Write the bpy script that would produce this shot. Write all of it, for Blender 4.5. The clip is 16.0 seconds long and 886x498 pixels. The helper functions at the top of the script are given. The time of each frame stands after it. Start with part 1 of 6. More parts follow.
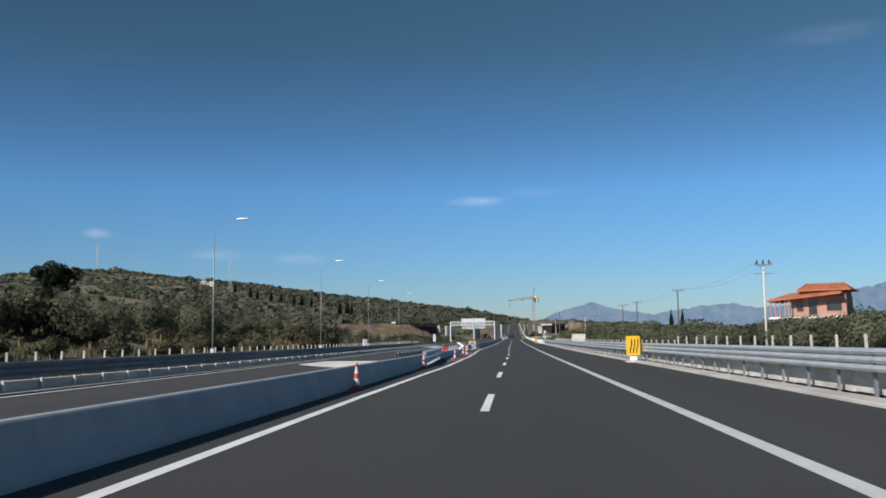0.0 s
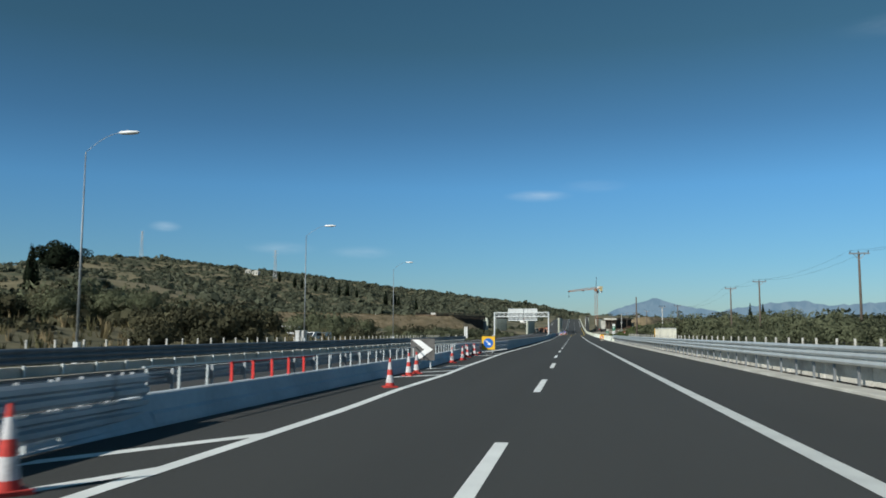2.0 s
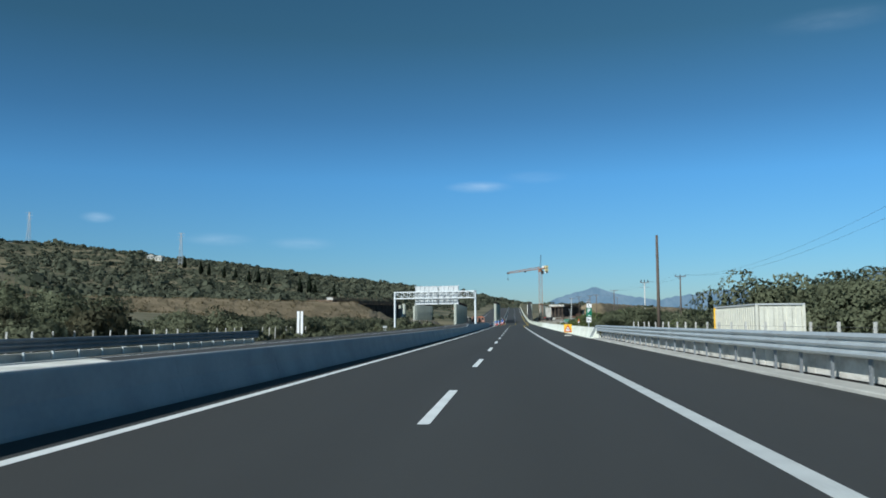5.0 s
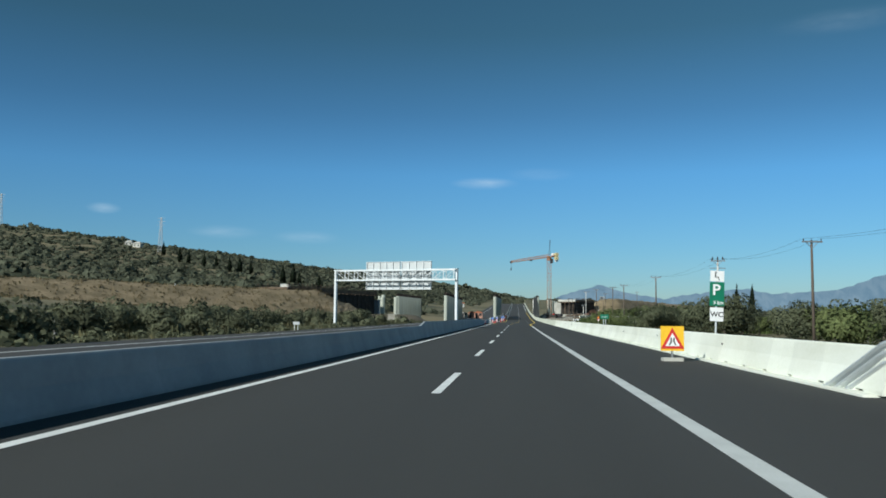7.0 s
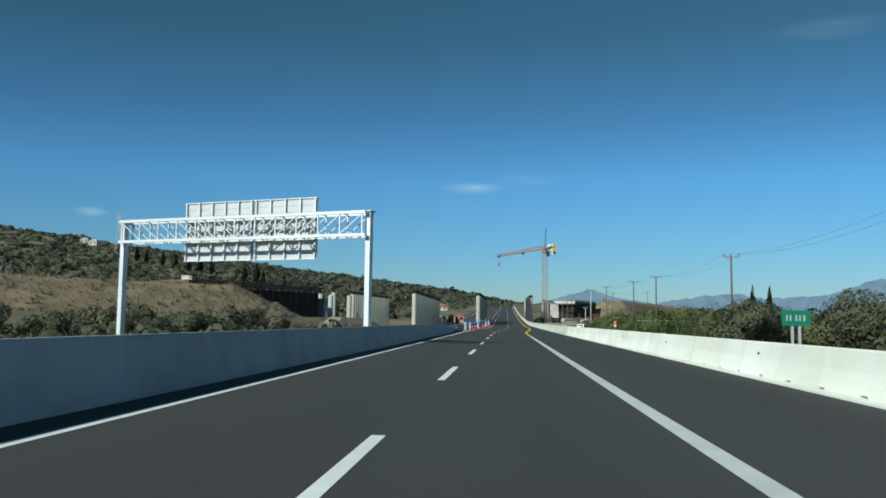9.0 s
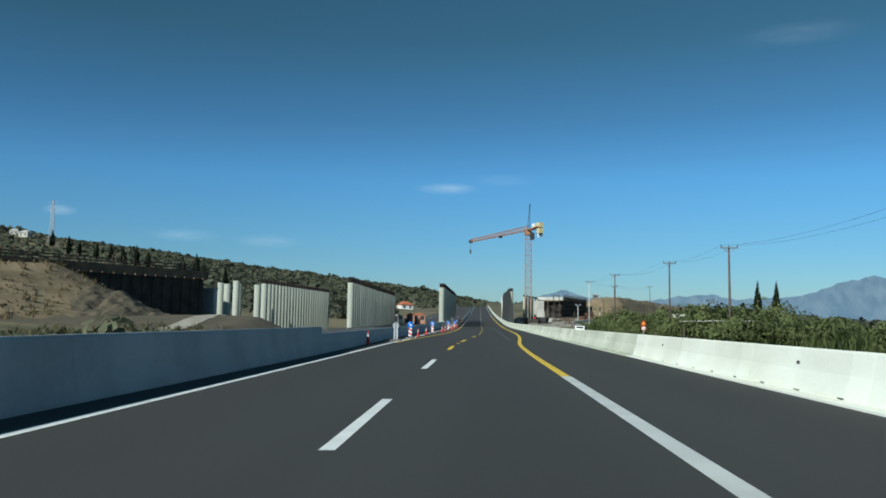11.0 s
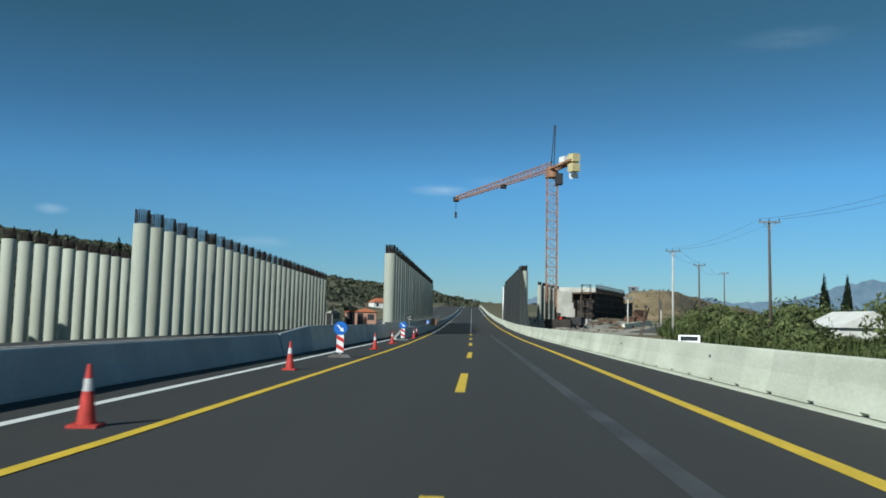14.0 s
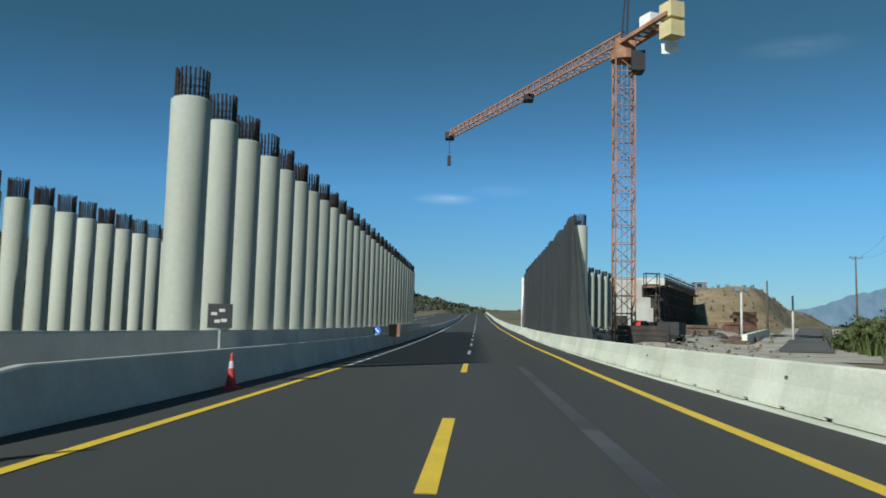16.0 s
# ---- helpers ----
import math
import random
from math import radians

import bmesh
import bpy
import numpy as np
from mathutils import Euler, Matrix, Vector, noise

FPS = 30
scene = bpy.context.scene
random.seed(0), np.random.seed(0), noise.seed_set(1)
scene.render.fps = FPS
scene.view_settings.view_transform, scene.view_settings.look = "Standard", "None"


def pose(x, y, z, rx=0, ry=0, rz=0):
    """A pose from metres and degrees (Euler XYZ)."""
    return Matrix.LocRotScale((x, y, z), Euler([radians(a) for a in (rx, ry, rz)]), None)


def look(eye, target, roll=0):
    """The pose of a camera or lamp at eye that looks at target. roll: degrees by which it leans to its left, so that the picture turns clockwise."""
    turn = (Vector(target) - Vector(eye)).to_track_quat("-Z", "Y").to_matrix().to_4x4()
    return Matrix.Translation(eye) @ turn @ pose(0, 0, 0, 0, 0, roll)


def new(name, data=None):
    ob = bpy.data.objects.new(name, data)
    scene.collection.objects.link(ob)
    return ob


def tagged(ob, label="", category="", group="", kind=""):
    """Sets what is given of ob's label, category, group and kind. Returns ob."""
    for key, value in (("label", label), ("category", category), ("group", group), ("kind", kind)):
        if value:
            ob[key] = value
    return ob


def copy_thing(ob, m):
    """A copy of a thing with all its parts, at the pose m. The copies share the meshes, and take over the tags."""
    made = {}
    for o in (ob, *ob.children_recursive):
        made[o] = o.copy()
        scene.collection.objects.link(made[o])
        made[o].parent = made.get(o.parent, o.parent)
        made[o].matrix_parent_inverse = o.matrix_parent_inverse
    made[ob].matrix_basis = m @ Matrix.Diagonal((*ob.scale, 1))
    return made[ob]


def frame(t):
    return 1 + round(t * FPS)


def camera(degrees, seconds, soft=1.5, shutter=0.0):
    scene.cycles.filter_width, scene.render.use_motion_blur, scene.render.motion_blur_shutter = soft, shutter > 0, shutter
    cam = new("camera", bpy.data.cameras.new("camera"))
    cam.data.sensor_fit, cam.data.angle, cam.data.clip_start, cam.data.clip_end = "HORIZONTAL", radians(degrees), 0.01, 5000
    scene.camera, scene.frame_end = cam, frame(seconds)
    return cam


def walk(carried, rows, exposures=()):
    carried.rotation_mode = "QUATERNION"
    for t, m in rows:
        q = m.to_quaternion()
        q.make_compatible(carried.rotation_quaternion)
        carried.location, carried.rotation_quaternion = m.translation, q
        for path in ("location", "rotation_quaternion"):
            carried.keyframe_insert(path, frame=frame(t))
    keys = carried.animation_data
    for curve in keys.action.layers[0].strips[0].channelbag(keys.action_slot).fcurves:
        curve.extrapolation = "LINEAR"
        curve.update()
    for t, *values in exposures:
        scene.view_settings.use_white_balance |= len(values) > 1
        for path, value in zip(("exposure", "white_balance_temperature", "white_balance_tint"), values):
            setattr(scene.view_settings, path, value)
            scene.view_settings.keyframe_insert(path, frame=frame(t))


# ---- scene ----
# camera and its walk: seconds, x, y, z, then the three turns in degrees
ROWS = [
    (0.0, 0.216, 2.074, 1.839, 96.064, 0.556, 4.823),
    (0.5, 0.371, 15.452, 1.780, 95.923, -0.638, 6.920),
    (1.0, 0.506, 28.850, 1.719, 95.509, -0.567, 8.830),
    (1.5, 0.598, 42.290, 1.660, 95.399, -0.208, 8.949),
    (2.0, 0.631, 55.753, 1.600, 95.689, -0.249, 8.900),
    (2.5, 0.625, 69.255, 1.548, 96.200, 0.235, 8.188),
    (3.0, 0.607, 82.799, 1.502, 96.299, 0.238, 7.131),
    (3.5, 0.603, 96.388, 1.464, 95.790, 0.434, 5.517),
    (4.0, 0.642, 109.999, 1.433, 95.448, 0.451, 4.878),
    (6.5, 0.942, 178.059, 1.335, 94.758, -0.274, 5.176),
    (7.0, 0.989, 191.697, 1.323, 94.768, -0.619, 5.112),
    (7.5, 1.027, 205.377, 1.322, 94.932, -0.714, 4.995),
    (8.0, 1.047, 219.095, 1.329, 95.009, -0.775, 4.854),
    (8.5, 1.041, 232.841, 1.341, 95.142, -0.603, 4.568),
    (9.0, 1.027, 246.561, 1.363, 95.099, -0.707, 4.358),
    (9.5, 1.023, 260.188, 1.389, 95.226, -0.349, 4.081),
    (12.0, 1.196, 328.504, 1.581, 95.112, -1.249, 1.878),
    (12.5, 1.247, 342.234, 1.625, 95.557, -1.142, 1.861),
    (13.0, 1.314, 356.034, 1.676, 95.636, -0.935, 1.948),
    (13.5, 1.394, 369.893, 1.735, 95.542, -1.172, 1.869),
    (14.0, 1.488, 383.762, 1.799, 95.283, -1.165, 1.951),
    (14.5, 1.586, 397.603, 1.870, 95.479, -0.748, 2.188),
    (15.0, 1.681, 411.430, 1.942, 95.373, -1.498, 2.212),
    (15.5, 1.771, 425.247, 2.017, 95.522, -1.622, 2.255),
    (16.0, 1.859, 439.107, 2.093, 95.858, -1.302, 2.337),
]
cam = camera(56.24, 16.0, soft=1.7, shutter=0.1)
# stops, kelvin and tint of the picture along the way
LOOK = [(0.0, 0.43, 6350, 18), (0.5, 0.38, 6500, 16), (1.5, 0.35, 6350, 8), (2.5, 0.35, 6350, 5), (3.0, 0.36, 6000, 3), (3.5, 0.38, 5900, 4), (4.0, 0.42, 5700, 5), (7.0, 0.36, 6120, 4), (9.5, 0.35, 6000, 2), (12.0, 0.37, 6020, 3), (12.5, 0.30, 6350, 5), (13.0, 0.35, 6080, 3), (14.0, 0.35, 6050, 3), (14.5, 0.33, 6220, 4), (15.0, 0.36, 6080, 3), (16.0, 0.38, 6100, 4)]
walk(cam, [(t, pose(*r)) for t, *r in ROWS], LOOK)

# ---- world, sun, exposure ----
SUN = Vector((-0.85, -1.2, 0.84)).normalized()
world = bpy.data.worlds.new("sky")
scene.world = world
world.use_nodes = True
wn, wl = world.node_tree.nodes, world.node_tree.links
wn.clear()
w_out, w_bg = wn.new("ShaderNodeOutputWorld"), wn.new("ShaderNodeBackground")
w_sky = wn.new("ShaderNodeTexSky")
w_sky.sky_type, w_sky.sun_disc = "NISHITA", False
w_sky.sun_elevation = math.asin(SUN.z)
w_sky.sun_rotation = math.atan2(SUN.x, SUN.y)
w_sky.altitude, w_sky.air_density, w_sky.dust_density, w_sky.ozone_density = 50, 1.0, 0.3, 2.0
w_tc, w_sep, w_ramp = wn.new("ShaderNodeTexCoord"), wn.new("ShaderNodeSeparateXYZ"), wn.new("ShaderNodeValToRGB")
w_mul = wn.new("ShaderNodeMix")
w_mul.data_type, w_mul.blend_type = "RGBA", "MULTIPLY"
w_mul.inputs[0].default_value = 1.0
wl.new(w_tc.outputs["Generated"], w_sep.inputs[0])
wl.new(w_sep.outputs["Z"], w_ramp.inputs[0])
for pos, col in ((0.0, (0.42, 0.54, 0.69)), (0.08, (0.36, 0.58, 0.76)), (0.17, (0.34, 0.63, 0.85)), (0.24, (0.28, 0.50, 0.63)), (0.33, (0.25, 0.42, 0.43)), (0.6, (0.25, 0.42, 0.41))):
    e = w_ramp.color_ramp.elements.new(pos)
    e.color = (*col, 1)
for e in [e for e in w_ramp.color_ramp.elements if e.position in (0.0, 1.0)][1:]:
    if e.position == 1.0:
        e.color = (0.25, 0.42, 0.41, 1)
w_ramp.color_ramp.elements[0].color = (0.42, 0.54, 0.69, 1)
wl.new(w_sky.outputs[0], w_mul.inputs[6])
wl.new(w_ramp.outputs[0], w_mul.inputs[7])
# a few thin wisps of cloud
w_last = w_mul.outputs[2]
w_map, w_noise = wn.new("ShaderNodeMapping"), wn.new("ShaderNodeTexNoise")
w_map.inputs["Scale"].default_value = (22, 22, 90)
w_noise.inputs["Scale"].default_value, w_noise.inputs["Detail"].default_value = 1.6, 5
wl.new(w_tc.outputs["Generated"], w_map.inputs[0])
wl.new(w_map.outputs[0], w_noise.inputs[0])
for az, el, wide, tall, amount in ((2.3, 9.3, 2.4, 0.45, 0.36), (27.6, 6.8, 1.1, 0.4, 0.36), (-1.5, 9.9, 2.5, 0.5, 0.10), (-21, 18.5, 4, 0.8, 0.08), (20, 5.6, 2.5, 0.5, 0.2), (14.5, 5.4, 2.5, 0.5, 0.18)):
    sub, sca, ln, sm, mx = (wn.new("ShaderNodeVectorMath"), wn.new("ShaderNodeVectorMath"), wn.new("ShaderNodeVectorMath"), wn.new("ShaderNodeMapRange"), wn.new("ShaderNodeMix"))
    a, e_ = radians(az), radians(el)
    sub.operation, sca.operation, ln.operation = "SUBTRACT", "MULTIPLY", "LENGTH"
    sub.inputs[1].default_value = (-math.sin(a) * math.cos(e_), math.cos(a) * math.cos(e_), math.sin(e_))
    sca.inputs[1].default_value = (1 / radians(wide), 1 / radians(wide), 1 / radians(tall))
    wl.new(w_tc.outputs["Generated"], sub.inputs[0])
    wl.new(sub.outputs[0], sca.inputs[0])
    wl.new(sca.outputs[0], ln.inputs[0])
    sm.interpolation_type = "SMOOTHSTEP"
    sm.inputs["From Min"].default_value, sm.inputs["From Max"].default_value = 1.1, 0.0
    sm.inputs["To Min"].default_value, sm.inputs["To Max"].default_value = 0.0, amount * 1.6
    wl.new(ln.outputs["Value"], sm.inputs["Value"])
    mu = wn.new("ShaderNodeMath")
    mu.operation = "MULTIPLY"
    wl.new(sm.outputs[0], mu.inputs[0])
    wl.new(w_noise.outputs["Fac"], mu.inputs[1])
    mx.data_type = "RGBA"
    mx.inputs[7].default_value = (5.5, 6.6, 7.6, 1)
    wl.new(mu.outputs[0], mx.inputs[0])
    wl.new(w_last, mx.inputs[6])
    w_last = mx.outputs[2]
wl.new(w_last, w_bg.inputs[0])
w_bg.inputs[1].default_value = 0.086
wl.new(w_bg.outputs[0], w_out.inputs[0])

sun = new("sun", bpy.data.lights.new("sun", "SUN"))
sun.data.energy, sun.data.angle, sun.data.color = 4.0, radians(0.5), (1.0, 0.955, 0.88)
sun.matrix_world = look(SUN * 50, (0, 0, 0))


# ---- materials ----
def material(name, color, rough=0.8, metal=0.0, spots=0.0, scale=3.0, bump=0.0, bump_scale=40.0, second=None, vary=0.0, streak=None, spec=0.3, grain=0.35):
    """Procedural surface: two scales of noise over a base colour, optional second colour in blotches, per-piece variation."""
    m = bpy.data.materials.new(name)
    m.use_nodes = True
    n, l = m.node_tree.nodes, m.node_tree.links
    b = n["Principled BSDF"]
    b.inputs["Roughness"].default_value, b.inputs["Metallic"].default_value = rough, metal
    b.inputs["Specular IOR Level"].default_value = spec
    tc = n.new("ShaderNodeTexCoord")
    geo = n.new("ShaderNodeNewGeometry")
    big, small = n.new("ShaderNodeTexNoise"), n.new("ShaderNodeTexNoise")
    big.inputs["Scale"].default_value, big.inputs["Detail"].default_value = scale, 6
    small.inputs["Scale"].default_value, small.inputs["Detail"].default_value = bump_scale, 4
    src = geo.outputs["Position"]
    if streak:
        mp = n.new("ShaderNodeMapping")
        mp.inputs["Scale"].default_value = streak
        l.new(src, mp.inputs[0])
        l.new(mp.outputs[0], big.inputs["Vector"])
    else:
        l.new(src, big.inputs["Vector"])
    l.new(src, small.inputs["Vector"])
    ramp = n.new("ShaderNodeValToRGB")
    two = second or tuple(c * (1 - spots) for c in color)
    ramp.color_ramp.elements[0].color, ramp.color_ramp.elements[1].color = (*two, 1), (*color, 1)
    ramp.color_ramp.elements[0].position, ramp.color_ramp.elements[1].position = 0.36, 0.62
    l.new(big.outputs["Fac"], ramp.inputs[0])
    mix = n.new("ShaderNodeMix")
    mix.data_type, mix.blend_type = "RGBA", "OVERLAY"
    mix.inputs[0].default_value = grain
    l.new(ramp.outputs[0], mix.inputs[6])
    l.new(small.outputs["Fac"], mix.inputs[7])
    last = mix.outputs[2]
    if vary:
        oi, hs, mr = n.new("ShaderNodeObjectInfo"), n.new("ShaderNodeHueSaturation"), n.new("ShaderNodeMapRange")
        ad, md = n.new("ShaderNodeMath"), n.new("ShaderNodeMath")
        ad.operation, md.operation = "ADD", "FRACT"
        l.new(oi.outputs["Random"], ad.inputs[0])
        l.new(geo.outputs["Random Per Island"], ad.inputs[1])
        l.new(ad.outputs[0], md.inputs[0])
        mr.inputs["To Min"].default_value, mr.inputs["To Max"].default_value = 1 - vary, 1 + vary
        l.new(md.outputs[0], mr.inputs[0])
        l.new(mr.outputs[0], hs.inputs["Value"])
        l.new(last, hs.inputs["Color"])
        last = hs.outputs[0]
    l.new(last, b.inputs["Base Color"])
    if bump:
        bp = n.new("ShaderNodeBump")
        bp.inputs["Strength"].default_value, bp.inputs["Distance"].default_value = bump, 0.02
        l.new(small.outputs["Fac"], bp.inputs["Height"])
        l.new(bp.outputs[0], b.inputs["Normal"])
    return m


M_ASPHALT = material("asphalt", (0.055, 0.056, 0.053), 0.88, spots=0.14, scale=0.25, bump=0.5, bump_scale=60, streak=(1.6, 0.05, 1))
M_ASPHALT_OLD = material("asphalt_far_lanes", (0.066, 0.066, 0.064), 0.9, spots=0.2, scale=0.3, bump=0.4, streak=(1.4, 0.05, 1))
M_WHITE_DIM = material("road_paint_dim_white", (0.64, 0.66, 0.63), 0.6, spots=0.14, scale=1.5, bump=0.2)
M_WHITE = material("road_paint_white", (0.82, 0.84, 0.81), 0.6, spots=0.12, scale=1.5, bump=0.2)
M_YELLOW = material("road_paint_yellow", (0.78, 0.545, 0.045), 0.6, spots=0.12, scale=1.5, bump=0.2)
M_ERASED = material("scraped_line", (0.085, 0.09, 0.095), 0.75, spots=0.4, scale=0.6, bump=0.4)
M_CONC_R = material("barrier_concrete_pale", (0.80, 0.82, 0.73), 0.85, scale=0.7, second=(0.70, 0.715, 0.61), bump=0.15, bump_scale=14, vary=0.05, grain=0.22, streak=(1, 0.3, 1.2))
# shaded copy of the barrier concrete: shade and blue skylight put into the grey
M_CONC_L = material("barrier_concrete_shaded_grey", (0.36, 0.392, 0.405), 0.85, scale=0.6, second=(0.295, 0.322, 0.335), bump=0.12, bump_scale=9, vary=0.04, grain=0.12)
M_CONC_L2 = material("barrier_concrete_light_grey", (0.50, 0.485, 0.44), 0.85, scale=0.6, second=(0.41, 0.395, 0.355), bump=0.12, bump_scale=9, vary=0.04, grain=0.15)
M_CONC_B = material("barrier_concrete_bluish", (0.47, 0.53, 0.57), 0.8, scale=0.6, second=(0.38, 0.43, 0.47), bump=0.12, bump_scale=9, vary=0.05, grain=0.15)
M_CONC = material("concrete", (0.52, 0.51, 0.46), 0.85, scale=0.4, second=(0.38, 0.37, 0.33), bump=0.2, bump_scale=8, vary=0.06, grain=0.15)
M_COLUMN = material("column_concrete", (0.375, 0.395, 0.335), 0.8, scale=0.6, second=(0.315, 0.33, 0.275), bump=0.1, bump_scale=7, vary=0.06, streak=(1, 1, 0.2), grain=0.1)
M_REBAR = material("rusty_steel_bars", (0.045, 0.036, 0.032), 0.8, metal=0.3, spots=0.4, scale=3)
M_STEEL = material("galvanised_steel", (0.55, 0.585, 0.585), 0.45, metal=0.35, spots=0.12, scale=1.2, spec=0.5, grain=0.1)
M_STEEL_DARK = material("weathered_steel", (0.30, 0.32, 0.335), 0.55, metal=0.6, spots=0.2, scale=1.2, spec=0.5)
M_GANTRY = material("gantry_steel_white", (0.62, 0.65, 0.655), 0.5, metal=0.2, spots=0.1, scale=1.0)
M_ALU = material("sign_back_aluminium", (0.50, 0.52, 0.52), 0.55, metal=0.15, spots=0.12, scale=0.8)
M_CRANE = material("crane_orange", (0.36, 0.19, 0.115), 0.65, spots=0.35, scale=0.7)
M_CRANE_PALE = material("crane_counterweight", (0.58, 0.50, 0.27), 0.8, spots=0.15, scale=0.8)
M_DARK = material("dark_metal", (0.035, 0.035, 0.038), 0.6, spots=0.2)
M_WALL_LOW = material("low_wall_concrete", (0.66, 0.63, 0.56), 0.9, scale=1.3, second=(0.48, 0.45, 0.39), bump=0.5, bump_scale=9, vary=0.1, grain=0.35, streak=(1, 0.6, 2))
M_CONC_OLD = material("barrier_concrete_weathered", (0.62, 0.64, 0.535), 0.85, scale=0.8, second=(0.50, 0.52, 0.42), bump=0.2, bump_scale=14, vary=0.07, grain=0.3, streak=(1, 0.3, 1.2))
# near-black for formwork, with the shade of recesses put into the colour
M_PIT = material("dark_formwork_and_shade", (0.06, 0.052, 0.046), 0.9, second=(0.034, 0.03, 0.027), scale=0.6, bump=0.4, bump_scale=4)
M_RUBBLE = material("grey_rubble", (0.24, 0.215, 0.175), 0.95, second=(0.12, 0.105, 0.085), scale=0.6, bump=0.5, vary=0.3)
M_HEAP = material("dark_earth", (0.125, 0.103, 0.07), 0.95, second=(0.09, 0.08, 0.055), scale=0.5, bump=0.8, bump_scale=2.5)
M_RUST = material("rusty_sheet", (0.14, 0.075, 0.05), 0.85, second=(0.07, 0.042, 0.03), scale=0.8, bump=0.4)
# far rail steel, darkened: the shade on its face is in the colour
M_RAIL_FAR = material("shaded_rail_steel", (0.17, 0.19, 0.205), 0.6, metal=0.2, spots=0.2, scale=1.2, grain=0.15)
# galvanised steel again, darker and bluer by the shade put into it
M_RAIL_SHADE = material("shaded_galvanised_steel", (0.43, 0.47, 0.50), 0.5, metal=0.3, spots=0.15, scale=1.2, spec=0.5, grain=0.1)
M_NET = material("shade_net", (0.05, 0.056, 0.058), 0.9, spots=0.3, scale=0.5, bump=0.5, bump_scale=3, streak=(1, 1, 0.2))
M_FORM = material("formwork_timber", (0.17, 0.12, 0.08), 0.85, second=(0.09, 0.065, 0.05), scale=0.7, bump=0.3)
M_EARTH = material("bare_earth", (0.27, 0.21, 0.13), 0.95, second=(0.17, 0.135, 0.08), scale=0.45, bump=0.9, bump_scale=1.6, streak=(0.35, 0.35, 1.6))
M_GRAVEL_W = material("white_gravel", (0.78, 0.77, 0.70), 0.95, second=(0.56, 0.55, 0.48), scale=0.4, bump=0.6, bump_scale=9)
M_GRAVEL = material("pale_gravel", (0.43, 0.40, 0.33), 0.95, second=(0.29, 0.265, 0.21), scale=0.4, bump=0.6, bump_scale=9)
M_WOODPOLE = material("pole_wood", (0.12, 0.095, 0.075), 0.85, spots=0.3, scale=2.0, streak=(1, 1, 0.1))
M_POLE_CONC = material("pole_concrete", (0.55, 0.54, 0.50), 0.8, spots=0.15, scale=1.0)
M_BARK = material("bark", (0.10, 0.085, 0.065), 0.95, spots=0.4, scale=3, bump=0.5)
M_OLIVE = material("olive_leaves", (0.155, 0.168, 0.102), 0.8, second=(0.10, 0.112, 0.066), scale=0.5, vary=0.25)
M_BUSH = material("bush_leaves", (0.165, 0.195, 0.08), 0.8, second=(0.105, 0.13, 0.052), scale=0.5, vary=0.35)
M_SCRUB = material("dry_scrub_leaves", (0.105, 0.10, 0.06), 0.85, second=(0.055, 0.056, 0.034), scale=0.5, vary=0.3)
M_HEDGE = material("dark_shrub_leaves", (0.16, 0.17, 0.105), 0.85, second=(0.10, 0.11, 0.068), scale=0.5, vary=0.3)
M_CYPRESS = material("cypress_leaves", (0.022, 0.032, 0.018), 0.85, spots=0.4, scale=0.6, vary=0.3)
M_HILLTREE = material("far_olive_leaves", (0.13, 0.14, 0.095), 0.9, second=(0.095, 0.104, 0.072), scale=0.03, bump=0.3, bump_scale=1.3, vary=0.16)
M_TUFT = material("dry_grass_tufts", (0.17, 0.15, 0.08), 0.95, second=(0.07, 0.08, 0.04), scale=0.25, vary=0.4)
M_TUFT_DRY = material("straw_tufts", (0.27, 0.215, 0.125), 0.95, second=(0.13, 0.11, 0.06), scale=0.3, vary=0.35)
M_REED = material("green_reed_blades", (0.135, 0.175, 0.062), 0.85, second=(0.07, 0.095, 0.035), scale=0.25, vary=0.3)
M_ROAD_DUSTY = material("dusty_asphalt", (0.12, 0.118, 0.11), 0.95, second=(0.09, 0.088, 0.082), scale=0.3, bump=0.4)
# loosely woven net: part of the light passes its holes
n_, l_ = M_NET.node_tree.nodes, M_NET.node_tree.links
n_mix, n_tr = n_.new("ShaderNodeMixShader"), n_.new("ShaderNodeBsdfTransparent")
n_mix.inputs[0].default_value = 0.9
l_.new(n_tr.outputs[0], n_mix.inputs[1])
l_.new(n_["Principled BSDF"].outputs[0], n_mix.inputs[2])
l_.new(n_mix.outputs[0], n_["Material Output"].inputs[0])
# leaves pass part of the light
for m_ in (M_OLIVE, M_BUSH, M_SCRUB, M_HEDGE, M_HILLTREE, M_CYPRESS, M_TUFT, M_TUFT_DRY, M_REED):
    n_, l_ = m_.node_tree.nodes, m_.node_tree.links
    n_tl, n_mx, n_b = n_.new("ShaderNodeBsdfTranslucent"), n_.new("ShaderNodeMixShader"), n_["Principled BSDF"]
    n_mx.inputs[0].default_value = 0.38
    l_.new(n_b.inputs["Base Color"].links[0].from_socket, n_tl.inputs["Color"])
    l_.new(n_b.outputs[0], n_mx.inputs[1])
    l_.new(n_tl.outputs[0], n_mx.inputs[2])
    l_.new(n_mx.outputs[0], n_["Material Output"].inputs[0])
    n_b.inputs["Specular IOR Level"].default_value = 0.12
M_SIGN_Y = material("sign_yellow", (0.80, 0.47, 0.03), 0.45, spots=0.06)
M_SIGN_W = material("sign_white", (0.80, 0.80, 0.79), 0.45, spots=0.05)
M_SIGN_R = material("sign_red", (0.55, 0.035, 0.03), 0.5, spots=0.1)
M_SIGN_B = material("sign_blue", (0.02, 0.14, 0.52), 0.45, spots=0.08)
M_SIGN_G = material("sign_green", (0.015, 0.17, 0.095), 0.45, spots=0.08)
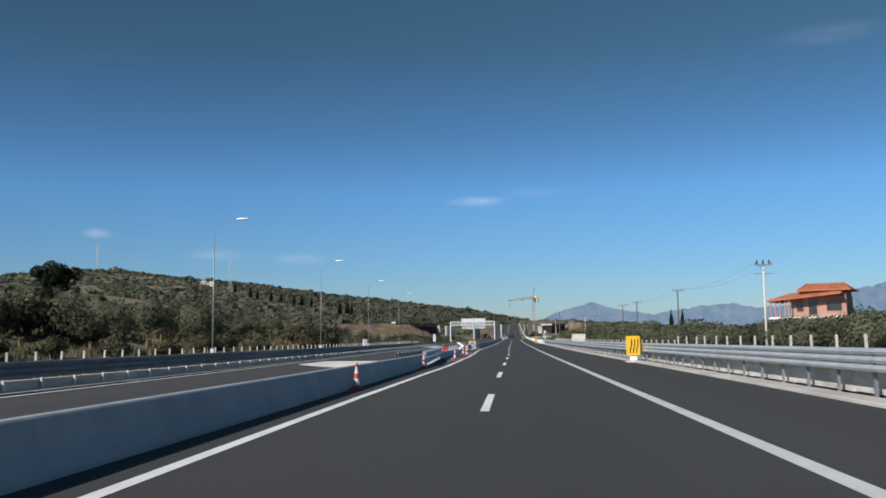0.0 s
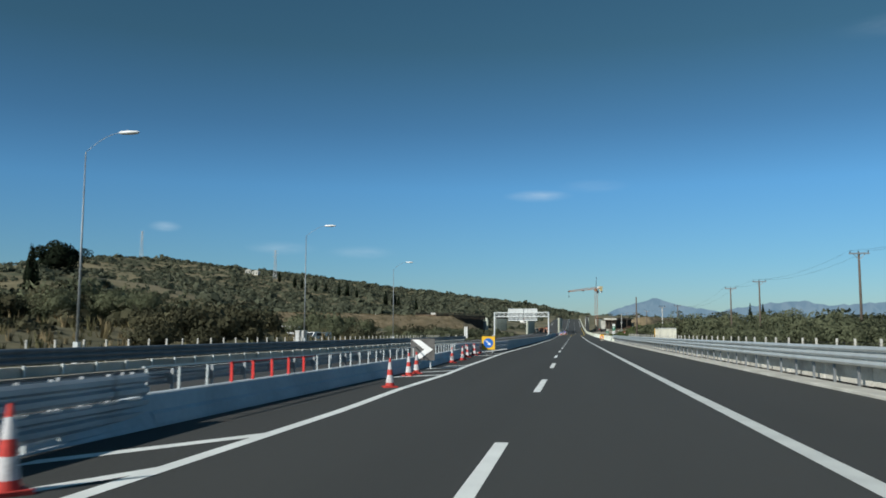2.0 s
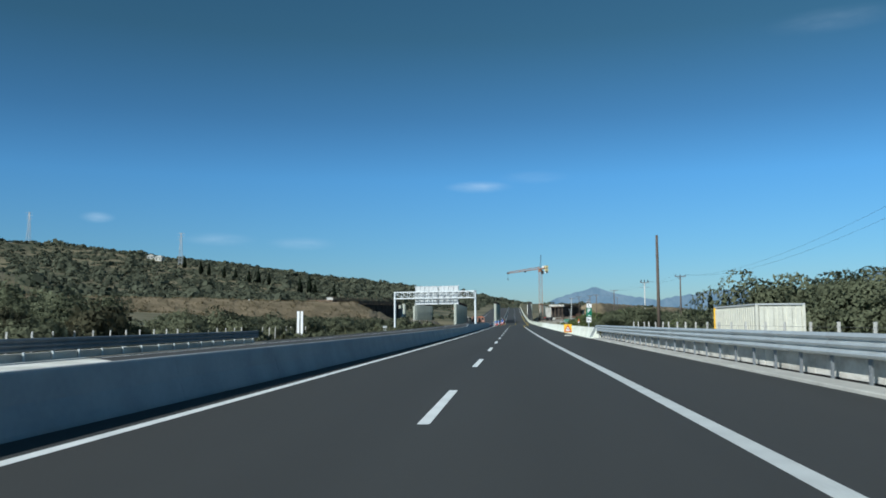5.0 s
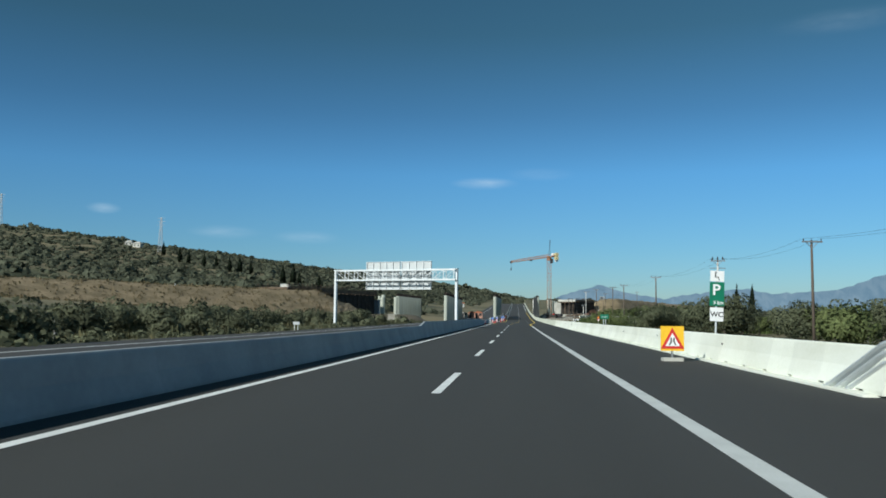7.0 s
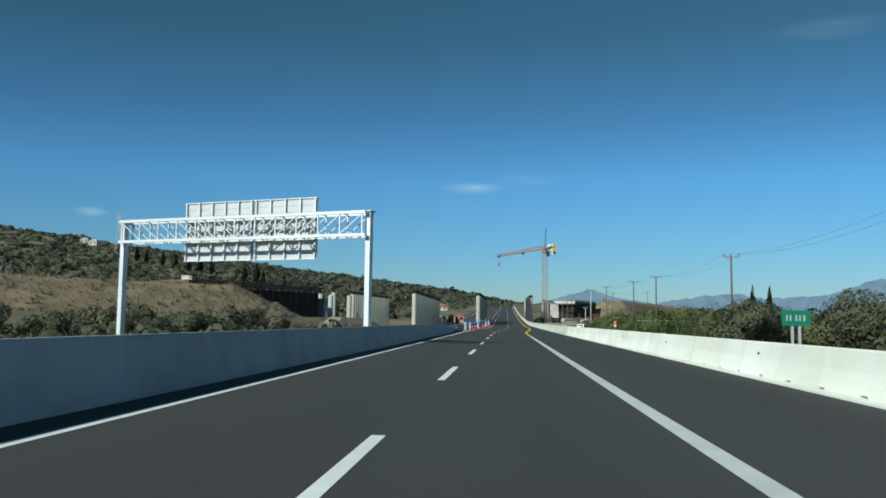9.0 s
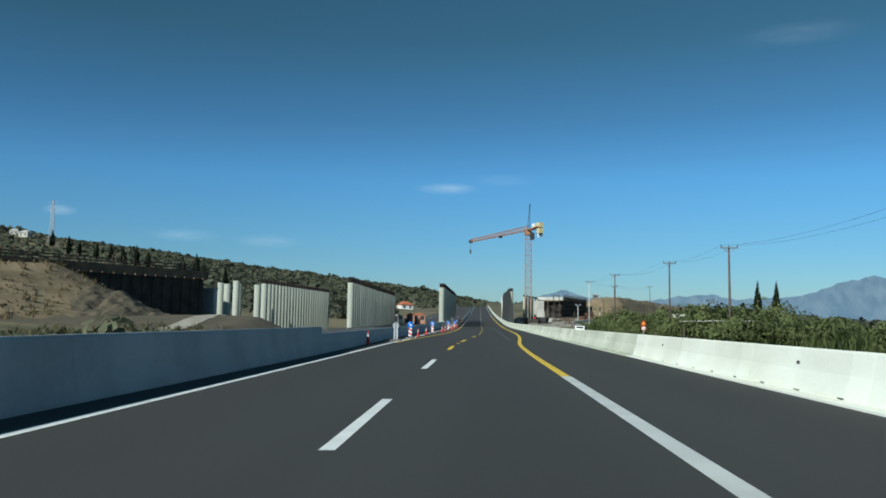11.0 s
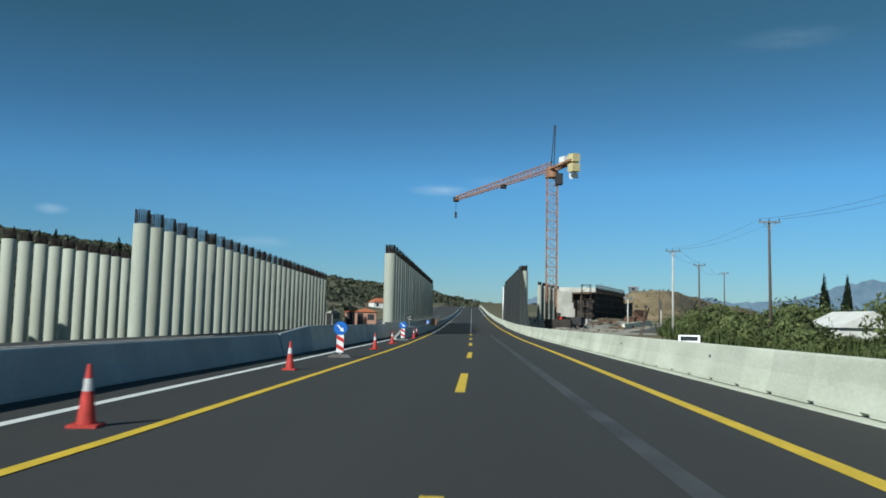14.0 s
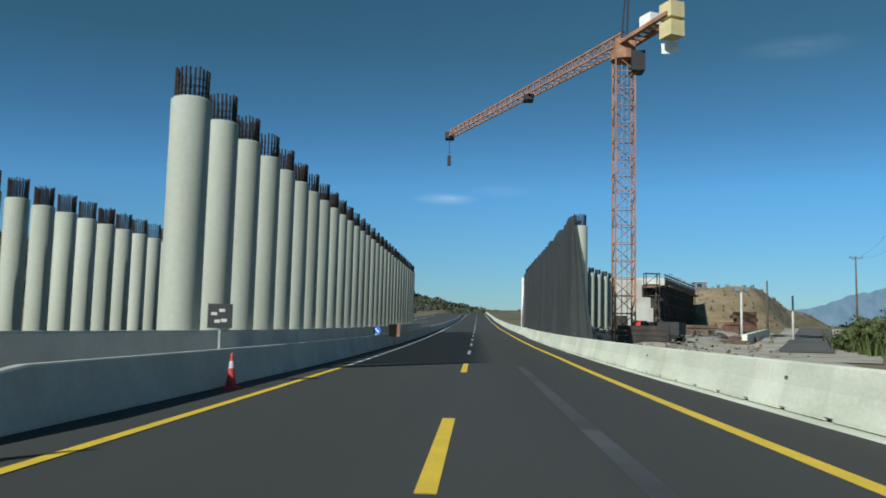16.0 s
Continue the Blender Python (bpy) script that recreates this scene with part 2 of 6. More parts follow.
M_SIGN_K = material("sign_black", (0.02, 0.02, 0.02), 0.5)
M_CONE = material("cone_orange_red", (0.52, 0.055, 0.045), 0.65, spots=0.25, scale=4)
M_CONE_W = material("cone_dull_white", (0.60, 0.59, 0.60), 0.7, spots=0.25, scale=4)
M_RUBBER = material("grey_rubber_base", (0.13, 0.125, 0.12), 0.9, spots=0.3)
M_WALL_PINK = material("house_render", (0.42, 0.24, 0.18), 0.9, spots=0.15, scale=0.6)
M_WALL_WHITE = material("white_render", (0.74, 0.73, 0.69), 0.85, spots=0.12, scale=0.6)
M_ROOF = material("terracotta_roof", (0.50, 0.17, 0.085), 0.85, spots=0.3, scale=1.0)
M_GLASS = material("dark_window_glass", (0.03, 0.035, 0.04), 0.12, spec=0.6)
M_CAR = material("white_car_paint", (0.76, 0.77, 0.77), 0.3, spots=0.04, spec=0.6)
M_TYRE = material("tyre_rubber", (0.02, 0.02, 0.02), 0.9)
M_CONTAINER = material("container_cream", (0.62, 0.61, 0.52), 0.6, spots=0.12)
M_WIRE = material("wire", (0.05, 0.05, 0.05), 0.7)

# ground: dry grass, earth and scrub mixed by noise
M_GROUND = material("dry_ground", (0.20, 0.17, 0.10), 0.95, second=(0.07, 0.076, 0.042), scale=0.035, bump=0.7, bump_scale=0.9)
# distance: plain ridge that glows by itself, haze put into its blue colour
M_FAR = bpy.data.materials.new("far_mountain_haze_glow")
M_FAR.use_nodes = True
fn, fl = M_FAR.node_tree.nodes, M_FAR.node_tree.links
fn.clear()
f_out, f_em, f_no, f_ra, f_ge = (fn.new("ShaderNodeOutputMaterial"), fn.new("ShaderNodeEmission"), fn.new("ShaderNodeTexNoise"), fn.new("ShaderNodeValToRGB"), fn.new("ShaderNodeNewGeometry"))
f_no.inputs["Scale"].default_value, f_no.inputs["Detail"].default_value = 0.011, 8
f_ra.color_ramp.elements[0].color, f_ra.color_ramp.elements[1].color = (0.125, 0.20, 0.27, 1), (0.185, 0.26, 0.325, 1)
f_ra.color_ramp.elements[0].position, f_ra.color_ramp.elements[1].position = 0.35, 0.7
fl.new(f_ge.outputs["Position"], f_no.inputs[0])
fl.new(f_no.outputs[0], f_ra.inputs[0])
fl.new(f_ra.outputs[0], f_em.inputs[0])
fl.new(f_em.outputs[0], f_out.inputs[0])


# ---- geometry helpers ----
class Shape:
    """Collects vertices and faces, with a few solid primitives."""

    def __init__(self):
        self.v, self.f = [], []

    def add(self, verts, faces):
        k = len(self.v)
        self.v.extend(tuple(p) for p in verts)
        self.f.extend(tuple(i + k for i in q) for q in faces)
        return self

    def box(self, c, s, m=None):
        """Box with centre c and sizes s, with a small chamfer on the upright edges left to the shading."""
        x, y, z = (a / 2 for a in s)
        pts = [Vector((i * x, j * y, k * z)) for k in (-1, 1) for i, j in ((-1, -1), (1, -1), (1, 1), (-1, 1))]
        if m is not None:
            pts = [m @ p for p in pts]
        return self.add([Vector(c) + p for p in pts], [(3, 2, 1, 0), (4, 5, 6, 7), (0, 1, 5, 4), (1, 2, 6, 5), (2, 3, 7, 6), (3, 0, 4, 7)])

    def rod(self, a, b, r, r2=None, n=8, caps=True):
        a, b = Vector(a), Vector(b)
        r2 = r if r2 is None else r2
        d = (b - a).normalized()
        u = d.orthogonal().normalized()
        w = d.cross(u)
        ring = lambda c, q: [c + q * (math.cos(2 * math.pi * i / n) * u + math.sin(2 * math.pi * i / n) * w) for i in range(n)]
        faces = [(i, (i + 1) % n, n + (i + 1) % n, n + i) for i in range(n)]
        if caps:
            faces += [tuple(reversed(range(n))), tuple(range(n, 2 * n))]
        return self.add(ring(a, r) + ring(b, r2), faces)

    def bar(self, a, b, w, h=None):
        """Square bar between two points."""
        return self.rod(a, b, w * 0.7071, (h or w) * 0.7071, 4)

    def sweep(self, profile, path, closed=True, caps=True):
        """profile: (across, up) pairs; path: (x, y, z, (ax, ay)) with the across direction in plan."""
        n, k = len(profile), len(path)
        pts = [(x + a * ax, y + a * ay, z + h) for x, y, z, (ax, ay) in path for a, h in profile]
        faces = []
        for j in range(k - 1):
            for i in range(n if closed else n - 1):
                p, q = j * n + i, j * n + (i + 1) % n
                faces.append((p, q, q + n, p + n))
        if closed and caps:
            faces += [tuple(reversed(range(n))), tuple(range((k - 1) * n, k * n))]
        return self.add(pts, faces)

    def path(self, pts, r, n=6):
        """Round tube of one skin through points."""
        k = len(pts)
        for i, p in enumerate(pts):
            d = (pts[min(i + 1, k - 1)] - pts[max(i - 1, 0)]).normalized()
            u = d.cross(Vector((0.31, 0.2, 0.93))).normalized()
            w = d.cross(u)
            self.v += [tuple(p + r * (math.cos(2 * math.pi * q / n) * u + math.sin(2 * math.pi * q / n) * w)) for q in range(n)]
            if i:
                self.f += [((i - 1) * n + q, (i - 1) * n + (q + 1) % n, i * n + (q + 1) % n, i * n + q) for q in range(n)]
        self.f += [tuple(range(n)), tuple(range((k - 1) * n, k * n))]
        return self

    def plate(self, outline, thick, m):
        """Flat plate from a 2-D outline in local x, z; thickness along local y; m places it."""
        n = len(outline)
        pts = [m @ Vector((x, -thick / 2, z)) for x, z in outline] + [m @ Vector((x, thick / 2, z)) for x, z in outline]
        faces = [tuple(range(n)), tuple(reversed(range(n, 2 * n)))]
        faces += [(i, n + i, n + (i + 1) % n, (i + 1) % n) for i in range(n)]
        return self.add(pts, faces)

    def mesh(self, name, mat, smooth=False):
        me = bpy.data.meshes.new(name)
        me.from_pydata(self.v, [], self.f)
        me.materials.append(mat)
        if smooth:
            me.polygons.foreach_set("use_smooth", [True] * len(me.polygons))
        me.update()
        return me


def part(name, shape, mat, parent=None, label="", smooth=False):
    ob = new(name, shape.mesh(name, mat, smooth) if isinstance(shape, Shape) else shape)
    ob.parent = parent
    return tagged(ob, label) if label else ob


def thing(name, m, label, category, group="", kind=""):
    ob = new(name)
    ob.empty_display_size = 0.3
    ob.matrix_basis = m
    return tagged(ob, label, category, group, kind)


def tube(pts, r, n=6):
    return Shape().path(pts, r, n)


def disc(r, n=24):
    return [(r * math.cos(2 * math.pi * i / n), r * math.sin(2 * math.pi * i / n)) for i in range(n)]


def text_part(name, body, size, mat, parent, m, bold=0.0):
    cu = bpy.data.curves.new(name, "FONT")
    cu.body, cu.size, cu.align_x, cu.align_y, cu.extrude, cu.offset = body, size, "CENTER", "CENTER", 0.004, bold
    tmp = bpy.data.objects.new(name, cu)
    me = bpy.data.meshes.new_from_object(tmp)
    bpy.data.objects.remove(tmp)
    me.materials.clear()
    me.materials.append(mat)
    ob = new(name, me)
    ob.parent, ob.matrix_basis = parent, m
    return ob


# ---- the lie of the land ----
ROAD_Y = [-140, 0, 42, 83, 110, 178, 219, 260, 328, 370, 411, 439, 455, 471, 495, 517, 588, 687, 795, 900, 970, 1060, 1200, 1500]
ROAD_Z = [1.05, 0.52, 0.33, 0.17, 0.10, 0.0, 0.0, 0.06, 0.25, 0.40, 0.605, 0.755, 0.845, 0.97, 1.30, 1.70, 3.3, 6.2, 10.0, 13.6, 15.4, 16.4, 17.0, 12.0]
_ys = np.arange(-140, 1500.1, 2.0)
_zs = np.interp(_ys, ROAD_Y, ROAD_Z)
_k = np.exp(-np.linspace(-2, 2, 15) ** 2)
_zs = np.convolve(np.pad(_zs, 7, mode="edge"), _k / _k.sum(), mode="valid")


def road_z(y):
    return np.interp(y, _ys, _zs)


def seg_dist(x, y, a, b):
    ax, ay = a
    dx, dy = b[0] - ax, b[1] - ay
    s = np.clip(((x - ax) * dx + (y - ay) * dy) / (dx * dx + dy * dy), 0, 1)
    return np.hypot(x - ax - s * dx, y - ay - s * dy), s


def waves(x, y, size, seed):
    r = np.random.RandomState(seed)
    out = 0
    for k in range(5):
        a, p = r.uniform(0, 2 * math.pi), r.uniform(0, 6.28)
        q = size * r.uniform(0.6, 1.7)
        out = out + np.sin((x * math.cos(a) + y * math.sin(a)) * 2 * math.pi / q + p)
    return out / 5


RAMP = [(20.5, 478, 1.15), (24.6, 498, 1.3), (33.8, 520, 2.2), (46.5, 551, 3.8), (67.5, 600, 4.6), (88, 650, 4.9)]
RAMP_X = lambda y: np.interp(y, [r[1] for r in RAMP], [r[0] for r in RAMP])
BANK_A, BANK_B = (43, 578), (125, 760)


def ground_z(x, y):
    x, y = np.asarray(x, float), np.asarray(y, float)
    base = road_z(y)
    s = np.interp(y, [-200, 0, 300, 616, 785, 900, 1150, 1500, 2200], [0.05, 0.08, 0.30, 0.62, 0.80, 0.96, 1.0, 0.7, 0.2])
    d = -x - 24
    hill = 0.172 * np.clip(d, 0, 440) * s - 0.12 * np.clip(d - 470, 0, 500) * s
    hill = hill * np.clip(d / 60, 0, 1) ** 0.35
    bank = np.clip((d + 1) / 9, 0, 1) * 2.0 * np.clip((190 - y) / 60, 0, 1)
    hill = hill + bank + waves(x, y, 130, 3) * np.clip(d / 150, 0, 1) * 3.5
    hill = hill * np.interp(x, [-400, -230, -150, -50], [0.94, 0.925, 0.935, 0.925])
    hill = hill + 7 * np.exp(-(((x - 60) / 200) ** 2 + ((y - 1180) / 160) ** 2))
    right = np.clip((x - 9) / 6, 0, 1) * -0.9 * np.clip((900 - y) / 300, 0, 1) + waves(x, y, 60, 5) * 0.35 * np.clip((x - 10) / 20, 0, 1)
    right = right - np.clip((x - 40) / 300, 0, 1) * base * 0.8
    z = base - 0.10 + hill + np.where(x > 0, right, 0)
    # knoll on the slope that carries the big tree
    z = z + 13.5 * np.exp(-(((x + 228) / 75) ** 2 + ((y - 392) / 85) ** 2))
    # approach banks of the unfinished bridge
    dd, t = seg_dist(x, y, (-166, 223), (-54, 397.5))
    z = np.maximum(z, 7.75 - np.clip(dd - 5.5, 0, 60) / 1.75 + waves(x, y, 9, 8) * 0.4)
    dd, t = seg_dist(x, y, BANK_A, BANK_B)
    z = np.maximum(z, 10.7 - np.clip(dd - 4.5, 0, 60) / 1.6 + waves(x, y, 16, 9) * 0.3)
    # hollow where the lorry is parked
    w = np.clip(1.6 - np.hypot((x + 39) / 13, (y - 172) / 17), 0, 0.6) / 0.6 * (x < -22)
    z = z * (1 - w) + np.minimum(z, -0.55) * w
    # working level of the building site, rising to the abutment
    level = np.interp(y, [468, 495, 520, 545, 590, 640], [0.6, 1.5, 2.5, 3.6, 4.0, 2.0])
    w = np.clip((x - 9.5) / 3, 0, 1) * np.clip((RAMP_X(y) - 4 - x) / 4, 0, 1) * (y > 468) * (y < 640)
    z = np.maximum(z, z * (1 - w) + level * w)
    # wooded ridge at the end of the view
    z = np.maximum(z, np.interp(x, [-800, -540, -444, -300, -226, -171, -60, -29, 0, 30, 90, 200], [105, 108, 97, 76, 68, 61, 45.5, 40, 34.5, 28, 15, 2]) * np.exp(-((y - 1500) / 190) ** 2) + waves(x, y, 110, 6) * 1.2 - 60 * (np.abs(y - 1500) > 330))
    # ramp of the side road
    for (ax, ay, az), (bx, by, bz) in zip(RAMP, RAMP[1:]):
        dd, t = seg_dist(x, y, (ax, ay), (bx, by))
        w = np.clip((9.5 - dd) / 5.5, 0, 1)
        w = w * w * (3 - 2 * w) * (x > 9)
        z = z * (1 - w) + (az + (bz - az) * t) * w
    # mound and working level beside the far lanes
    edge = 398.7 - 2.53 * (x + 21) - y
    up = np.clip(edge / 13, 0, 1) * np.clip((-20.9 - x) / 1.5, 0, 1) * np.clip((y - 371) / 26, 0, 1) * np.clip((x + 60) / 12, 0, 1)
    up = up * up * (3 - 2 * up)
    z = z * (1 - up) + np.maximum(z, base + 1.55 + waves(x, y, 7, 12) * 0.15) * up
    # hollow of the works round the outer columns
    z = z - 1.7 * np.clip((-19.3 - x) / 3, 0, 1) * np.clip((x + 70) / 20, 0, 1) * np.clip((y - 408) / 10, 0, 1) * np.clip((560 - y) / 50, 0, 1)
    # keep the road bed clear
    clear = (x > -20.5) & (x < 9) & (y < 1320)
    z = np.where(clear, np.minimum(z, base - 0.10), z)
    far = np.clip((y - 1500) / 900, 0, 1)
    return z * (1 - far) + 2.0 * far


gx = np.unique(np.concatenate([np.linspace(-1500, -480, 14), np.linspace(-480, -120, 46), np.linspace(-120, -20.5, 84), np.linspace(-20.5, 9, 12), np.linspace(9, 70, 36), np.linspace(70, 300, 24), np.linspace(300, 3000, 16)]))
gy = np.unique(np.concatenate([np.linspace(-400, -60, 12), np.linspace(-60, 720, 220), np.linspace(720, 1600, 80), np.linspace(1600, 4800, 20)]))
XX, YY = np.meshgrid(gx, gy)
ZZ = ground_z(XX, YY)
nx = len(gx)
gverts = np.stack([XX.ravel(), YY.ravel(), ZZ.ravel()], -1)
gf = [(j * nx + i, j * nx + i + 1, (j + 1) * nx + i + 1, (j + 1) * nx + i) for j in range(len(gy) - 1) for i in range(nx - 1)]
gme = bpy.data.meshes.new("ground")
gme.from_pydata(gverts.tolist(), [], gf)
gme.materials.append(M_GROUND)
gme.materials.append(M_EARTH)
gme.materials.append(M_HEAP)
cx_, cy_ = (XX[:-1, :-1] + XX[1:, 1:]) / 2, (YY[:-1, :-1] + YY[1:, 1:]) / 2
bare = (seg_dist(cx_, cy_, (-166, 223), (-54, 397.5))[0] < 17 + 3 * waves(cx_, cy_, 25, 4)) | (seg_dist(cx_, cy_, BANK_A, BANK_B)[0] < 17)
gme.polygons.foreach_set("material_index", np.where((cx_ > -47) & (cx_ < -20.5) & (cy_ > 376) & (cy_ < 437) & ~bare, 2, bare.astype(int)).ravel().tolist())
gme.polygons.foreach_set("use_smooth", [True] * len(gf))
tagged(new("ground", gme), "dry grassy ground with bare earth and scrub, rising into a hill", "ground", kind="structure")


def strip(x0, x1, y0, y1, lift, step=4.0):
    """A thin sheet that follows the road's profile; x0, x1 may be functions of y."""
    s = Shape()
    n = max(2, int(math.ceil((y1 - y0) / step)) + 1)
    pts = []
    for y in np.linspace(y0, y1, n):
        a, b = (x0(y) if callable(x0) else x0), (x1(y) if callable(x1) else x1)
        z = float(road_z(y)) + lift
        pts += [(a, y, z), (b, y, z)]
    return s.add(pts, [(2 * j, 2 * j + 1, 2 * j + 3, 2 * j + 2) for j in range(n - 1)])


def opp_edge(y):
    """Outer edge line of the far lanes."""
    return float(np.interp(y, [-140, 20, 110, 200, 900], [-12.0, -12.7, -15.2, -16.4, -16.6]))


road = tagged(part("road", strip(-5.6, 7.5, -140, 1200, 0.0), M_ASPHALT), "new dark asphalt motorway carriageway with fresh markings", "road", kind="structure")
road_far = tagged(part("road_opposite", strip(lambda y: opp_edge(y) - 2.6, -5.6, -140, 1100, -0.004), M_ASPHALT_OLD), "asphalt of the opposite motorway carriageway behind the barrier", "road", kind="structure")

# stony verge under the far guardrail
tagged(part("verge_gravel", strip(lambda y: opp_edge(y) - 1.9, lambda y: opp_edge(y) - 0.45, -140, 196, 0.008), M_GRAVEL), "pale stony verge under the far guardrail", "gravel", kind="structure")
# median gravel
for x0, x1, y0, y1 in ((lambda y: float(np.interp(y, [43.6, 50, 60], [-8.4, -12.5, -12.6])), lambda y: -5.7, 43.6, 58), (lambda y: float(np.interp(y, [143, 164, 171], [-13.2, -19.0, -18.6])), lambda y: float(np.interp(y, [143, 166, 171], [-11.2, -13.2, -17.5])), 143, 171)):
    tagged(part("median_gravel", strip(x0, x1, y0, y1, 0.010), M_GRAVEL_W), "pale gravel strip laid beside the asphalt", "gravel", kind="structure")

# markings
LEFT = lambda y: float(np.interp(y, [-140, 22, 35, 45, 62, 70, 76, 84, 91, 97, 104, 113, 120, 150, 346, 352, 356, 364, 380, 1200], [-3.48, -3.48, -3.38, -3.25, -3.36, -3.38, -3.58, -3.6, -3.85, -3.95, -4.1, -4.25, -4.28, -4.14, -4.12, -4.15, -4.06, -4.05, -4.1, -4.12]))
LY = lambda y: float(np.interp(y, [350, 351.4, 354, 356.3, 359.4, 363.7, 370, 379, 386, 393, 420, 433, 446, 462, 500], [-3.98, -3.92, -3.82, -3.79, -3.70, -3.50, -3.19, -2.84, -2.52, -2.32, -2.12, -2.16, -2.3, -2.5, -2.8]))
_ry = np.interp(_ys, [300, 328, 337, 345, 350, 354, 361, 370, 381, 392, 421, 450, 480, 900], [3.28, 3.24, 3.25, 3.35, 3.46, 3.61, 3.97, 4.42, 4.82, 5.08, 5.36, 5.5, 5.8, 5.85])
_ry = np.convolve(np.pad(_ry, 2, mode="edge"), [0.1, 0.2, 0.4, 0.2, 0.1], mode="valid")
RY = lambda y: float(np.interp(y, _ys, _ry))
DX = lambda y: float(np.interp(y, [336, 346, 351, 356, 362, 365, 373, 389, 420, 900], [-0.36, -0.3, -0.16, -0.06, 0.16, 0.3, 0.62, 1.2, 1.46, 1.46]))


def line(name, fx, y0, y1, width, mat, label, parent=road, lift=0.005, step=2.0):
    ob = part(name, strip(lambda y: fx(y) - width / 2, lambda y: fx(y) + width / 2, y0, y1, lift, step), mat, parent, label)
    return ob


line("edge_line", LEFT, -140, 449, 0.20, M_WHITE, "white edge line")
line("edge_line", lambda y: float(np.interp(y, [160, 195, 280, 322], [3.28, 3.19, 3.19, 3.25])), -140, 322, 0.26, M_WHITE_DIM, "white edge line")
line("edge_line", RY, 322, 640, 0.24, M_YELLOW, "yellow temporary edge line")
line("edge_line", LY, 351, 468, 0.17, M_YELLOW, "yellow temporary edge line", lift=0.009)
line("edge_line", lambda y: LY(y) if y < 500 else -2.8 - 0.4 * min(1, (y - 500) / 100), 468, 1100, 0.17, M_WHITE, "white edge line")
line("edge_line", lambda y: 5.8, 640, 1100, 0.2, M_WHITE, "white edge line")
line("scraped_line", lambda y: float(np.interp(y, [322, 372, 500], [3.28, 3.34, 3.5])), 362, 470, 0.26, M_ERASED, "scraped-off old edge line")
line("edge_line", opp_edge, -140, 800, 0.18, M_WHITE, "white edge line", road_far)
line("edge_line", lambda y: -6.35, 180, 440, 0.15, M_WHITE, "white edge line", road_far)
y = 18.1 - 14.46 * 5
while y < 325:
    dy = float(np.interp(y, [20, 60, 76, 90, 105, 119], [-0.2, -0.3, -0.5, -0.6, -0.5, 0.0]))
    line("lane_dash", lambda q: float(np.interp(q, [22, 36, 52, 78, 97, 104], [-0.35, -0.34, -0.29, -0.23, -0.28, -0.44])), y + dy, y + dy + (5.0 if y < 75 else 5.6), 0.17, M_WHITE, "", step=6)
    y += 14.46 if y < 190 else 14.75
for a, b in ((340, 346), (350.7, 351.7), (355.2, 361.2), (370.6, 376.4), (384.4, 390.2), (399.6, 405.4), (414.6, 420.4), (430.6, 436.4), (446, 451.8), (465, 471.2)):
    line("lane_dash", DX, a, b, 0.19, M_YELLOW, "yellow temporary lane dash")
y = 481
while y < 900:
    line("lane_dash", DX, y, y + 6, 0.17, M_WHITE, "")
    y += 15
# hatching beside the left line
for x0, y0, x1, y1 in ((-4.1, 56.1, -3.15, 58.9), (-4.6, 60.3, -3.32, 63.2), (-4.9, 63.3, -3.4, 66.1), (-5.2, 80.6, -3.35, 82.9), (-5.1, 83.8, -3.4, 86.2), (-5.05, 87.2, -3.38, 89.7), (-4.7, 89.8, -3.55, 91.7), (-5.95, 106.4, -4.2, 108.6), (-5.85, 110.8, -4.25, 112.8), (-5.75, 114.2, -4.3, 116.7)):
    x1 = LEFT(y1) - 0.05
    za, zb = float(road_z(y0)) + 0.006, float(road_z(y1)) + 0.006
    part("hatch_stripe", Shape().add([(x0, y0, za), (x0, y0 + 0.5, za), (x1, y1 + 0.5, zb), (x1, y1, zb)], [(3, 2, 1, 0)]), M_WHITE, road)

# ---- concrete barriers ----
JERSEY = [(-0.29, 0.0), (-0.29, 0.07), (-0.25, 0.20), (-0.17, 0.45), (-0.10, 0.85), (-0.07, 0.88), (0.07, 0.88), (0.10, 0.85), (0.17, 0.45), (0.25, 0.20), (0.29, 0.07), (0.29, 0.0)]


def jersey_mesh(name, mat, length, top, slots, pitch=2.0):
    """One cast length of barrier along local y, with drain slots cut through its foot."""
    prof = [(a, h * top / 0.88 if h > 0.3 else h) for a, h in JERSEY]
    raised = [(a, max(h, 0.055)) for a, h in prof]
    s = Shape()
    cuts = [0.0]
    if slots:
        q = pitch / 2
        while q < length - 0.3:
            cuts += [q - 0.17, q + 0.17]
            q += pitch
    cuts.append(length - 0.012)
    for i in range(len(cuts) - 1):
        p = raised if i % 2 else prof
        s.sweep(p, [(0, cuts[i], 0, (1, 0)), (0, cuts[i + 1], 0, (1, 0))])
    return s.mesh(name, mat)


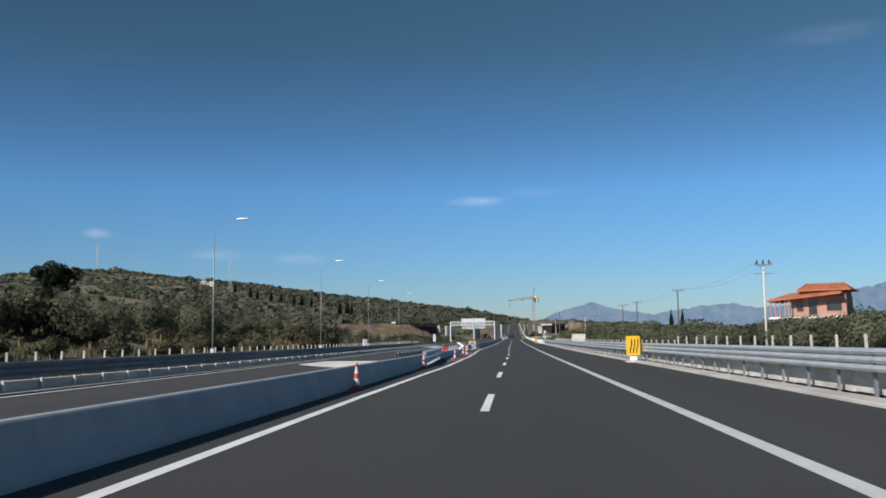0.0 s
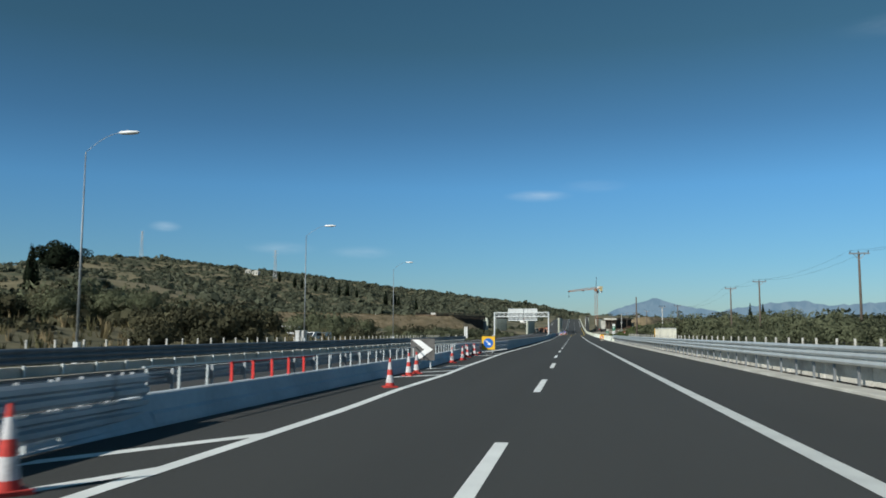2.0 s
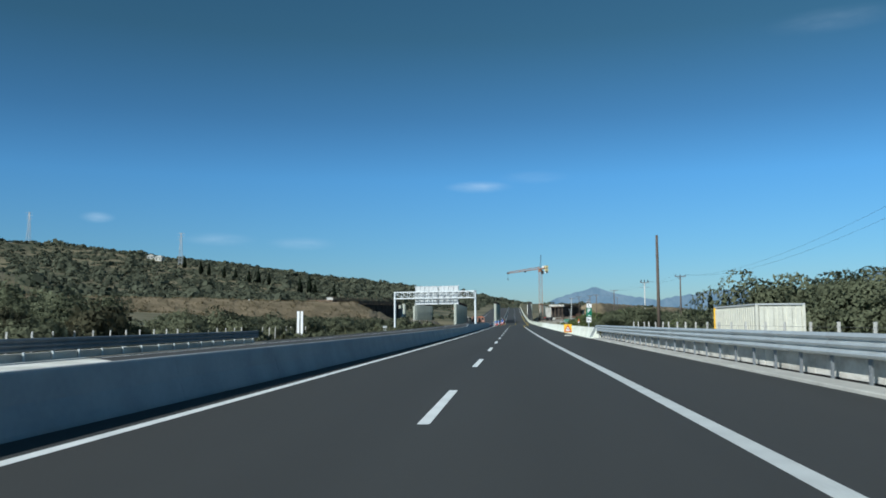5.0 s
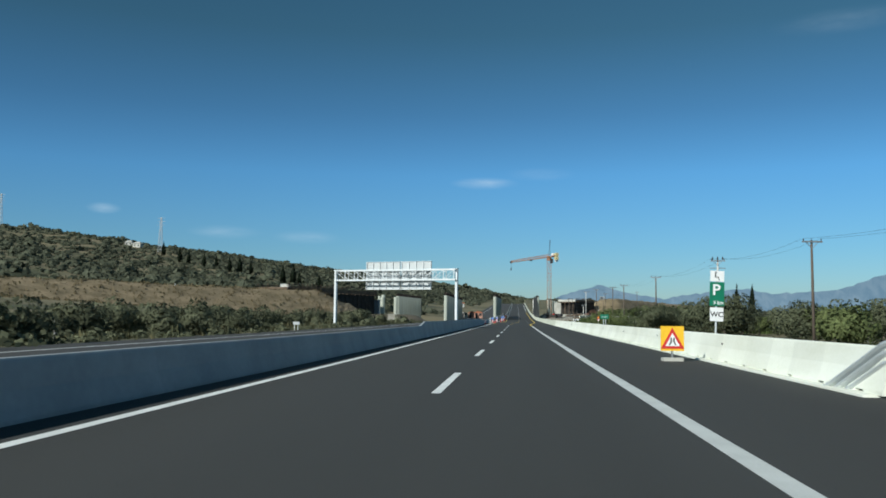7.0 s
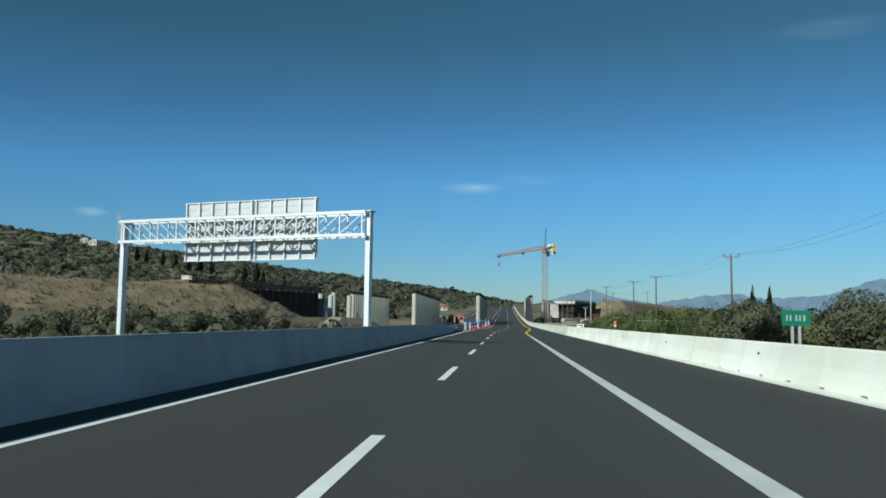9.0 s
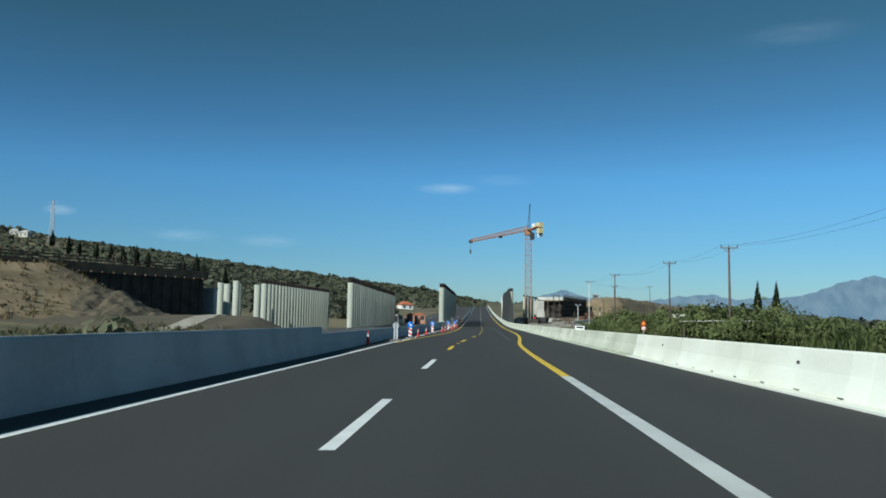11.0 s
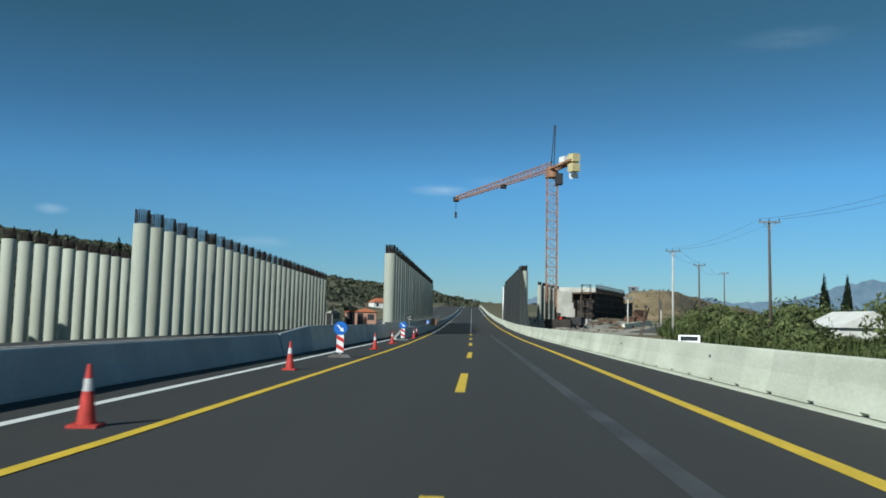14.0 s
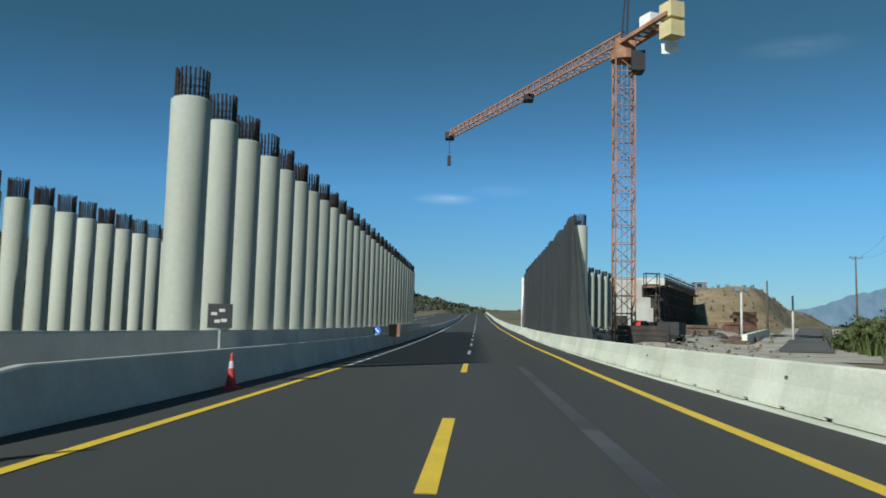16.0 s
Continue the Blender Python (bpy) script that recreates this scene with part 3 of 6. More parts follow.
def barrier(name, fx, y0, y1, top, mat, label, length=6.0, slots=True, foot=0.0):
    parent = thing(name, Matrix.Identity(4), label, "barrier", kind="structure")
    cache = {}
    y = y0
    while y < y1 - 0.5:
        step = min(length if y < 520 else length * 3, y1 - y)
        t0 = top(y + step / 2) if callable(top) else top
        key = (round(step, 2), round(t0, 2))
        if key not in cache:
            cache[key] = jersey_mesh("barrier_segment", mat, step, t0, slots and y < 480)
        ob = part("barrier_segment", cache[key], mat, parent)
        za, zb = float(road_z(y)) + foot, float(road_z(y + step)) + foot
        xa, xb = fx(y), fx(y + step)
        ob.matrix_basis = Matrix.Translation((xa, y, za - 0.02)) @ Matrix.Rotation(math.atan2(xa - xb, step), 4, "Z") @ Matrix.Rotation(math.atan2(zb - za, step), 4, "X")
        y += step
    return parent


barrier("concrete_barrier", lambda y: 7.65, 207.0, 335.5, 0.86, M_CONC_R, "pale cast concrete safety barrier along the shoulder, with drain slots", foot=0.06)
barrier("concrete_barrier", lambda y: float(np.interp(y, [474, 490], [7.65, 7.43])), 335.5, 1040, 0.86, M_CONC_OLD, "weathered cast concrete safety barrier along the shoulder, with drain slots", foot=0.06)
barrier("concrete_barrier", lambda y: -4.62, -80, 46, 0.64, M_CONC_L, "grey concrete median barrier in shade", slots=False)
barrier("concrete_barrier", lambda y: float(np.interp(y, [90, 103], [-5.5, -5.95])), 66.9, 102.6, 0.48, M_CONC_B, "short concrete median barrier with a steel rail on top", slots=False)
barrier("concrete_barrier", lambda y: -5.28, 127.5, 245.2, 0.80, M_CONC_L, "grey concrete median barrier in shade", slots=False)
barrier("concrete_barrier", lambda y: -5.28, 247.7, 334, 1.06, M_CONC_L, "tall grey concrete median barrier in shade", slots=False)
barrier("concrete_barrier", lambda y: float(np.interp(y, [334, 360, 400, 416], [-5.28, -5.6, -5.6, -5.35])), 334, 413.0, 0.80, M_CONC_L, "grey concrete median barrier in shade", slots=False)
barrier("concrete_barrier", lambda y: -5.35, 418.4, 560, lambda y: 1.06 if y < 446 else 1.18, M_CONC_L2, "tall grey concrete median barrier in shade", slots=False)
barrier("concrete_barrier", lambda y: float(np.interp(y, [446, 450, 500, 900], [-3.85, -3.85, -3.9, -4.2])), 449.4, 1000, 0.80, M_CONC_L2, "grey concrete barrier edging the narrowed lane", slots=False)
for y0, y1, kh, mat in ((207.2, 335.4, 0.055, M_CONC_R), (335.4, 530, 0.02, M_CONC_OLD)):
    s = Shape().sweep([(-0.30, -0.05), (-0.30, kh - 0.015), (-0.27, kh - 0.003), (0.02, kh), (0.02, -0.05)], [(7.40, y, float(road_z(y)), (1, 0)) for y in np.linspace(y0, y1, int((y1 - y0) / 4) + 2)])
    tagged(part("kerb", s, mat), "pale concrete apron at the foot of the barrier", "kerb", kind="structure")
# sloping terminals
for x, y0, y1, h0, h1, mat in ((-5.5, 63.4, 66.9, 0.06, 0.48, M_CONC_B), (-3.85, 441.5, 449.4, 0.12, 0.80, M_CONC_L2), (-5.35, 413.0, 418.4, 0.80, 1.06, M_CONC_L), (-5.28, 245.2, 247.7, 0.80, 1.06, M_CONC_L)):
    s = Shape()
    pa = [(a, h * h0 / 0.88) for a, h in JERSEY]
    pb = [(a, h * h1 / 0.88) for a, h in JERSEY]
    n = len(pa)
    z0, z1 = float(road_z(y0)) - 0.02, float(road_z(y1)) - 0.02
    s.add([(x + a, y0, z0 + h) for a, h in pa] + [(x + a, y1, z1 + h) for a, h in pb], [(i, (i + 1) % n, n + (i + 1) % n, n + i) for i in range(n)] + [tuple(reversed(range(n))), tuple(range(n, 2 * n))])
    tagged(part("barrier_terminal", s, mat), "sloping end piece of a concrete barrier", "barrier", kind="structure")

# dark lifting sockets on the traffic face
sme = Shape().box((0, 0, 0), (0.03, 0.12, 0.07)).mesh("lifting_socket", M_DARK)
sockets = thing("lifting_sockets", Matrix.Identity(4), "dark lifting sockets cast into the barrier face", "socket", kind="structure")
for k in range(24):
    y = 219 + 12.4 * k
    part("lifting_socket", sme, M_DARK, sockets).location = (7.505, y, float(road_z(y)) + 0.60)

# ---- steel guardrails ----
THRIE = [(0.0, 0.0), (0.06, 0.03), (0.085, 0.075), (0.06, 0.12), (0.0, 0.15), (0.0, 0.18), (0.06, 0.205), (0.085, 0.25), (0.06, 0.295), (0.0, 0.325), (0.0, 0.355), (0.06, 0.38), (0.085, 0.425), (0.06, 0.47), (0.0, 0.50)]
WBEAM = [(0.0, 0.0), (0.06, 0.05), (0.06, 0.11), (0.0, 0.145), (0.0, 0.175), (0.06, 0.21), (0.06, 0.27), (0.0, 0.31)]


def beam_profile(pts, side):
    front = [(side * a, h) for a, h in pts]
    back = [(side * (a - 0.012), h) for a, h in reversed(pts)]
    return front + back


def guardrail(fx, y0, y1, side, beams, post_h, pitch, label, mat=M_STEEL, post_mat=M_STEEL_DARK, span=4.0, post_w=0.09, blocks=False):
    """side: +1 when the traffic face looks to +x. beams: (profile, bottom height)."""
    g = thing("guardrail", Matrix.Identity(4), label, "guardrail", kind="structure")
    y = y0
    while y < y1 - 0.1:
        b = min(y + span, y1)
        for prof, h in beams:
            s = Shape()
            s.sweep(beam_profile(prof, side), [(fx(q), q, float(road_z(q)) + h, (1, 0)) for q in (y - 0.08, b)])
            part("rail_beam", s, mat, g)
        y = b
    s = Shape()
    s.box((0, 0, post_h / 2), (0.06, post_w, post_h))
    s.box((side * 0.06, 0, post_h - 0.22), (0.10, post_w * 0.8, 0.22))
    # pale blocks: sunlight on the spacer ends put into a lighter steel
    if blocks:
        b_ = Shape()
        for prof, h in beams:
            b_.box((side * 0.12, 0, h - 0.045), (0.06, 0.05, 0.09))
        bme = b_.mesh("spacer", M_STEEL)
    me = s.mesh("post", post_mat)
    y = y0 + 0.3
    while y < y1:
        p = part("post", me, post_mat, g)
        p.location = (fx(y) - side * 0.13, y, float(road_z(y)) - 0.02)
        if blocks:
            part("spacer", bme, M_STEEL, p, "steel spacer, paler than its post for the sunlit end")
        y += pitch
    return g


guardrail(lambda y: 7.62, -80, 207.0, -1, ((THRIE, 0.60),), 1.06, 2.0, "galvanised three-wave steel guardrail on posts beside the shoulder")
guardrail(lambda y: float(np.interp(y, [46, 66.9], [-4.45, -5.4])), 46, 66.9, 1, ((WBEAM, 0.12), (WBEAM, 0.45)), 0.80, 0.66, "two-beam galvanised guardrail closing a median gap", M_RAIL_SHADE, M_STEEL_DARK, post_w=0.05, blocks=True)
guardrail(lambda y: float(np.interp(y, [102, 108, 128], [-6.1, -6.3, -5.0])), 102.6, 128, 1, ((WBEAM, 0.12), (WBEAM, 0.45)), 0.80, 0.66, "two-beam galvanised guardrail closing a median gap", M_RAIL_SHADE, M_STEEL_DARK, post_w=0.05, blocks=True)
guardrail(lambda y: opp_edge(y) - 1.0, -80, 195, 1, ((THRIE, 0.36),), 0.80, 2.0, "guardrail beyond the opposite carriageway, shade put into its dark colour", M_RAIL_FAR, M_STEEL)
guardrail(lambda y: float(np.interp(y, [46, 128], [-7.6, -8.4])), 58, 128, -1, ((WBEAM, 0.28),), 0.62, 2.0, "back row of the median guardrail", M_STEEL_DARK, post_w=0.04)

brace = thing("rail_end_brace", Matrix.Identity(4), "slanting steel brace closing the end of a guardrail", "guardrail", kind="structure")
part("end_beam", Shape().sweep(beam_profile(THRIE, -1), [(7.62, 206.92, float(road_z(206)) + 0.60, (1, 0)), (7.54, 207.3, float(road_z(206)) + 0.50, (1, 0)), (7.28, 209.1, float(road_z(208)) - 0.32, (1, 0)), (7.24, 209.4, float(road_z(209)) - 0.42, (1, 0))]), M_STEEL, brace)
part("end_stay", Shape().bar((7.66, 206.8, float(road_z(206)) + 0.5), (7.45, 208.5, float(road_z(208)) + 0.05), 0.07), M_STEEL_DARK, brace)

# kerb and low wall under the right-hand rail, kerb of the far lanes
tagged(part("kerb", Shape().sweep([(-0.12, -0.05), (-0.12, 0.06), (-0.10, 0.08), (0.55, 0.08), (0.55, -0.05)], [(7.20, y, float(road_z(y)), (1, 0)) for y in np.arange(-80, 206.6, 4)]), M_CONC), "raised concrete kerb under the guardrail", "kerb", kind="structure")
low = thing("low_wall", Matrix.Identity(4), "low weathered concrete wall behind the guardrail", "wall", kind="structure")
wme = Shape().box((0, 1.98, 0.34), (0.16, 3.95, 0.50)).mesh("wall_panel", M_WALL_LOW)
# near-black strip put where the gap below the wall lies in shade
fme = Shape().box((0, 3.98, 0.04), (0.14, 7.95, 0.14)).mesh("wall_foot", M_PIT)
for k in range(71):
    y = -78 + 4 * k
    p = part("wall_panel", wme, M_WALL_LOW, low)
    if k % 2 == 0:
        part("wall_foot", fme, M_PIT, low).location = (8.08, y, float(road_z(y)))
    p.location = (8.05, y, float(road_z(y)))
tagged(part("kerb", Shape().sweep([(-0.15, -0.05), (-0.15, 0.30), (0.15, 0.30), (0.15, -0.05)], [(opp_edge(y) - 1.35, y, float(road_z(y)), (1, 0)) for y in np.arange(-80, 195.6, 5)]), M_CONC), "pale concrete kerb under the far guardrail", "kerb", kind="structure")

# thin rail on the short barrier
rail = thing("handrail", Matrix.Identity(4), "thin steel pipe rail on a concrete barrier", "rail", kind="structure")
part("pipe", Shape().sweep([(-0.015, 0.0), (0.015, 0.0), (0.015, 0.03), (-0.015, 0.03)], [(float(np.interp(y, [90, 103], [-5.5, -5.95])), y, float(road_z(y)) + 0.82, (1, 0)) for y in (67.0, 72, 80, 90, 102.5)]), M_STEEL, rail)
pme = Shape().box((0, 0, 0.19), (0.03, 0.03, 0.38)).mesh("upright", M_STEEL)
pred = Shape().box((0, 0, 0.19), (0.05, 0.04, 0.40)).box((0, 0.45, 0.36), (0.02, 0.9, 0.04)).mesh("upright", M_SIGN_R)
for k in range(35):
    y = 67.1 + 1.02 * k
    part("upright", pred if 69.5 < y < 74.5 else pme, M_STEEL, rail).location = (float(np.interp(y, [90, 103], [-5.5, -5.95])), y, float(road_z(y)) + 0.45)

# ---- sign gantry over the far lanes ----
GY, GZ = 291.0, float(road_z(291))
gantry = thing("sign_gantry", pose(-13.55, 291.7, GZ, 0, 0, -17) @ Matrix.Translation((13.5, 0, 0)), "white steel lattice gantry carrying large direction boards seen from behind", "gantry")
XL_, XR_, ZB, ZT = -22.05, -5.8, 5.75, 6.95
for x in (XL_, XR_):
    s = Shape()
    s.box((x, 0, 3.5), (0.27, 0.36, 7.1))
    s.box((x, 0, 0.03), (0.8, 0.9, 0.06))
    for dx in (-0.28, 0.28):
        for dy in (-0.33, 0.33):
            s.rod((x + dx, dy, 0.05), (x + dx, dy, 0.16), 0.03, n=6)
    s.box((x, 0, 7.02), (0.42, 0.62, 0.05))
    part("gantry_post", s, M_GANTRY, gantry)
for yy in (-0.45, 0.45):
    for zz in (ZB, ZT):
        part("chord", Shape().box(((XL_ + XR_) / 2, yy, zz), (XR_ - XL_, 0.14, 0.16)), M_GANTRY, gantry)
NP = 12
for yy in (-0.45, 0.45):
    for i in range(NP + 1):
        x = XL_ + 0.2 + (XR_ - XL_ - 0.4) * i / NP
        part("web_upright", Shape().box((x, yy, (ZB + ZT) / 2), (0.07, 0.06, ZT - ZB - 0.16)), M_GANTRY, gantry)
        if i < NP:
            x2 = XL_ + 0.2 + (XR_ - XL_ - 0.4) * (i + 1) / NP
            a, b = ((x, yy, ZT - 0.08), (x2, yy, ZB + 0.08)) if i < 6 else ((x, yy, ZB + 0.08), (x2, yy, ZT - 0.08))
            part("web_diagonal", Shape().bar(a, b, 0.055), M_GANTRY, gantry)
for i in range(NP + 1):
    x = XL_ + 0.2 + (XR_ - XL_ - 0.4) * i / NP
    for zz in (ZB, ZT):
        part("cross_tie", Shape().box((x, 0, zz), (0.06, 0.8, 0.06)), M_GANTRY, gantry)
for x0, x1 in ((-18.2, -13.5), (-13.4, -9.35)):
    board = part("sign_board", Shape().box(((x0 + x1) / 2, 0.80, 6.32), (x1 - x0, 0.02, 3.35)), M_ALU, gantry, "back of a large aluminium direction board")
    nb = 9
    for k in range(nb):
        z0 = 4.65 + (8.0 - 4.65) * k / nb
        part("plank", Shape().box(((x0 + x1) / 2, 0.775, z0 + 0.18), (x1 - x0, 0.03, (8.0 - 4.65) / nb - 0.015)), M_ALU, board)
    n = 6 if x1 < -13 else 5
    for k in range(n):
        x = x0 + 0.1 + (x1 - x0 - 0.2) * k / (n - 1)
        part("board_rib", Shape().box((x, 0.69, 6.32), (0.07, 0.13, 3.45)), M_GANTRY, board)
    for zz in (4.63, 8.02):
        part("board_edge", Shape().box(((x0 + x1) / 2, 0.74, zz), (x1 - x0 + 0.06, 0.12, 0.05)), M_GANTRY, board)

# ---- rows of bridge columns ----
def column_mesh(h, bars, r=0.55):
    s = Shape()
    n = 20
    rings = [(r, 0), (r, h - 0.05), (r - 0.05, h)]
    for rr, z in rings:
        s.v += [(rr * math.cos(2 * math.pi * i / n), rr * math.sin(2 * math.pi * i / n), z) for i in range(n)]
    for k in range(2):
        s.f += [(k * n + i, k * n + (i + 1) % n, (k + 1) * n + (i + 1) % n, (k + 1) * n + i) for i in range(n)]
    s.f.append(tuple(range(2 * n, 3 * n)))
    shaft = s.mesh("shaft", M_COLUMN)
    for p in shaft.polygons:
        p.use_smooth = abs(p.normal.z) < 0.3
    b = Shape()
    for i in range(22):
        a = 2 * math.pi * i / 22
        lean = random.uniform(-0.02, 0.02)
        b.rod(((r - 0.11) * math.cos(a), (r - 0.11) * math.sin(a), h), ((r - 0.10) * math.cos(a + lean), (r - 0.10) * math.sin(a + lean), h + bars + random.uniform(-0.06, 0.04)), 0.032, n=5)
    for zz in (0.12, 0.3, 0.5):
        for i in range(16):
            a, c = 2 * math.pi * i / 16, 2 * math.pi * (i + 1) / 16
            b.rod(((r - 0.08) * math.cos(a), (r - 0.08) * math.sin(a), h + zz), ((r - 0.08) * math.cos(c), (r - 0.08) * math.sin(c), h + zz), 0.014, n=4, caps=False)
    return shaft, b.mesh("bar_cage", M_REBAR)


def column_row(x, y0, y1, pitch, top, slope, base, label, group, bars=0.72, r=0.55):
    h = top - base
    shaft, cage = column_mesh(h, bars, r)
    n = int(round((y1 - y0) / pitch)) + 1
    for k in range(n):
        y = y0 + pitch * k
        c = thing("bridge_column", pose(x + random.uniform(-0.02, 0.02), y, base + slope * (y - y0), 0, 0, random.uniform(0, 360)), label, "column", group)
        part("shaft", shaft, M_COLUMN, c)
        part("bar_cage", cage, M_REBAR, c, "cage of rusty reinforcing bars")


column_row(-6.25, 461.5, 538, 2.72, 8.47, 0.011, 0.7, "round raw concrete bridge column with rusty bars on top", "columns in the median row", 0.83)
column_row(-20.15, 436.9, 503.5, 2.378, 8.02, 0.001, -1.6, "round raw concrete bridge column with rusty bars on top", "columns beyond the far lanes", 0.95)
column_row(-34.5, 436.9, 492, 2.43, 7.7, 0.012, -2.0, "round raw concrete bridge column in a far row", "columns in the outer row")
for x, y, top in ((-34.5, 432.6, 7.3), (-42.7, 439.7, 7.9), (-38.5, 434.4, 8.0), (-37.4, 426.1, 7.1), (-41.5, 446.0, 7.9)):
    shaft, cage = column_mesh(top + 2.0, 0.1)
    c = thing("bridge_column", pose(x, y, -2.0), "round raw concrete bridge column in a far row", "column", "columns in the outer row")
    part("shaft", shaft, M_COLUMN, c)
column_row(8.22, 491.4, 543, 2.72, 9.08, 0.012, 1.0, "round raw concrete bridge column beside the shoulder barrier", "columns by the shoulder", 0.72, 0.48)
for k in range(5):
    x, y = 13.2 + 0.84 * k, 528.0 + 0.9 * k
    base = float(ground_z(x, y)) - 0.2
    shaft, cage = column_mesh(9.15 - 0.12 * k - base, 0.55, 0.38)
    c = thing("bridge_column", pose(x, y, base), "slim round pale concrete column beyond the crane", "column", "columns by the crane")
    part("shaft", shaft, M_COLUMN, c)
    part("bar_cage", cage, M_REBAR, c, "cage of rusty reinforcing bars")

# shade net hung along the right-hand row
s = Shape()
NU, NV, FL = 150, 22, 10
for j in range(NV + 1):
    v = j / NV
    for i in range(NU + FL + 1):
        slack = 1 - 0.75 * v
        if i < FL:
            f = i / FL
            edge = 7.76 + 1.25 * (1 - v) ** 0.9
            xx = edge + (7.64 - edge) * f
            yy = 490.72 - 0.55 * (1 - v) * (1 - f) + 0.10 * slack * math.sin(f * 14 + 3 * v)
            low_z, u = 1.45 + 0.25 * f, 0.0
        else:
            u = (i - FL) / NU
            yy = 490.8 + 54.0 * u
            low_z = 1.6 + 1.3 * u
            xx = 7.66 - slack * (0.05 + 0.10 * math.sin(u * 52 + 2.2 * math.sin(v * 2.5 + u * 9)) + 0.05 * math.sin(u * 121 + 3 * v)) * min(1, u * 30 + 0.2) + 0.02 * noise.noise((u * 40, v * 5, 1))
        z = low_z + (9.62 + 0.12 * u - low_z) * v + 0.12 * math.sin(u * 48) * (v > 0.97)
        s.v.append((xx, yy, z))
NC = NU + FL + 1
s.f = [(j * NC + i, j * NC + i + 1, (j + 1) * NC + i + 1, (j + 1) * NC + i) for j in range(NV) for i in range(NC - 1)]
net = part("shade_net", s, M_NET, smooth=True)
tagged(net, "dark grey construction net draped over a row of columns", "net")
tagged(part("net_post", Shape().rod((7.85, 545.6, 1.6), (7.85, 545.6, 9.5), 0.4, n=12), M_WALL_WHITE), "white wrapped column at the end of a net", "post")

# ---- tower crane ----
CX, CY, CZ = 12.65, 501.0, 1.0
crane = thing("tower_crane", pose(CX, CY, CZ), "orange lattice tower crane with pale counterweight beside the bridge works", "crane")
H = 22.3
s = Shape()
w = 0.72
for i, j in ((-1, -1), (1, -1), (1, 1), (-1, 1)):
    s.bar((i * w, j * w, 0), (i * w, j * w, H), 0.115)
mast = part("mast", s, M_CRANE, crane)
s = Shape()
k = 0
z = 0.3
while z < H - 0.8:
    for (a, b) in (((-1, -1), (1, -1)), ((1, -1), (1, 1)), ((1, 1), (-1, 1)), ((-1, 1), (-1, -1))):
        p, q = (a, b) if k % 2 else (b, a)
        s.bar((p[0] * w, p[1] * w, z), (q[0] * w, q[1] * w, z + 1.3), 0.055)
        s.bar((a[0] * w, a[1] * w, z), (b[0] * w, b[1] * w, z), 0.06)
    z += 1.3
    k += 1
part("lattice", s, M_CRANE, mast)
part("ladder", Shape().bar((0.2, -0.3, 0), (0.2, -0.3, H), 0.05).bar((-0.2, -0.3, 0), (-0.2, -0.3, H), 0.05), M_STEEL_DARK, mast)
s = Shape()
s.rod((0, 0, H - 0.2), (0, 0, H + 0.5), 1.0, n=16)
s.box((0, 0, H + 0.9), (1.5, 1.5, 0.9))
part("slewing_ring", s, M_CRANE, crane)
part("base_block", Shape().box((0, 0, -0.3), (4.4, 4.4, 1.2)), M_CONC, crane)
tip, tail = Vector((-14.3, 30.2, 0)), Vector((2.55, -5.5, 0))
ZJ = H + 1.0
d = tip.normalized()
side = Vector((d.y, -d.x, 0))
s, lat = Shape(), Shape()
L = tip.length
for a, b in (((side * 0.55), 0), ((-side * 0.55), 0)):
    s.bar(a + Vector((0, 0, ZJ)), tip * 1.0 + a * 0.6 + Vector((0, 0, ZJ)), 0.13)
s.bar(Vector((0, 0, ZJ + 1.1)), tip + Vector((0, 0, ZJ + 0.7)), 0.14)
n = 30
for k in range(n):
    p, q, h = d * (L * k / n), d * (L * (k + 1) / n), d * (L * (k + 0.5) / n)
    for sg in (1, -1):
        lat.bar(p + side * sg * 0.5 + Vector((0, 0, ZJ)), h + Vector((0, 0, ZJ + 1.0 - 0.3 * k / n)), 0.055)
        lat.bar(q + side * sg * 0.5 + Vector((0, 0, ZJ)), h + Vector((0, 0, ZJ + 1.0 - 0.3 * k / n)), 0.055)
    lat.bar(p + side * 0.5 + Vector((0, 0, ZJ)), q - side * 0.5 + Vector((0, 0, ZJ)), 0.05)
jib = part("jib", s, M_CRANE, crane)
part("lattice", lat, M_CRANE, jib)
part("trolley", Shape().box(d * 15 + Vector((0, 0, ZJ - 0.25)), (0.9, 1.4, 0.5)), M_DARK, jib)
part("tip_block", Shape().box(tip + Vector((0, 0, ZJ + 0.1)), (1.0, 1.4, 0.7)), M_DARK, jib)
part("hoist_rope", Shape().rod(tip + Vector((0, 0, ZJ)), tip + Vector((0, 0, ZJ - 2.2)), 0.035, n=5), M_DARK, jib)
part("hook_block", Shape().box(tip + Vector((0, 0, ZJ - 2.7)), (0.4, 0.4, 1.1)), M_DARK, jib)
s = Shape()
for sg in (1, -1):
    s.bar(side * sg * 0.6 + Vector((0, 0, ZJ)), tail + side * sg * 0.6 + Vector((0, 0, ZJ + 0.3)), 0.3)
for k in range(8):
    c = tail * (k / 8)
    s.bar(c + side * 0.6 + Vector((0, 0, ZJ)), c - side * 0.6 + Vector((0, 0, ZJ)), 0.12)
part("counter_jib", s, M_CRANE, crane)
rt = Matrix.Rotation(math.atan2(d.y, d.x) - math.pi / 2, 3, "Z")
for k, zz in enumerate((0.62, -0.72)):
    part("counterweight", Shape().box(tail * 0.95 + Vector((0, 0, ZJ + zz)), (1.15, 1.3, 1.12), rt), M_CRANE_PALE, crane, "pale concrete counterweight block")
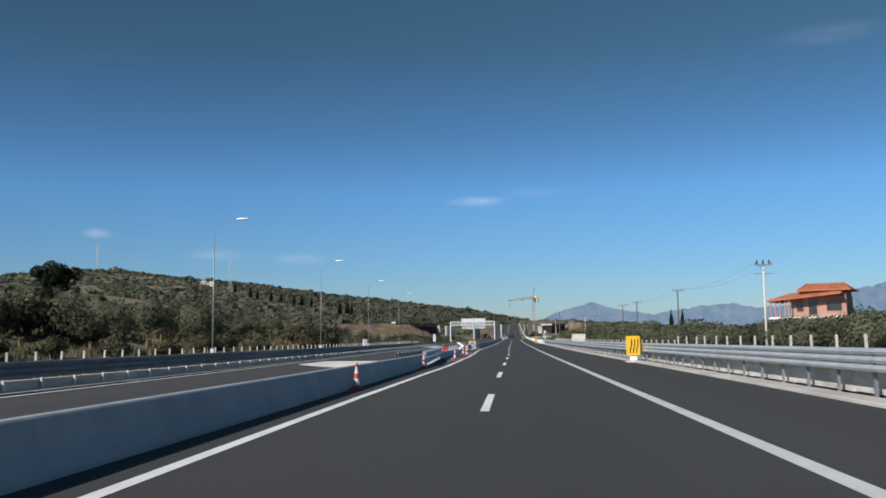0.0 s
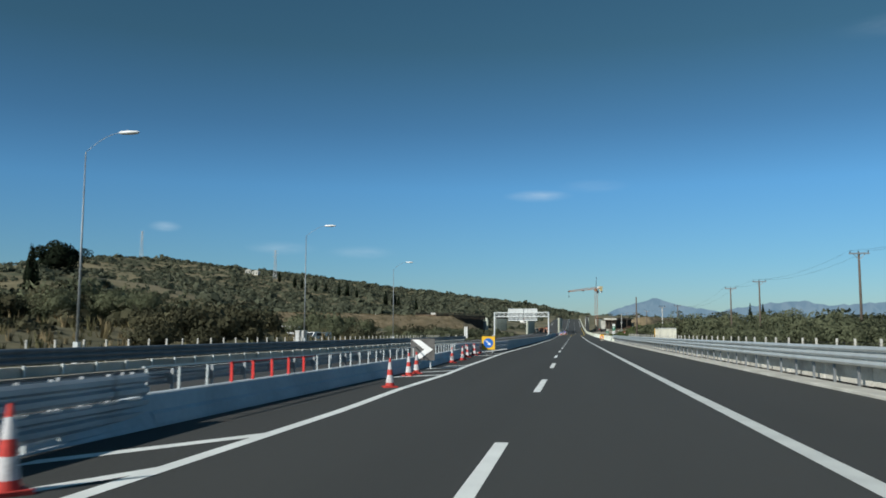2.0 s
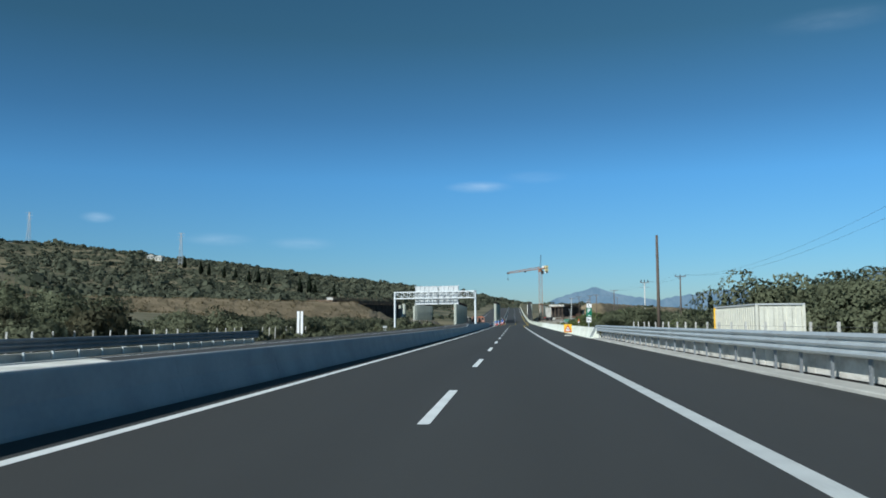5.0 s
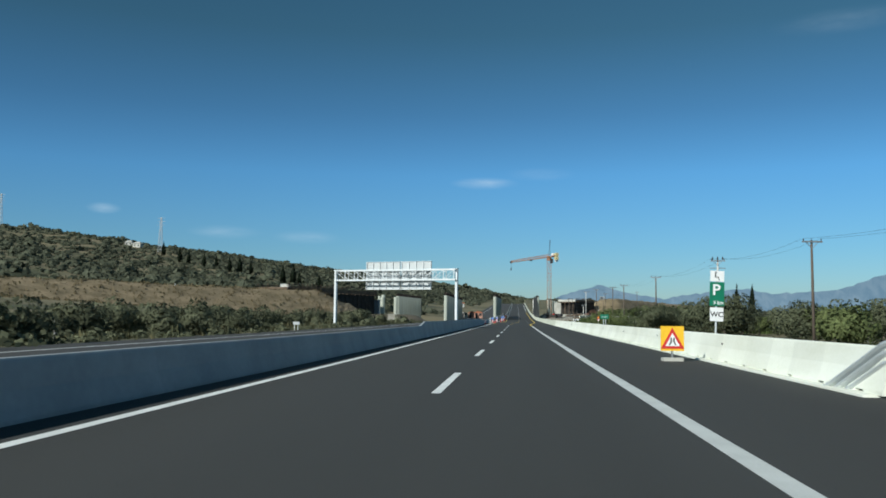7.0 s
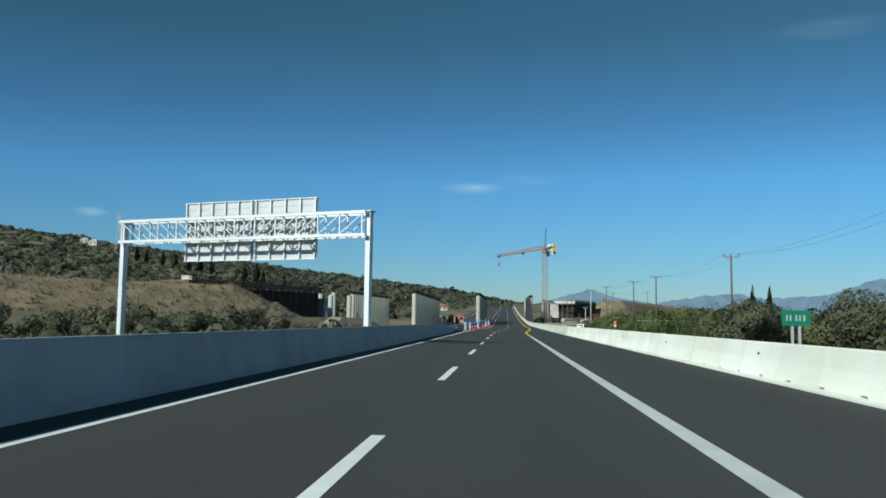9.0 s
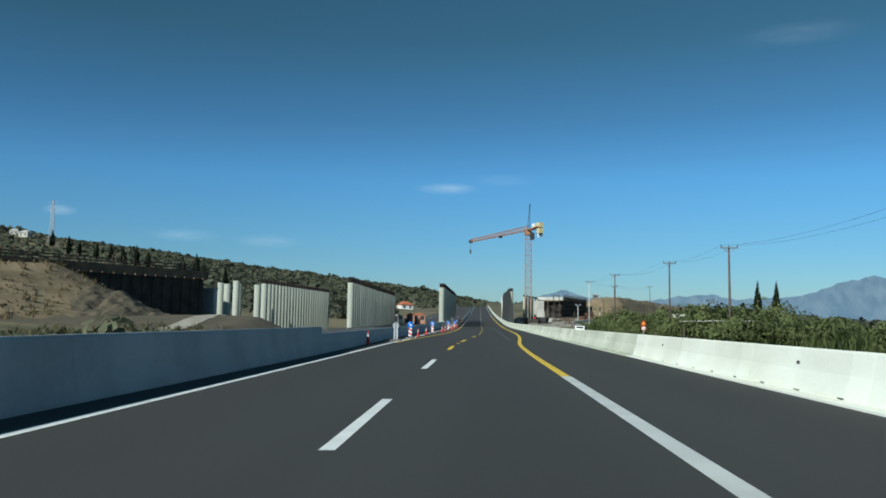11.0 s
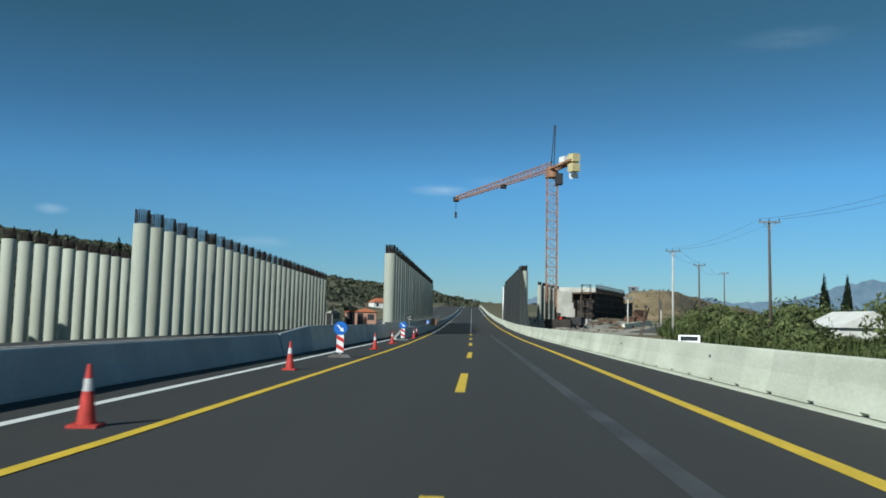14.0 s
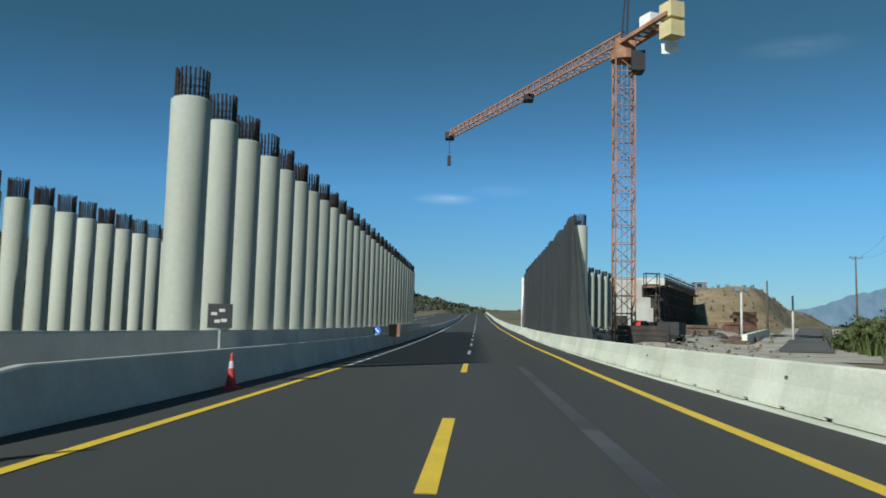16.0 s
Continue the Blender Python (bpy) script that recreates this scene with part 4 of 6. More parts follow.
part("hoist_winch", Shape().box(tail * 0.55 + Vector((0, 0, ZJ + 0.75)), (1.0, 1.3, 0.9), rt), M_WALL_WHITE, crane, "white winch housing")
part("cab", Shape().box(Vector((0.9, -0.5, H - 0.5)), (1.0, 1.4, 1.5)), M_DARK, crane)
for sg in (0.25, -0.25):
    part("apex_leg", Shape().bar(side * sg + Vector((0, 0, ZJ)), side * sg * 0.3 + Vector((0.3, -0.6, H + 7.3)), 0.12), M_DARK, crane)
part("flag", Shape().plate([(0, 0), (1.2, 0.1), (1.25, -0.65), (0.05, -0.75)], 0.02, Matrix.Translation(tail * 0.75 + Vector((0, 0, ZJ - 1.3)))), M_SIGN_W, crane, "small pale flag")

# ---- unfinished bridge ends ----
AX = Vector((0.5, 0.866, 0))
AR = Matrix.Rotation(math.atan2(AX.y, AX.x) - math.pi / 2, 4, "Z")


def bridge_end(c, length, h, label, width=11.0, open_side=1):
    """Unfinished deck end on shoring: dark underside of shade-coloured walls, edge posts and guard boards."""
    t = thing("bridge_deck_end", Matrix.Translation(c) @ AR, label, "bridge")
    part("deck_slab", Shape().box((0, 0, h - 0.65), (width, length, 1.2)), M_FORM, t, "rusty deck formwork")
    # closing walls in near-black: the shade under the deck as a colour
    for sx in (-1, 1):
        part("side_wall", Shape().box((sx * (width / 2 - 0.5), 0.1, (h - 1.3) / 2), (0.3, length * 0.96, h - 1.3)), M_PIT, t, "near-black formwork panels with shade in their colour")
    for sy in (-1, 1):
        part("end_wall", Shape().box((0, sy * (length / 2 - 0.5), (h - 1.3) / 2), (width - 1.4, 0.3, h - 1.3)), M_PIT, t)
    for sx in (-1, 1):
        for k in range(int(length / 1.6)):
            y = -length / 2 + 0.7 + 1.6 * k
            part("edge_post", Shape().box((sx * (width / 2 - 0.1), y, h + 0.45 + random.uniform(-0.1, 0.15)), (0.09, 0.12, 1.1)), M_FORM, t)
            part("shoring_prop", Shape().rod((sx * (width / 2 - 0.2), y, 0), (sx * (width / 2 - 0.2), y, h - 1.25), 0.08, n=6), M_PIT, t)
            part("joist", Shape().box((sx * (width / 2 + 0.22), y, h - 1.15), (0.5, 0.14, 0.2)), M_FORM, t)
        for zz in (0.25, 0.62):
            part("edge_rail", Shape().box((sx * (width / 2 - 0.1), 0, h + zz), (0.05, length, 0.16)), M_FORM, t)
    return t


bridge_end(Vector((-50.8, 405.5, 0.2)), 34, 8.3, "unfinished bridge deck on shade-dark formwork with rusty edge posts")
# pale rubble wall below the near end of the deck
t = thing("retaining_wall", Matrix.Translation((-40.2, 421.5, 0.2)) @ AR, "grey concrete wing wall in shade under a deck end", "wall")
part("panel", Shape().box((0, 0, 2.9), (7.0, 0.5, 5.8)), M_CONC_L, t)
part("coping", Shape().box((0, 0, 5.9), (7.2, 0.7, 0.25)), M_CONC_L, t)

# ---- dark open abutment, cap beam and block at the far bridge end ----
t = thing("bridge_abutment", Matrix.Translation((30.2, 556, 2.55)) @ Matrix.Rotation(math.atan2(-10.4, 25), 4, "Z"), "unfinished bridge deck end on shade-dark formwork with a pale front beam", "abutment")
# near-black panels carry the shade of this side in their colour
part("side_wall", Shape().box((-0.4, 0, 3.2), (0.5, 25.6, 6.4)), M_PIT, t, "near-black formwork panels with shade in their colour")
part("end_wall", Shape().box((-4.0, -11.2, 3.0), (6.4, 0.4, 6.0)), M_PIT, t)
part("deck_slab", Shape().box((-3.7, 0.4, 6.75), (7.4, 26, 0.7)), M_FORM, t, "timber deck formwork")
part("cap_beam", Shape().box((-3.7, -13.0, 6.55), (7.6, 0.8, 1.2)), M_CONC, t, "pale concrete end beam")
part("formwork_edge", Shape().box((-3.7, -13.44, 6.1), (7.7, 0.08, 0.3)), M_FORM, t)
for dx in (-6.4, -4.6, -2.8, -1.0):
    part("shoring_post", Shape().box((dx, -12.9, 2.95), (0.3, 0.3, 5.9)), M_FORM, t)
for k in range(15):
    y = -12.2 + 1.75 * k
    part("edge_post", Shape().box((-0.1, y, 7.4 + random.uniform(-0.15, 0.25)), (0.10, 0.14, 1.0)), M_FORM, t)
    part("joist", Shape().box((0.2, y, 6.2), (0.7, 0.16, 0.22)), M_FORM, t)
    part("shoring_prop", Shape().rod((0.05, y + 0.3, 0), (0.05, y + 0.3, 6.2), 0.07, n=6), M_PIT, t)
for zz in (7.25, 7.6):
    part("edge_rail", Shape().box((-0.02, 0.2, zz), (0.05, 25.6, 0.16)), M_FORM, t)
for k in range(4):
    part("waling", Shape().box((-0.1, 0, 1.2 + 1.35 * k), (0.14, 24.6, 0.16)), M_FORM, t)
t = thing("site_hut", pose(40.4, 585, 10.5), "small dark hut on the abutment top", "hut")
part("body", Shape().box((0, 0, 0.75), (2.0, 2.0, 1.5)), M_STEEL_DARK, t)
part("roof", Shape().box((0, 0, 1.56), (2.3, 2.3, 0.12)), M_ALU, t)
part("window", Shape().box((-0.3, -1.01, 0.95), (0.8, 0.04, 0.6)), M_GLASS, t)
gz_ = float(ground_z(17.6, 522))
t = thing("precast_panel", pose(16.75, 522, gz_, 0, 0, -3), "pale precast concrete panel with props above a dark base", "panel")
part("slab", Shape().box((0, 0, 6.1 - gz_), (2.6, 0.4, 3.6)), M_CONC, t)
# near-black block below the panel
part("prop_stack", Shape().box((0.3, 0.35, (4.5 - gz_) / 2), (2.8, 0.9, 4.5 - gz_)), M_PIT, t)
for dx in (-1.2, 1.2):
    part("raking_prop", Shape().bar((dx, 0.2, 6.2 - gz_), (dx, 2.4, 0.05), 0.12), M_FORM, t)
gz_ = float(ground_z(16.6, 515))
t = thing("concrete_block", pose(16.6, 515, gz_, 0, 0, 8), "pale rough concrete block with a broken upper edge", "block")
part("lower_block", Shape().box((0, 0, 1.25), (1.9, 1.4, 2.6)), M_CONC, t)
part("upper_block", Shape().box((0.25, 0.1, 3.0), (1.1, 1.0, 1.0)), M_CONC, t)
t = thing("site_tower", pose(23.0, 541, 3.2), "steel scaffold tower at the bridge works", "scaffold")
for i in (-1, 1):
    for j in (-1, 1):
        part("leg", Shape().rod((i * 0.8, j * 0.7, 0), (i * 0.8, j * 0.7, 6.9), 0.06, n=6), M_DARK, t)
for k in range(5):
    part("brace", Shape().bar((-0.8, -0.7, 1.35 * k + 0.1), (0.8, -0.7, 1.35 * k + 1.4), 0.06), M_DARK, t)
    part("deck", Shape().box((0, 0, 1.35 * k + 1.4), (1.8, 1.5, 0.07)), M_FORM, t)
t = thing("earth_heap", pose(0, 0, 0), "rough heap of dark earth and rubble by the far lanes", "heap", kind="stuff")
s = Shape()
n = 34
for j in range(n + 1):
    for i in range(n + 1):
        u, v = i / n * 2 - 1, j / n * 2 - 1
        x, y = -40.0 + 5.0 * u, 396 + 11 * v
        d = max(0, 1 - math.hypot(u, v))
        s.v.append((x, y, float(ground_z(x, y)) - 0.3 + 1.5 * d ** 0.8 + (0.55 * noise.noise((x * 0.45, y * 0.45, 2)) + 0.3 * noise.noise((x * 1.3, y * 1.3, 5))) * min(1, d * 4)))
s.f = [(j * (n + 1) + i, j * (n + 1) + i + 1, (j + 1) * (n + 1) + i + 1, (j + 1) * (n + 1) + i) for j in range(n) for i in range(n)]
part("rubble", s, M_HEAP, t)

s = Shape()
pts = []
for k in range(25):
    q = k / 24
    x, y = -27.5 - 5.5 * q ** 1.6, 374 + 36 * q
    for sx in (-1.0, -0.3, 0.4, 1.1):
        pts.append((x + sx * 1.1, y, float(ground_z(x + sx * 1.1, y)) + 0.06 + 0.03 * noise.noise((x + sx, y * 0.5, 7))))
s.add(pts, [(4 * j + i, 4 * j + i + 1, 4 * j + i + 5, 4 * j + i + 4) for j in range(24) for i in range(3)])
tagged(part("dirt_track", s, M_GRAVEL, smooth=True), "pale dirt track climbing the mound beside the far lanes", "track", kind="structure")

# site clutter
def crate_stack(x, y, n, label, mat, size=(2.4, 1.2, 0.35)):
    z = float(ground_z(x, y))
    t = thing("material_stack", pose(x, y, z, 0, 0, random.uniform(-25, 25)), label, "stack")
    for k in range(n):
        part("layer", Shape().box((random.uniform(-0.15, 0.15), random.uniform(-0.1, 0.1), size[2] * (k + 0.5)), (size[0] * random.uniform(0.85, 1.05), size[1], size[2] * 0.92)), mat, t)


for x, y, n, mat, size in ((29.2, 529.5, 4, M_RUST, (1.9, 1.8, 0.3)), (31.4, 532.5, 7, M_RUST, (2.4, 2.2, 0.36)), (26.0, 515.5, 2, M_RUST, (3.0, 1.2, 0.3)), (23.2, 510, 2, M_FORM, (2.8, 1.0, 0.25)), (24.2, 524, 3, M_FORM, (3.6, 1.4, 0.3)), (23.0, 519, 2, M_FORM, (2.6, 1.2, 0.3)), (14.4, 502, 3, M_DARK, (2.4, 1.4, 0.35)), (18.6, 513, 3, M_CONC, (2.2, 1.4, 0.35)), (21.0, 516, 2, M_FORM, (2.4, 1.4, 0.3)), (13.2, 497, 4, M_PIT, (3.4, 1.6, 0.35))):
    crate_stack(x, y, n, "stack of building material on the site ground", mat, size)


def skip_truck(x, y, rot, label, body, cab):
    z = float(ground_z(x, y))
    t = thing("site_truck", pose(x, y, z, 0, 0, rot), label, "truck")
    part("chassis", Shape().box((0, 0, 0.75), (1.7, 6.4, 0.3)), M_DARK, t)
    s = Shape()
    s.add([(-1.1, 1.9, 0.75), (1.1, 1.9, 0.75), (1.1, 3.3, 0.75), (-1.1, 3.3, 0.75), (-1.05, 1.9, 2.7), (1.05, 1.9, 2.7), (1.05, 2.85, 2.7), (-1.05, 2.85, 2.7), (-1.1, 3.3, 1.7), (1.1, 3.3, 1.7)], [(0, 1, 5, 4), (1, 2, 9, 6, 5), (3, 0, 4, 7, 8), (2, 3, 8, 9), (8, 7, 6, 9), (4, 5, 6, 7), (3, 2, 1, 0)])
    c = part("cab", s, cab, t)
    part("windscreen", Shape().add([(-0.9, 3.27, 1.78), (0.9, 3.27, 1.78), (0.86, 2.90, 2.58), (-0.86, 2.90, 2.58)], [(0, 1, 2, 3)]), M_GLASS, c)
    part("load_body", Shape().box((0, -0.9, 1.75), (2.3, 4.7, 1.6)), body, t)
    for sx in (-1, 1):
        for yy in (2.4, -1.2, -2.4):
            part("wheel", Shape().rod((sx * 0.75, yy, 0.48), (sx * 1.1, yy, 0.48), 0.48, n=16), M_TYRE, t)
    return t


lorry = skip_truck(-40.3, 175.2, -8, "white lorry with a pale load body parked among olive trees", M_CAR, M_CAR)
lorry.matrix_basis = lorry.matrix_basis @ Matrix.Diagonal((0.76, 0.76, 0.76, 1))
dumper = skip_truck(15.8, 504.0, 55, "small dark dumper with a red cab by the crane", M_DARK, M_SIGN_R)
dumper.matrix_basis = dumper.matrix_basis @ Matrix.Diagonal((0.6, 0.6, 0.6, 1))


def car(name, x, y, rot, label, z=None, pick=False):
    z = float(ground_z(x, y)) if z is None else z
    t = thing(name, pose(x, y, z, 0, 0, rot), label, "pickup" if pick else "van")
    hood, roof = (1.05, 1.65) if pick else (1.15, 2.0)
    prof = [(-2.3, 0.4), (2.25, 0.4), (2.3, 0.85), (1.25, hood), (0.55, roof), (-0.75, roof), (-0.85, hood), (-2.3, hood)] if pick else [(-2.3, 0.4), (2.25, 0.4), (2.3, 1.0), (1.5, hood), (0.9, roof), (-2.2, roof), (-2.3, hood)]
    part("body", Shape().plate([(a, b) for a, b in prof], 1.7, Matrix.Rotation(math.pi / 2, 4, "Z")), M_CAR, t)
    part("side_window", Shape().box((0.86, -0.05, roof - 0.32), (0.02, 1.1, 0.42)).box((-0.86, -0.05, roof - 0.32), (0.02, 1.1, 0.42)), M_GLASS, t)
    part("windscreen", Shape().add([(-0.75, 1.24 if pick else 1.49, hood + 0.03), (0.75, 1.24 if pick else 1.49, hood + 0.03), (0.7, 0.6 if pick else 0.95, roof - 0.06), (-0.7, 0.6 if pick else 0.95, roof - 0.06)], [(0, 1, 2, 3)]), M_GLASS, t)
    if pick:
        part("rear_window", Shape().box((0, -0.815, roof - 0.30), (1.36, 0.02, 0.40)), M_GLASS, t)
    for sx in (-1, 1):
        for yy in (1.4, -1.4):
            part("wheel", Shape().rod((sx * 0.68, yy, 0.34), (sx * 0.9, yy, 0.34), 0.34, n=16), M_TYRE, t)
    return t


car("pickup_truck", 19.4, 452.5, -23, "white pickup parked behind the shoulder barrier", pick=True)
car("pickup_truck", -75.5, 372.5, -33, "white pickup behind the crest of the approach bank", 6.55, True)
car("delivery_van", -35.0, 168.0, 150, "white van parked beyond the far guardrail")
car("delivery_van", -50, 199, 75, "white van parked among olive trees")
part_box = thing("site_cabinet", pose(-55.8, 391.1, float(ground_z(-55.8, 391.1))), "pale grey metal cabinet on the bank", "cabinet")
part("body", Shape().box((0, 0, 0.75), (2.0, 1.6, 1.5)), M_POLE_CONC, part_box)
part("roof", Shape().box((0, 0, 1.54), (2.2, 1.8, 0.08)), M_ALU, part_box)
# cream container with a yellow end
zc_ = float(ground_z(14.35, 185.5)) - 0.05
t = thing("site_container", pose(14.35, 185.5, zc_, 0, 0, -2), "cream steel site container with a yellow corner post", "container")
ch = 2.2 - zc_
shell = part("shell", Shape().box((0, 0, ch / 2 + 0.1), (2.3, 10, ch - 0.2)), M_CONTAINER, t)
for k in range(22):
    part("rib", Shape().box((-1.17, -4.78 + 0.455 * k, ch / 2 + 0.1), (0.05, 0.24, ch - 0.4)), M_CONTAINER, shell)
for k in range(5):
    part("rib", Shape().box((-0.9 + 0.45 * k, -5.02, ch / 2 + 0.1), (0.24, 0.05, ch - 0.4)), M_CONTAINER, shell)
part("roof", Shape().box((0, 0, ch + 0.02), (2.42, 10.2, 0.08)), M_ALU, t)
for dx in (-1.14, 1.14):
    part("corner_post", Shape().box((dx, -5.03, ch / 2 + 0.1), (0.14, 0.12, ch - 0.2)), M_CONTAINER, t)
part("corner_post", Shape().box((-1.18, 5.02, ch / 2 + 0.1), (0.16, 0.16, ch - 0.2)), M_SIGN_Y, t, "yellow painted corner post")
for dx in (-0.9, 0.9):
    part("skid", Shape().box((dx, 0, 0.05), (0.2, 9.8, 0.1)), M_DARK, t)

# ---- street lamps of the far lanes ----
lamp = thing("street_lamp", pose(-20.1, 57.1, float(road_z(57.1))), "tall slim galvanised street lamp with a long arm", "street lamp", "lamps along the far lanes")
part("base_plate", Shape().box((0, 0, 0.02), (0.4, 0.4, 0.04)).box((0, 0, 0.5), (0.22, 0.22, 0.9)), M_STEEL, lamp)
s = Shape()
s.rod((0, 0, 0), (0, 0, 9.0), 0.065, 0.022, 10)
part("pole", s, M_STEEL_DARK, lamp, smooth=True)
s = tube([Vector((1.55 * k / 8, 0, 8.98 + 0.77 * math.sin(k / 8 * math.pi / 2))) for k in range(9)], 0.012, 8)
part("arm", s, M_STEEL_DARK, lamp)
s = Shape()
n = 12
for k, (xx, rr) in enumerate(((1.5, 0.05), (1.62, 0.13), (1.95, 0.16), (2.3, 0.12), (2.4, 0.04))):
    s.v += [(xx, rr * math.cos(2 * math.pi * i / n), 9.76 + 0.55 * rr * math.sin(2 * math.pi * i / n)) for i in range(n)]
    if k:
        s.f += [((k - 1) * n + i, (k - 1) * n + (i + 1) % n, k * n + (i + 1) % n, k * n + i) for i in range(n)]
part("lamp_head", s, M_SIGN_W, lamp, smooth=True)
for x, y in ((-19.8, 87.7), (-20.15, 118.4), (-20.5, 152.4)):
    copy_thing(lamp, pose(x, y, float(road_z(y))))
for y in (119.2, 120.6):
    t = thing("control_box", pose(-20.9, y, float(road_z(y))), "grey electrical cabinet by a street lamp", "cabinet")
    part("body", Shape().box((0, 0, 0.75), (0.34, 0.5, 1.5)), M_POLE_CONC, t)
    part("lid", Shape().box((0, 0, 1.53), (0.40, 0.56, 0.06)), M_ALU, t)
    part("door", Shape().box((0.0, -0.26, 0.8), (0.26, 0.02, 1.2)), M_ALU, t)

# ---- fence posts ----
def fence(fx, y0, y1, pitch, h, label, group, wires=True):
    t = thing("post_fence", Matrix.Identity(4), label, "fence", group)
    me = Shape().box((0, 0, h / 2), (0.07, 0.07, h)).mesh("fence_post", M_POLE_CONC)
    y = y0
    pts = []
    while y < y1:
        x = fx(y)
        z = float(ground_z(x, y))
        p = part("fence_post", me, M_POLE_CONC, t)
        p.matrix_basis = pose(x, y, z - 0.1, random.uniform(-2, 2), random.uniform(-2, 2), random.uniform(0, 20))
        pts.append((x, y, z))
        y += pitch
    if wires:
        for hh in (h * 0.35, h * 0.6, h * 0.85):
            s = tube([Vector((a[0], a[1], a[2] + hh)) for a in pts], 0.006, 3)
            part("fence_wire", s, M_WIRE, t)


fence(lambda y: opp_edge(y) - 5.0, -30, 232, 1.9, 1.25, "row of pale concrete fence posts beyond the far guardrail", "fences")
fence(lambda y: float(np.interp(y, [-30, 60, 210], [12.3, 11.2, 10.2])), -30, 60, 2.4, 2.0, "row of pale concrete fence posts behind the shoulder", "fences")
fence(lambda y: float(np.interp(y, [-30, 60, 210], [12.3, 11.2, 10.2])), 60, 205, 2.4, 1.75, "row of lower pale fence posts behind the shoulder", "fences")

# ---- utility poles and wires ----
def utility_pole(x, y, top, pale=False, cross=True, rot=0, lamps=False):
    z = float(ground_z(x, y))
    h = top - z
    mat = M_POLE_CONC if pale else M_WOODPOLE
    t = thing("utility_pole", pose(x, y, z, 0, 0, rot), ("pale concrete" if pale else "dark wooden") + (" utility pole with a cross arm" if cross else " pole standing bare"), "pole", "utility poles")
    part("shaft", Shape().rod((0, 0, -0.3), (0, 0, h), 0.14, 0.09, 10), mat, t, smooth=True)
    if cross:
        part("cross_arm", Shape().box((0, -0.14, h - 0.12), (1.7, 0.12, 0.13)), M_STEEL_DARK, t)
        for dx in (-0.75, -0.05, 0.75):
            part("insulator", Shape().rod((dx, -0.14, h - 0.05), (dx, -0.14, h + 0.16), 0.05, 0.03, 8), M_DARK, t)
        part("arm_brace", Shape().bar((0.5, -0.1, h - 0.16), (0, -0.1, h - 0.7), 0.05).bar((-0.5, -0.1, h - 0.16), (0, -0.1, h - 0.7), 0.05), M_STEEL_DARK, t)
    if lamps:
        part("second_arm", Shape().box((0, 0.1, h - 1.0), (1.9, 0.08, 0.08)), M_STEEL_DARK, t)
        for dx in (-0.6, 0.0, 0.6):
            part("insulator", Shape().rod((dx, 0.0, h), (dx, 0.0, h + 0.4), 0.10, 0.06, 8), M_DARK, t)
    return (x, y, top)


line_tops = []
for x, y, top, pale, lm in ((25.5, 88, 8.9, True, True), (26.0, 134.7, 8.85, False, False), (24.7, 169.2, 8.4, False, False), (24.2, 186.5, 8.4, False, False), (25.7, 263.9, 8.2, False, False), (25.25, 295, 8.75, True, True), (24.3, 334.6, 8.7, False, False), (24.8, 381.1, 9.2, False, False), (25.5, 409.2, 9.8, False, False), (25.2, 450.6, 10.7, False, False), (24.3, 478.8, 10.9, True, False), (33.0, 500, 11.0, False, False), (51.5, 550, 13.4, False, False)):
    line_tops.append(utility_pole(x, y, top, pale, True, random.uniform(-6, 6), lm))
utility_pole(11.0, 197.1, 7.5, False, False)
utility_pole(36.3, 539.4, 9.3, False, False)
utility_pole(32.6, 521.5, 6.6, True, False)
utility_pole(26.5, 517.8, 6.6, True, False)
t = thing("floodlight_head", pose(26.5, 517.8, 6.6), "pair of small floodlights on top of a pale pole", "floodlight")
part("crossbar", Shape().box((0, 0, 0.05), (1.1, 0.08, 0.1)), M_STEEL_DARK, t)
for dx in (-0.5, 0.5):
    part("lamp", Shape().box((dx, -0.08, 0.26), (0.46, 0.24, 0.34)), M_STEEL_DARK, t)
# low grey wall between the works and the side road
gz_ = float(ground_z(25.2, 513))
t = thing("low_wall", Matrix.Identity(4), "low weathered concrete wall beside the side road", "wall")
for k in range(3):
    a_, c_ = Vector((24.3 + 2.4 * k, 510.8 + 5.1 * k)), Vector((26.64 + 2.4 * k, 515.8 + 5.1 * k))
    za, zc = float(ground_z(a_.x, a_.y)), float(ground_z(c_.x, c_.y))
    part("wall_section", Shape().add([(a_.x, a_.y, za - 0.4), (a_.x + 0.4, a_.y - 0.18, za - 0.4), (c_.x + 0.4, c_.y - 0.18, zc - 0.4), (c_.x, c_.y, zc - 0.4), (a_.x, a_.y, za + 0.95), (a_.x + 0.4, a_.y - 0.18, za + 0.95), (c_.x + 0.4, c_.y - 0.18, zc + 0.95), (c_.x, c_.y, zc + 0.95)], [(0, 1, 5, 4), (1, 2, 6, 5), (2, 3, 7, 6), (3, 0, 4, 7), (4, 5, 6, 7), (3, 2, 1, 0)]), M_CONC_OLD, t)
for a, b in zip(line_tops, line_tops[1:]):
    for dx in (-0.75, 0.75):
        pts = []
        for k in range(17):
            u = k / 16
            sag = 0.9 * (abs(b[1] - a[1]) / 45) * 4 * u * (1 - u)
            pts.append(Vector((a[0] + (b[0] - a[0]) * u + dx, a[1] + (b[1] - a[1]) * u, a[2] + 0.15 + (b[2] - a[2]) * u - sag)))
        s = tube(pts, 0.009, 4)
        tagged(part("power_line", s, M_WIRE), "thin sagging power line between utility poles", "wire", "power lines")
# leaning pair of poles and a short mast lamp at the works
t = thing("leaning_poles", pose(20.6, 478, float(ground_z(20.6, 478))), "two leaning timber poles with a lamp on top", "pole")
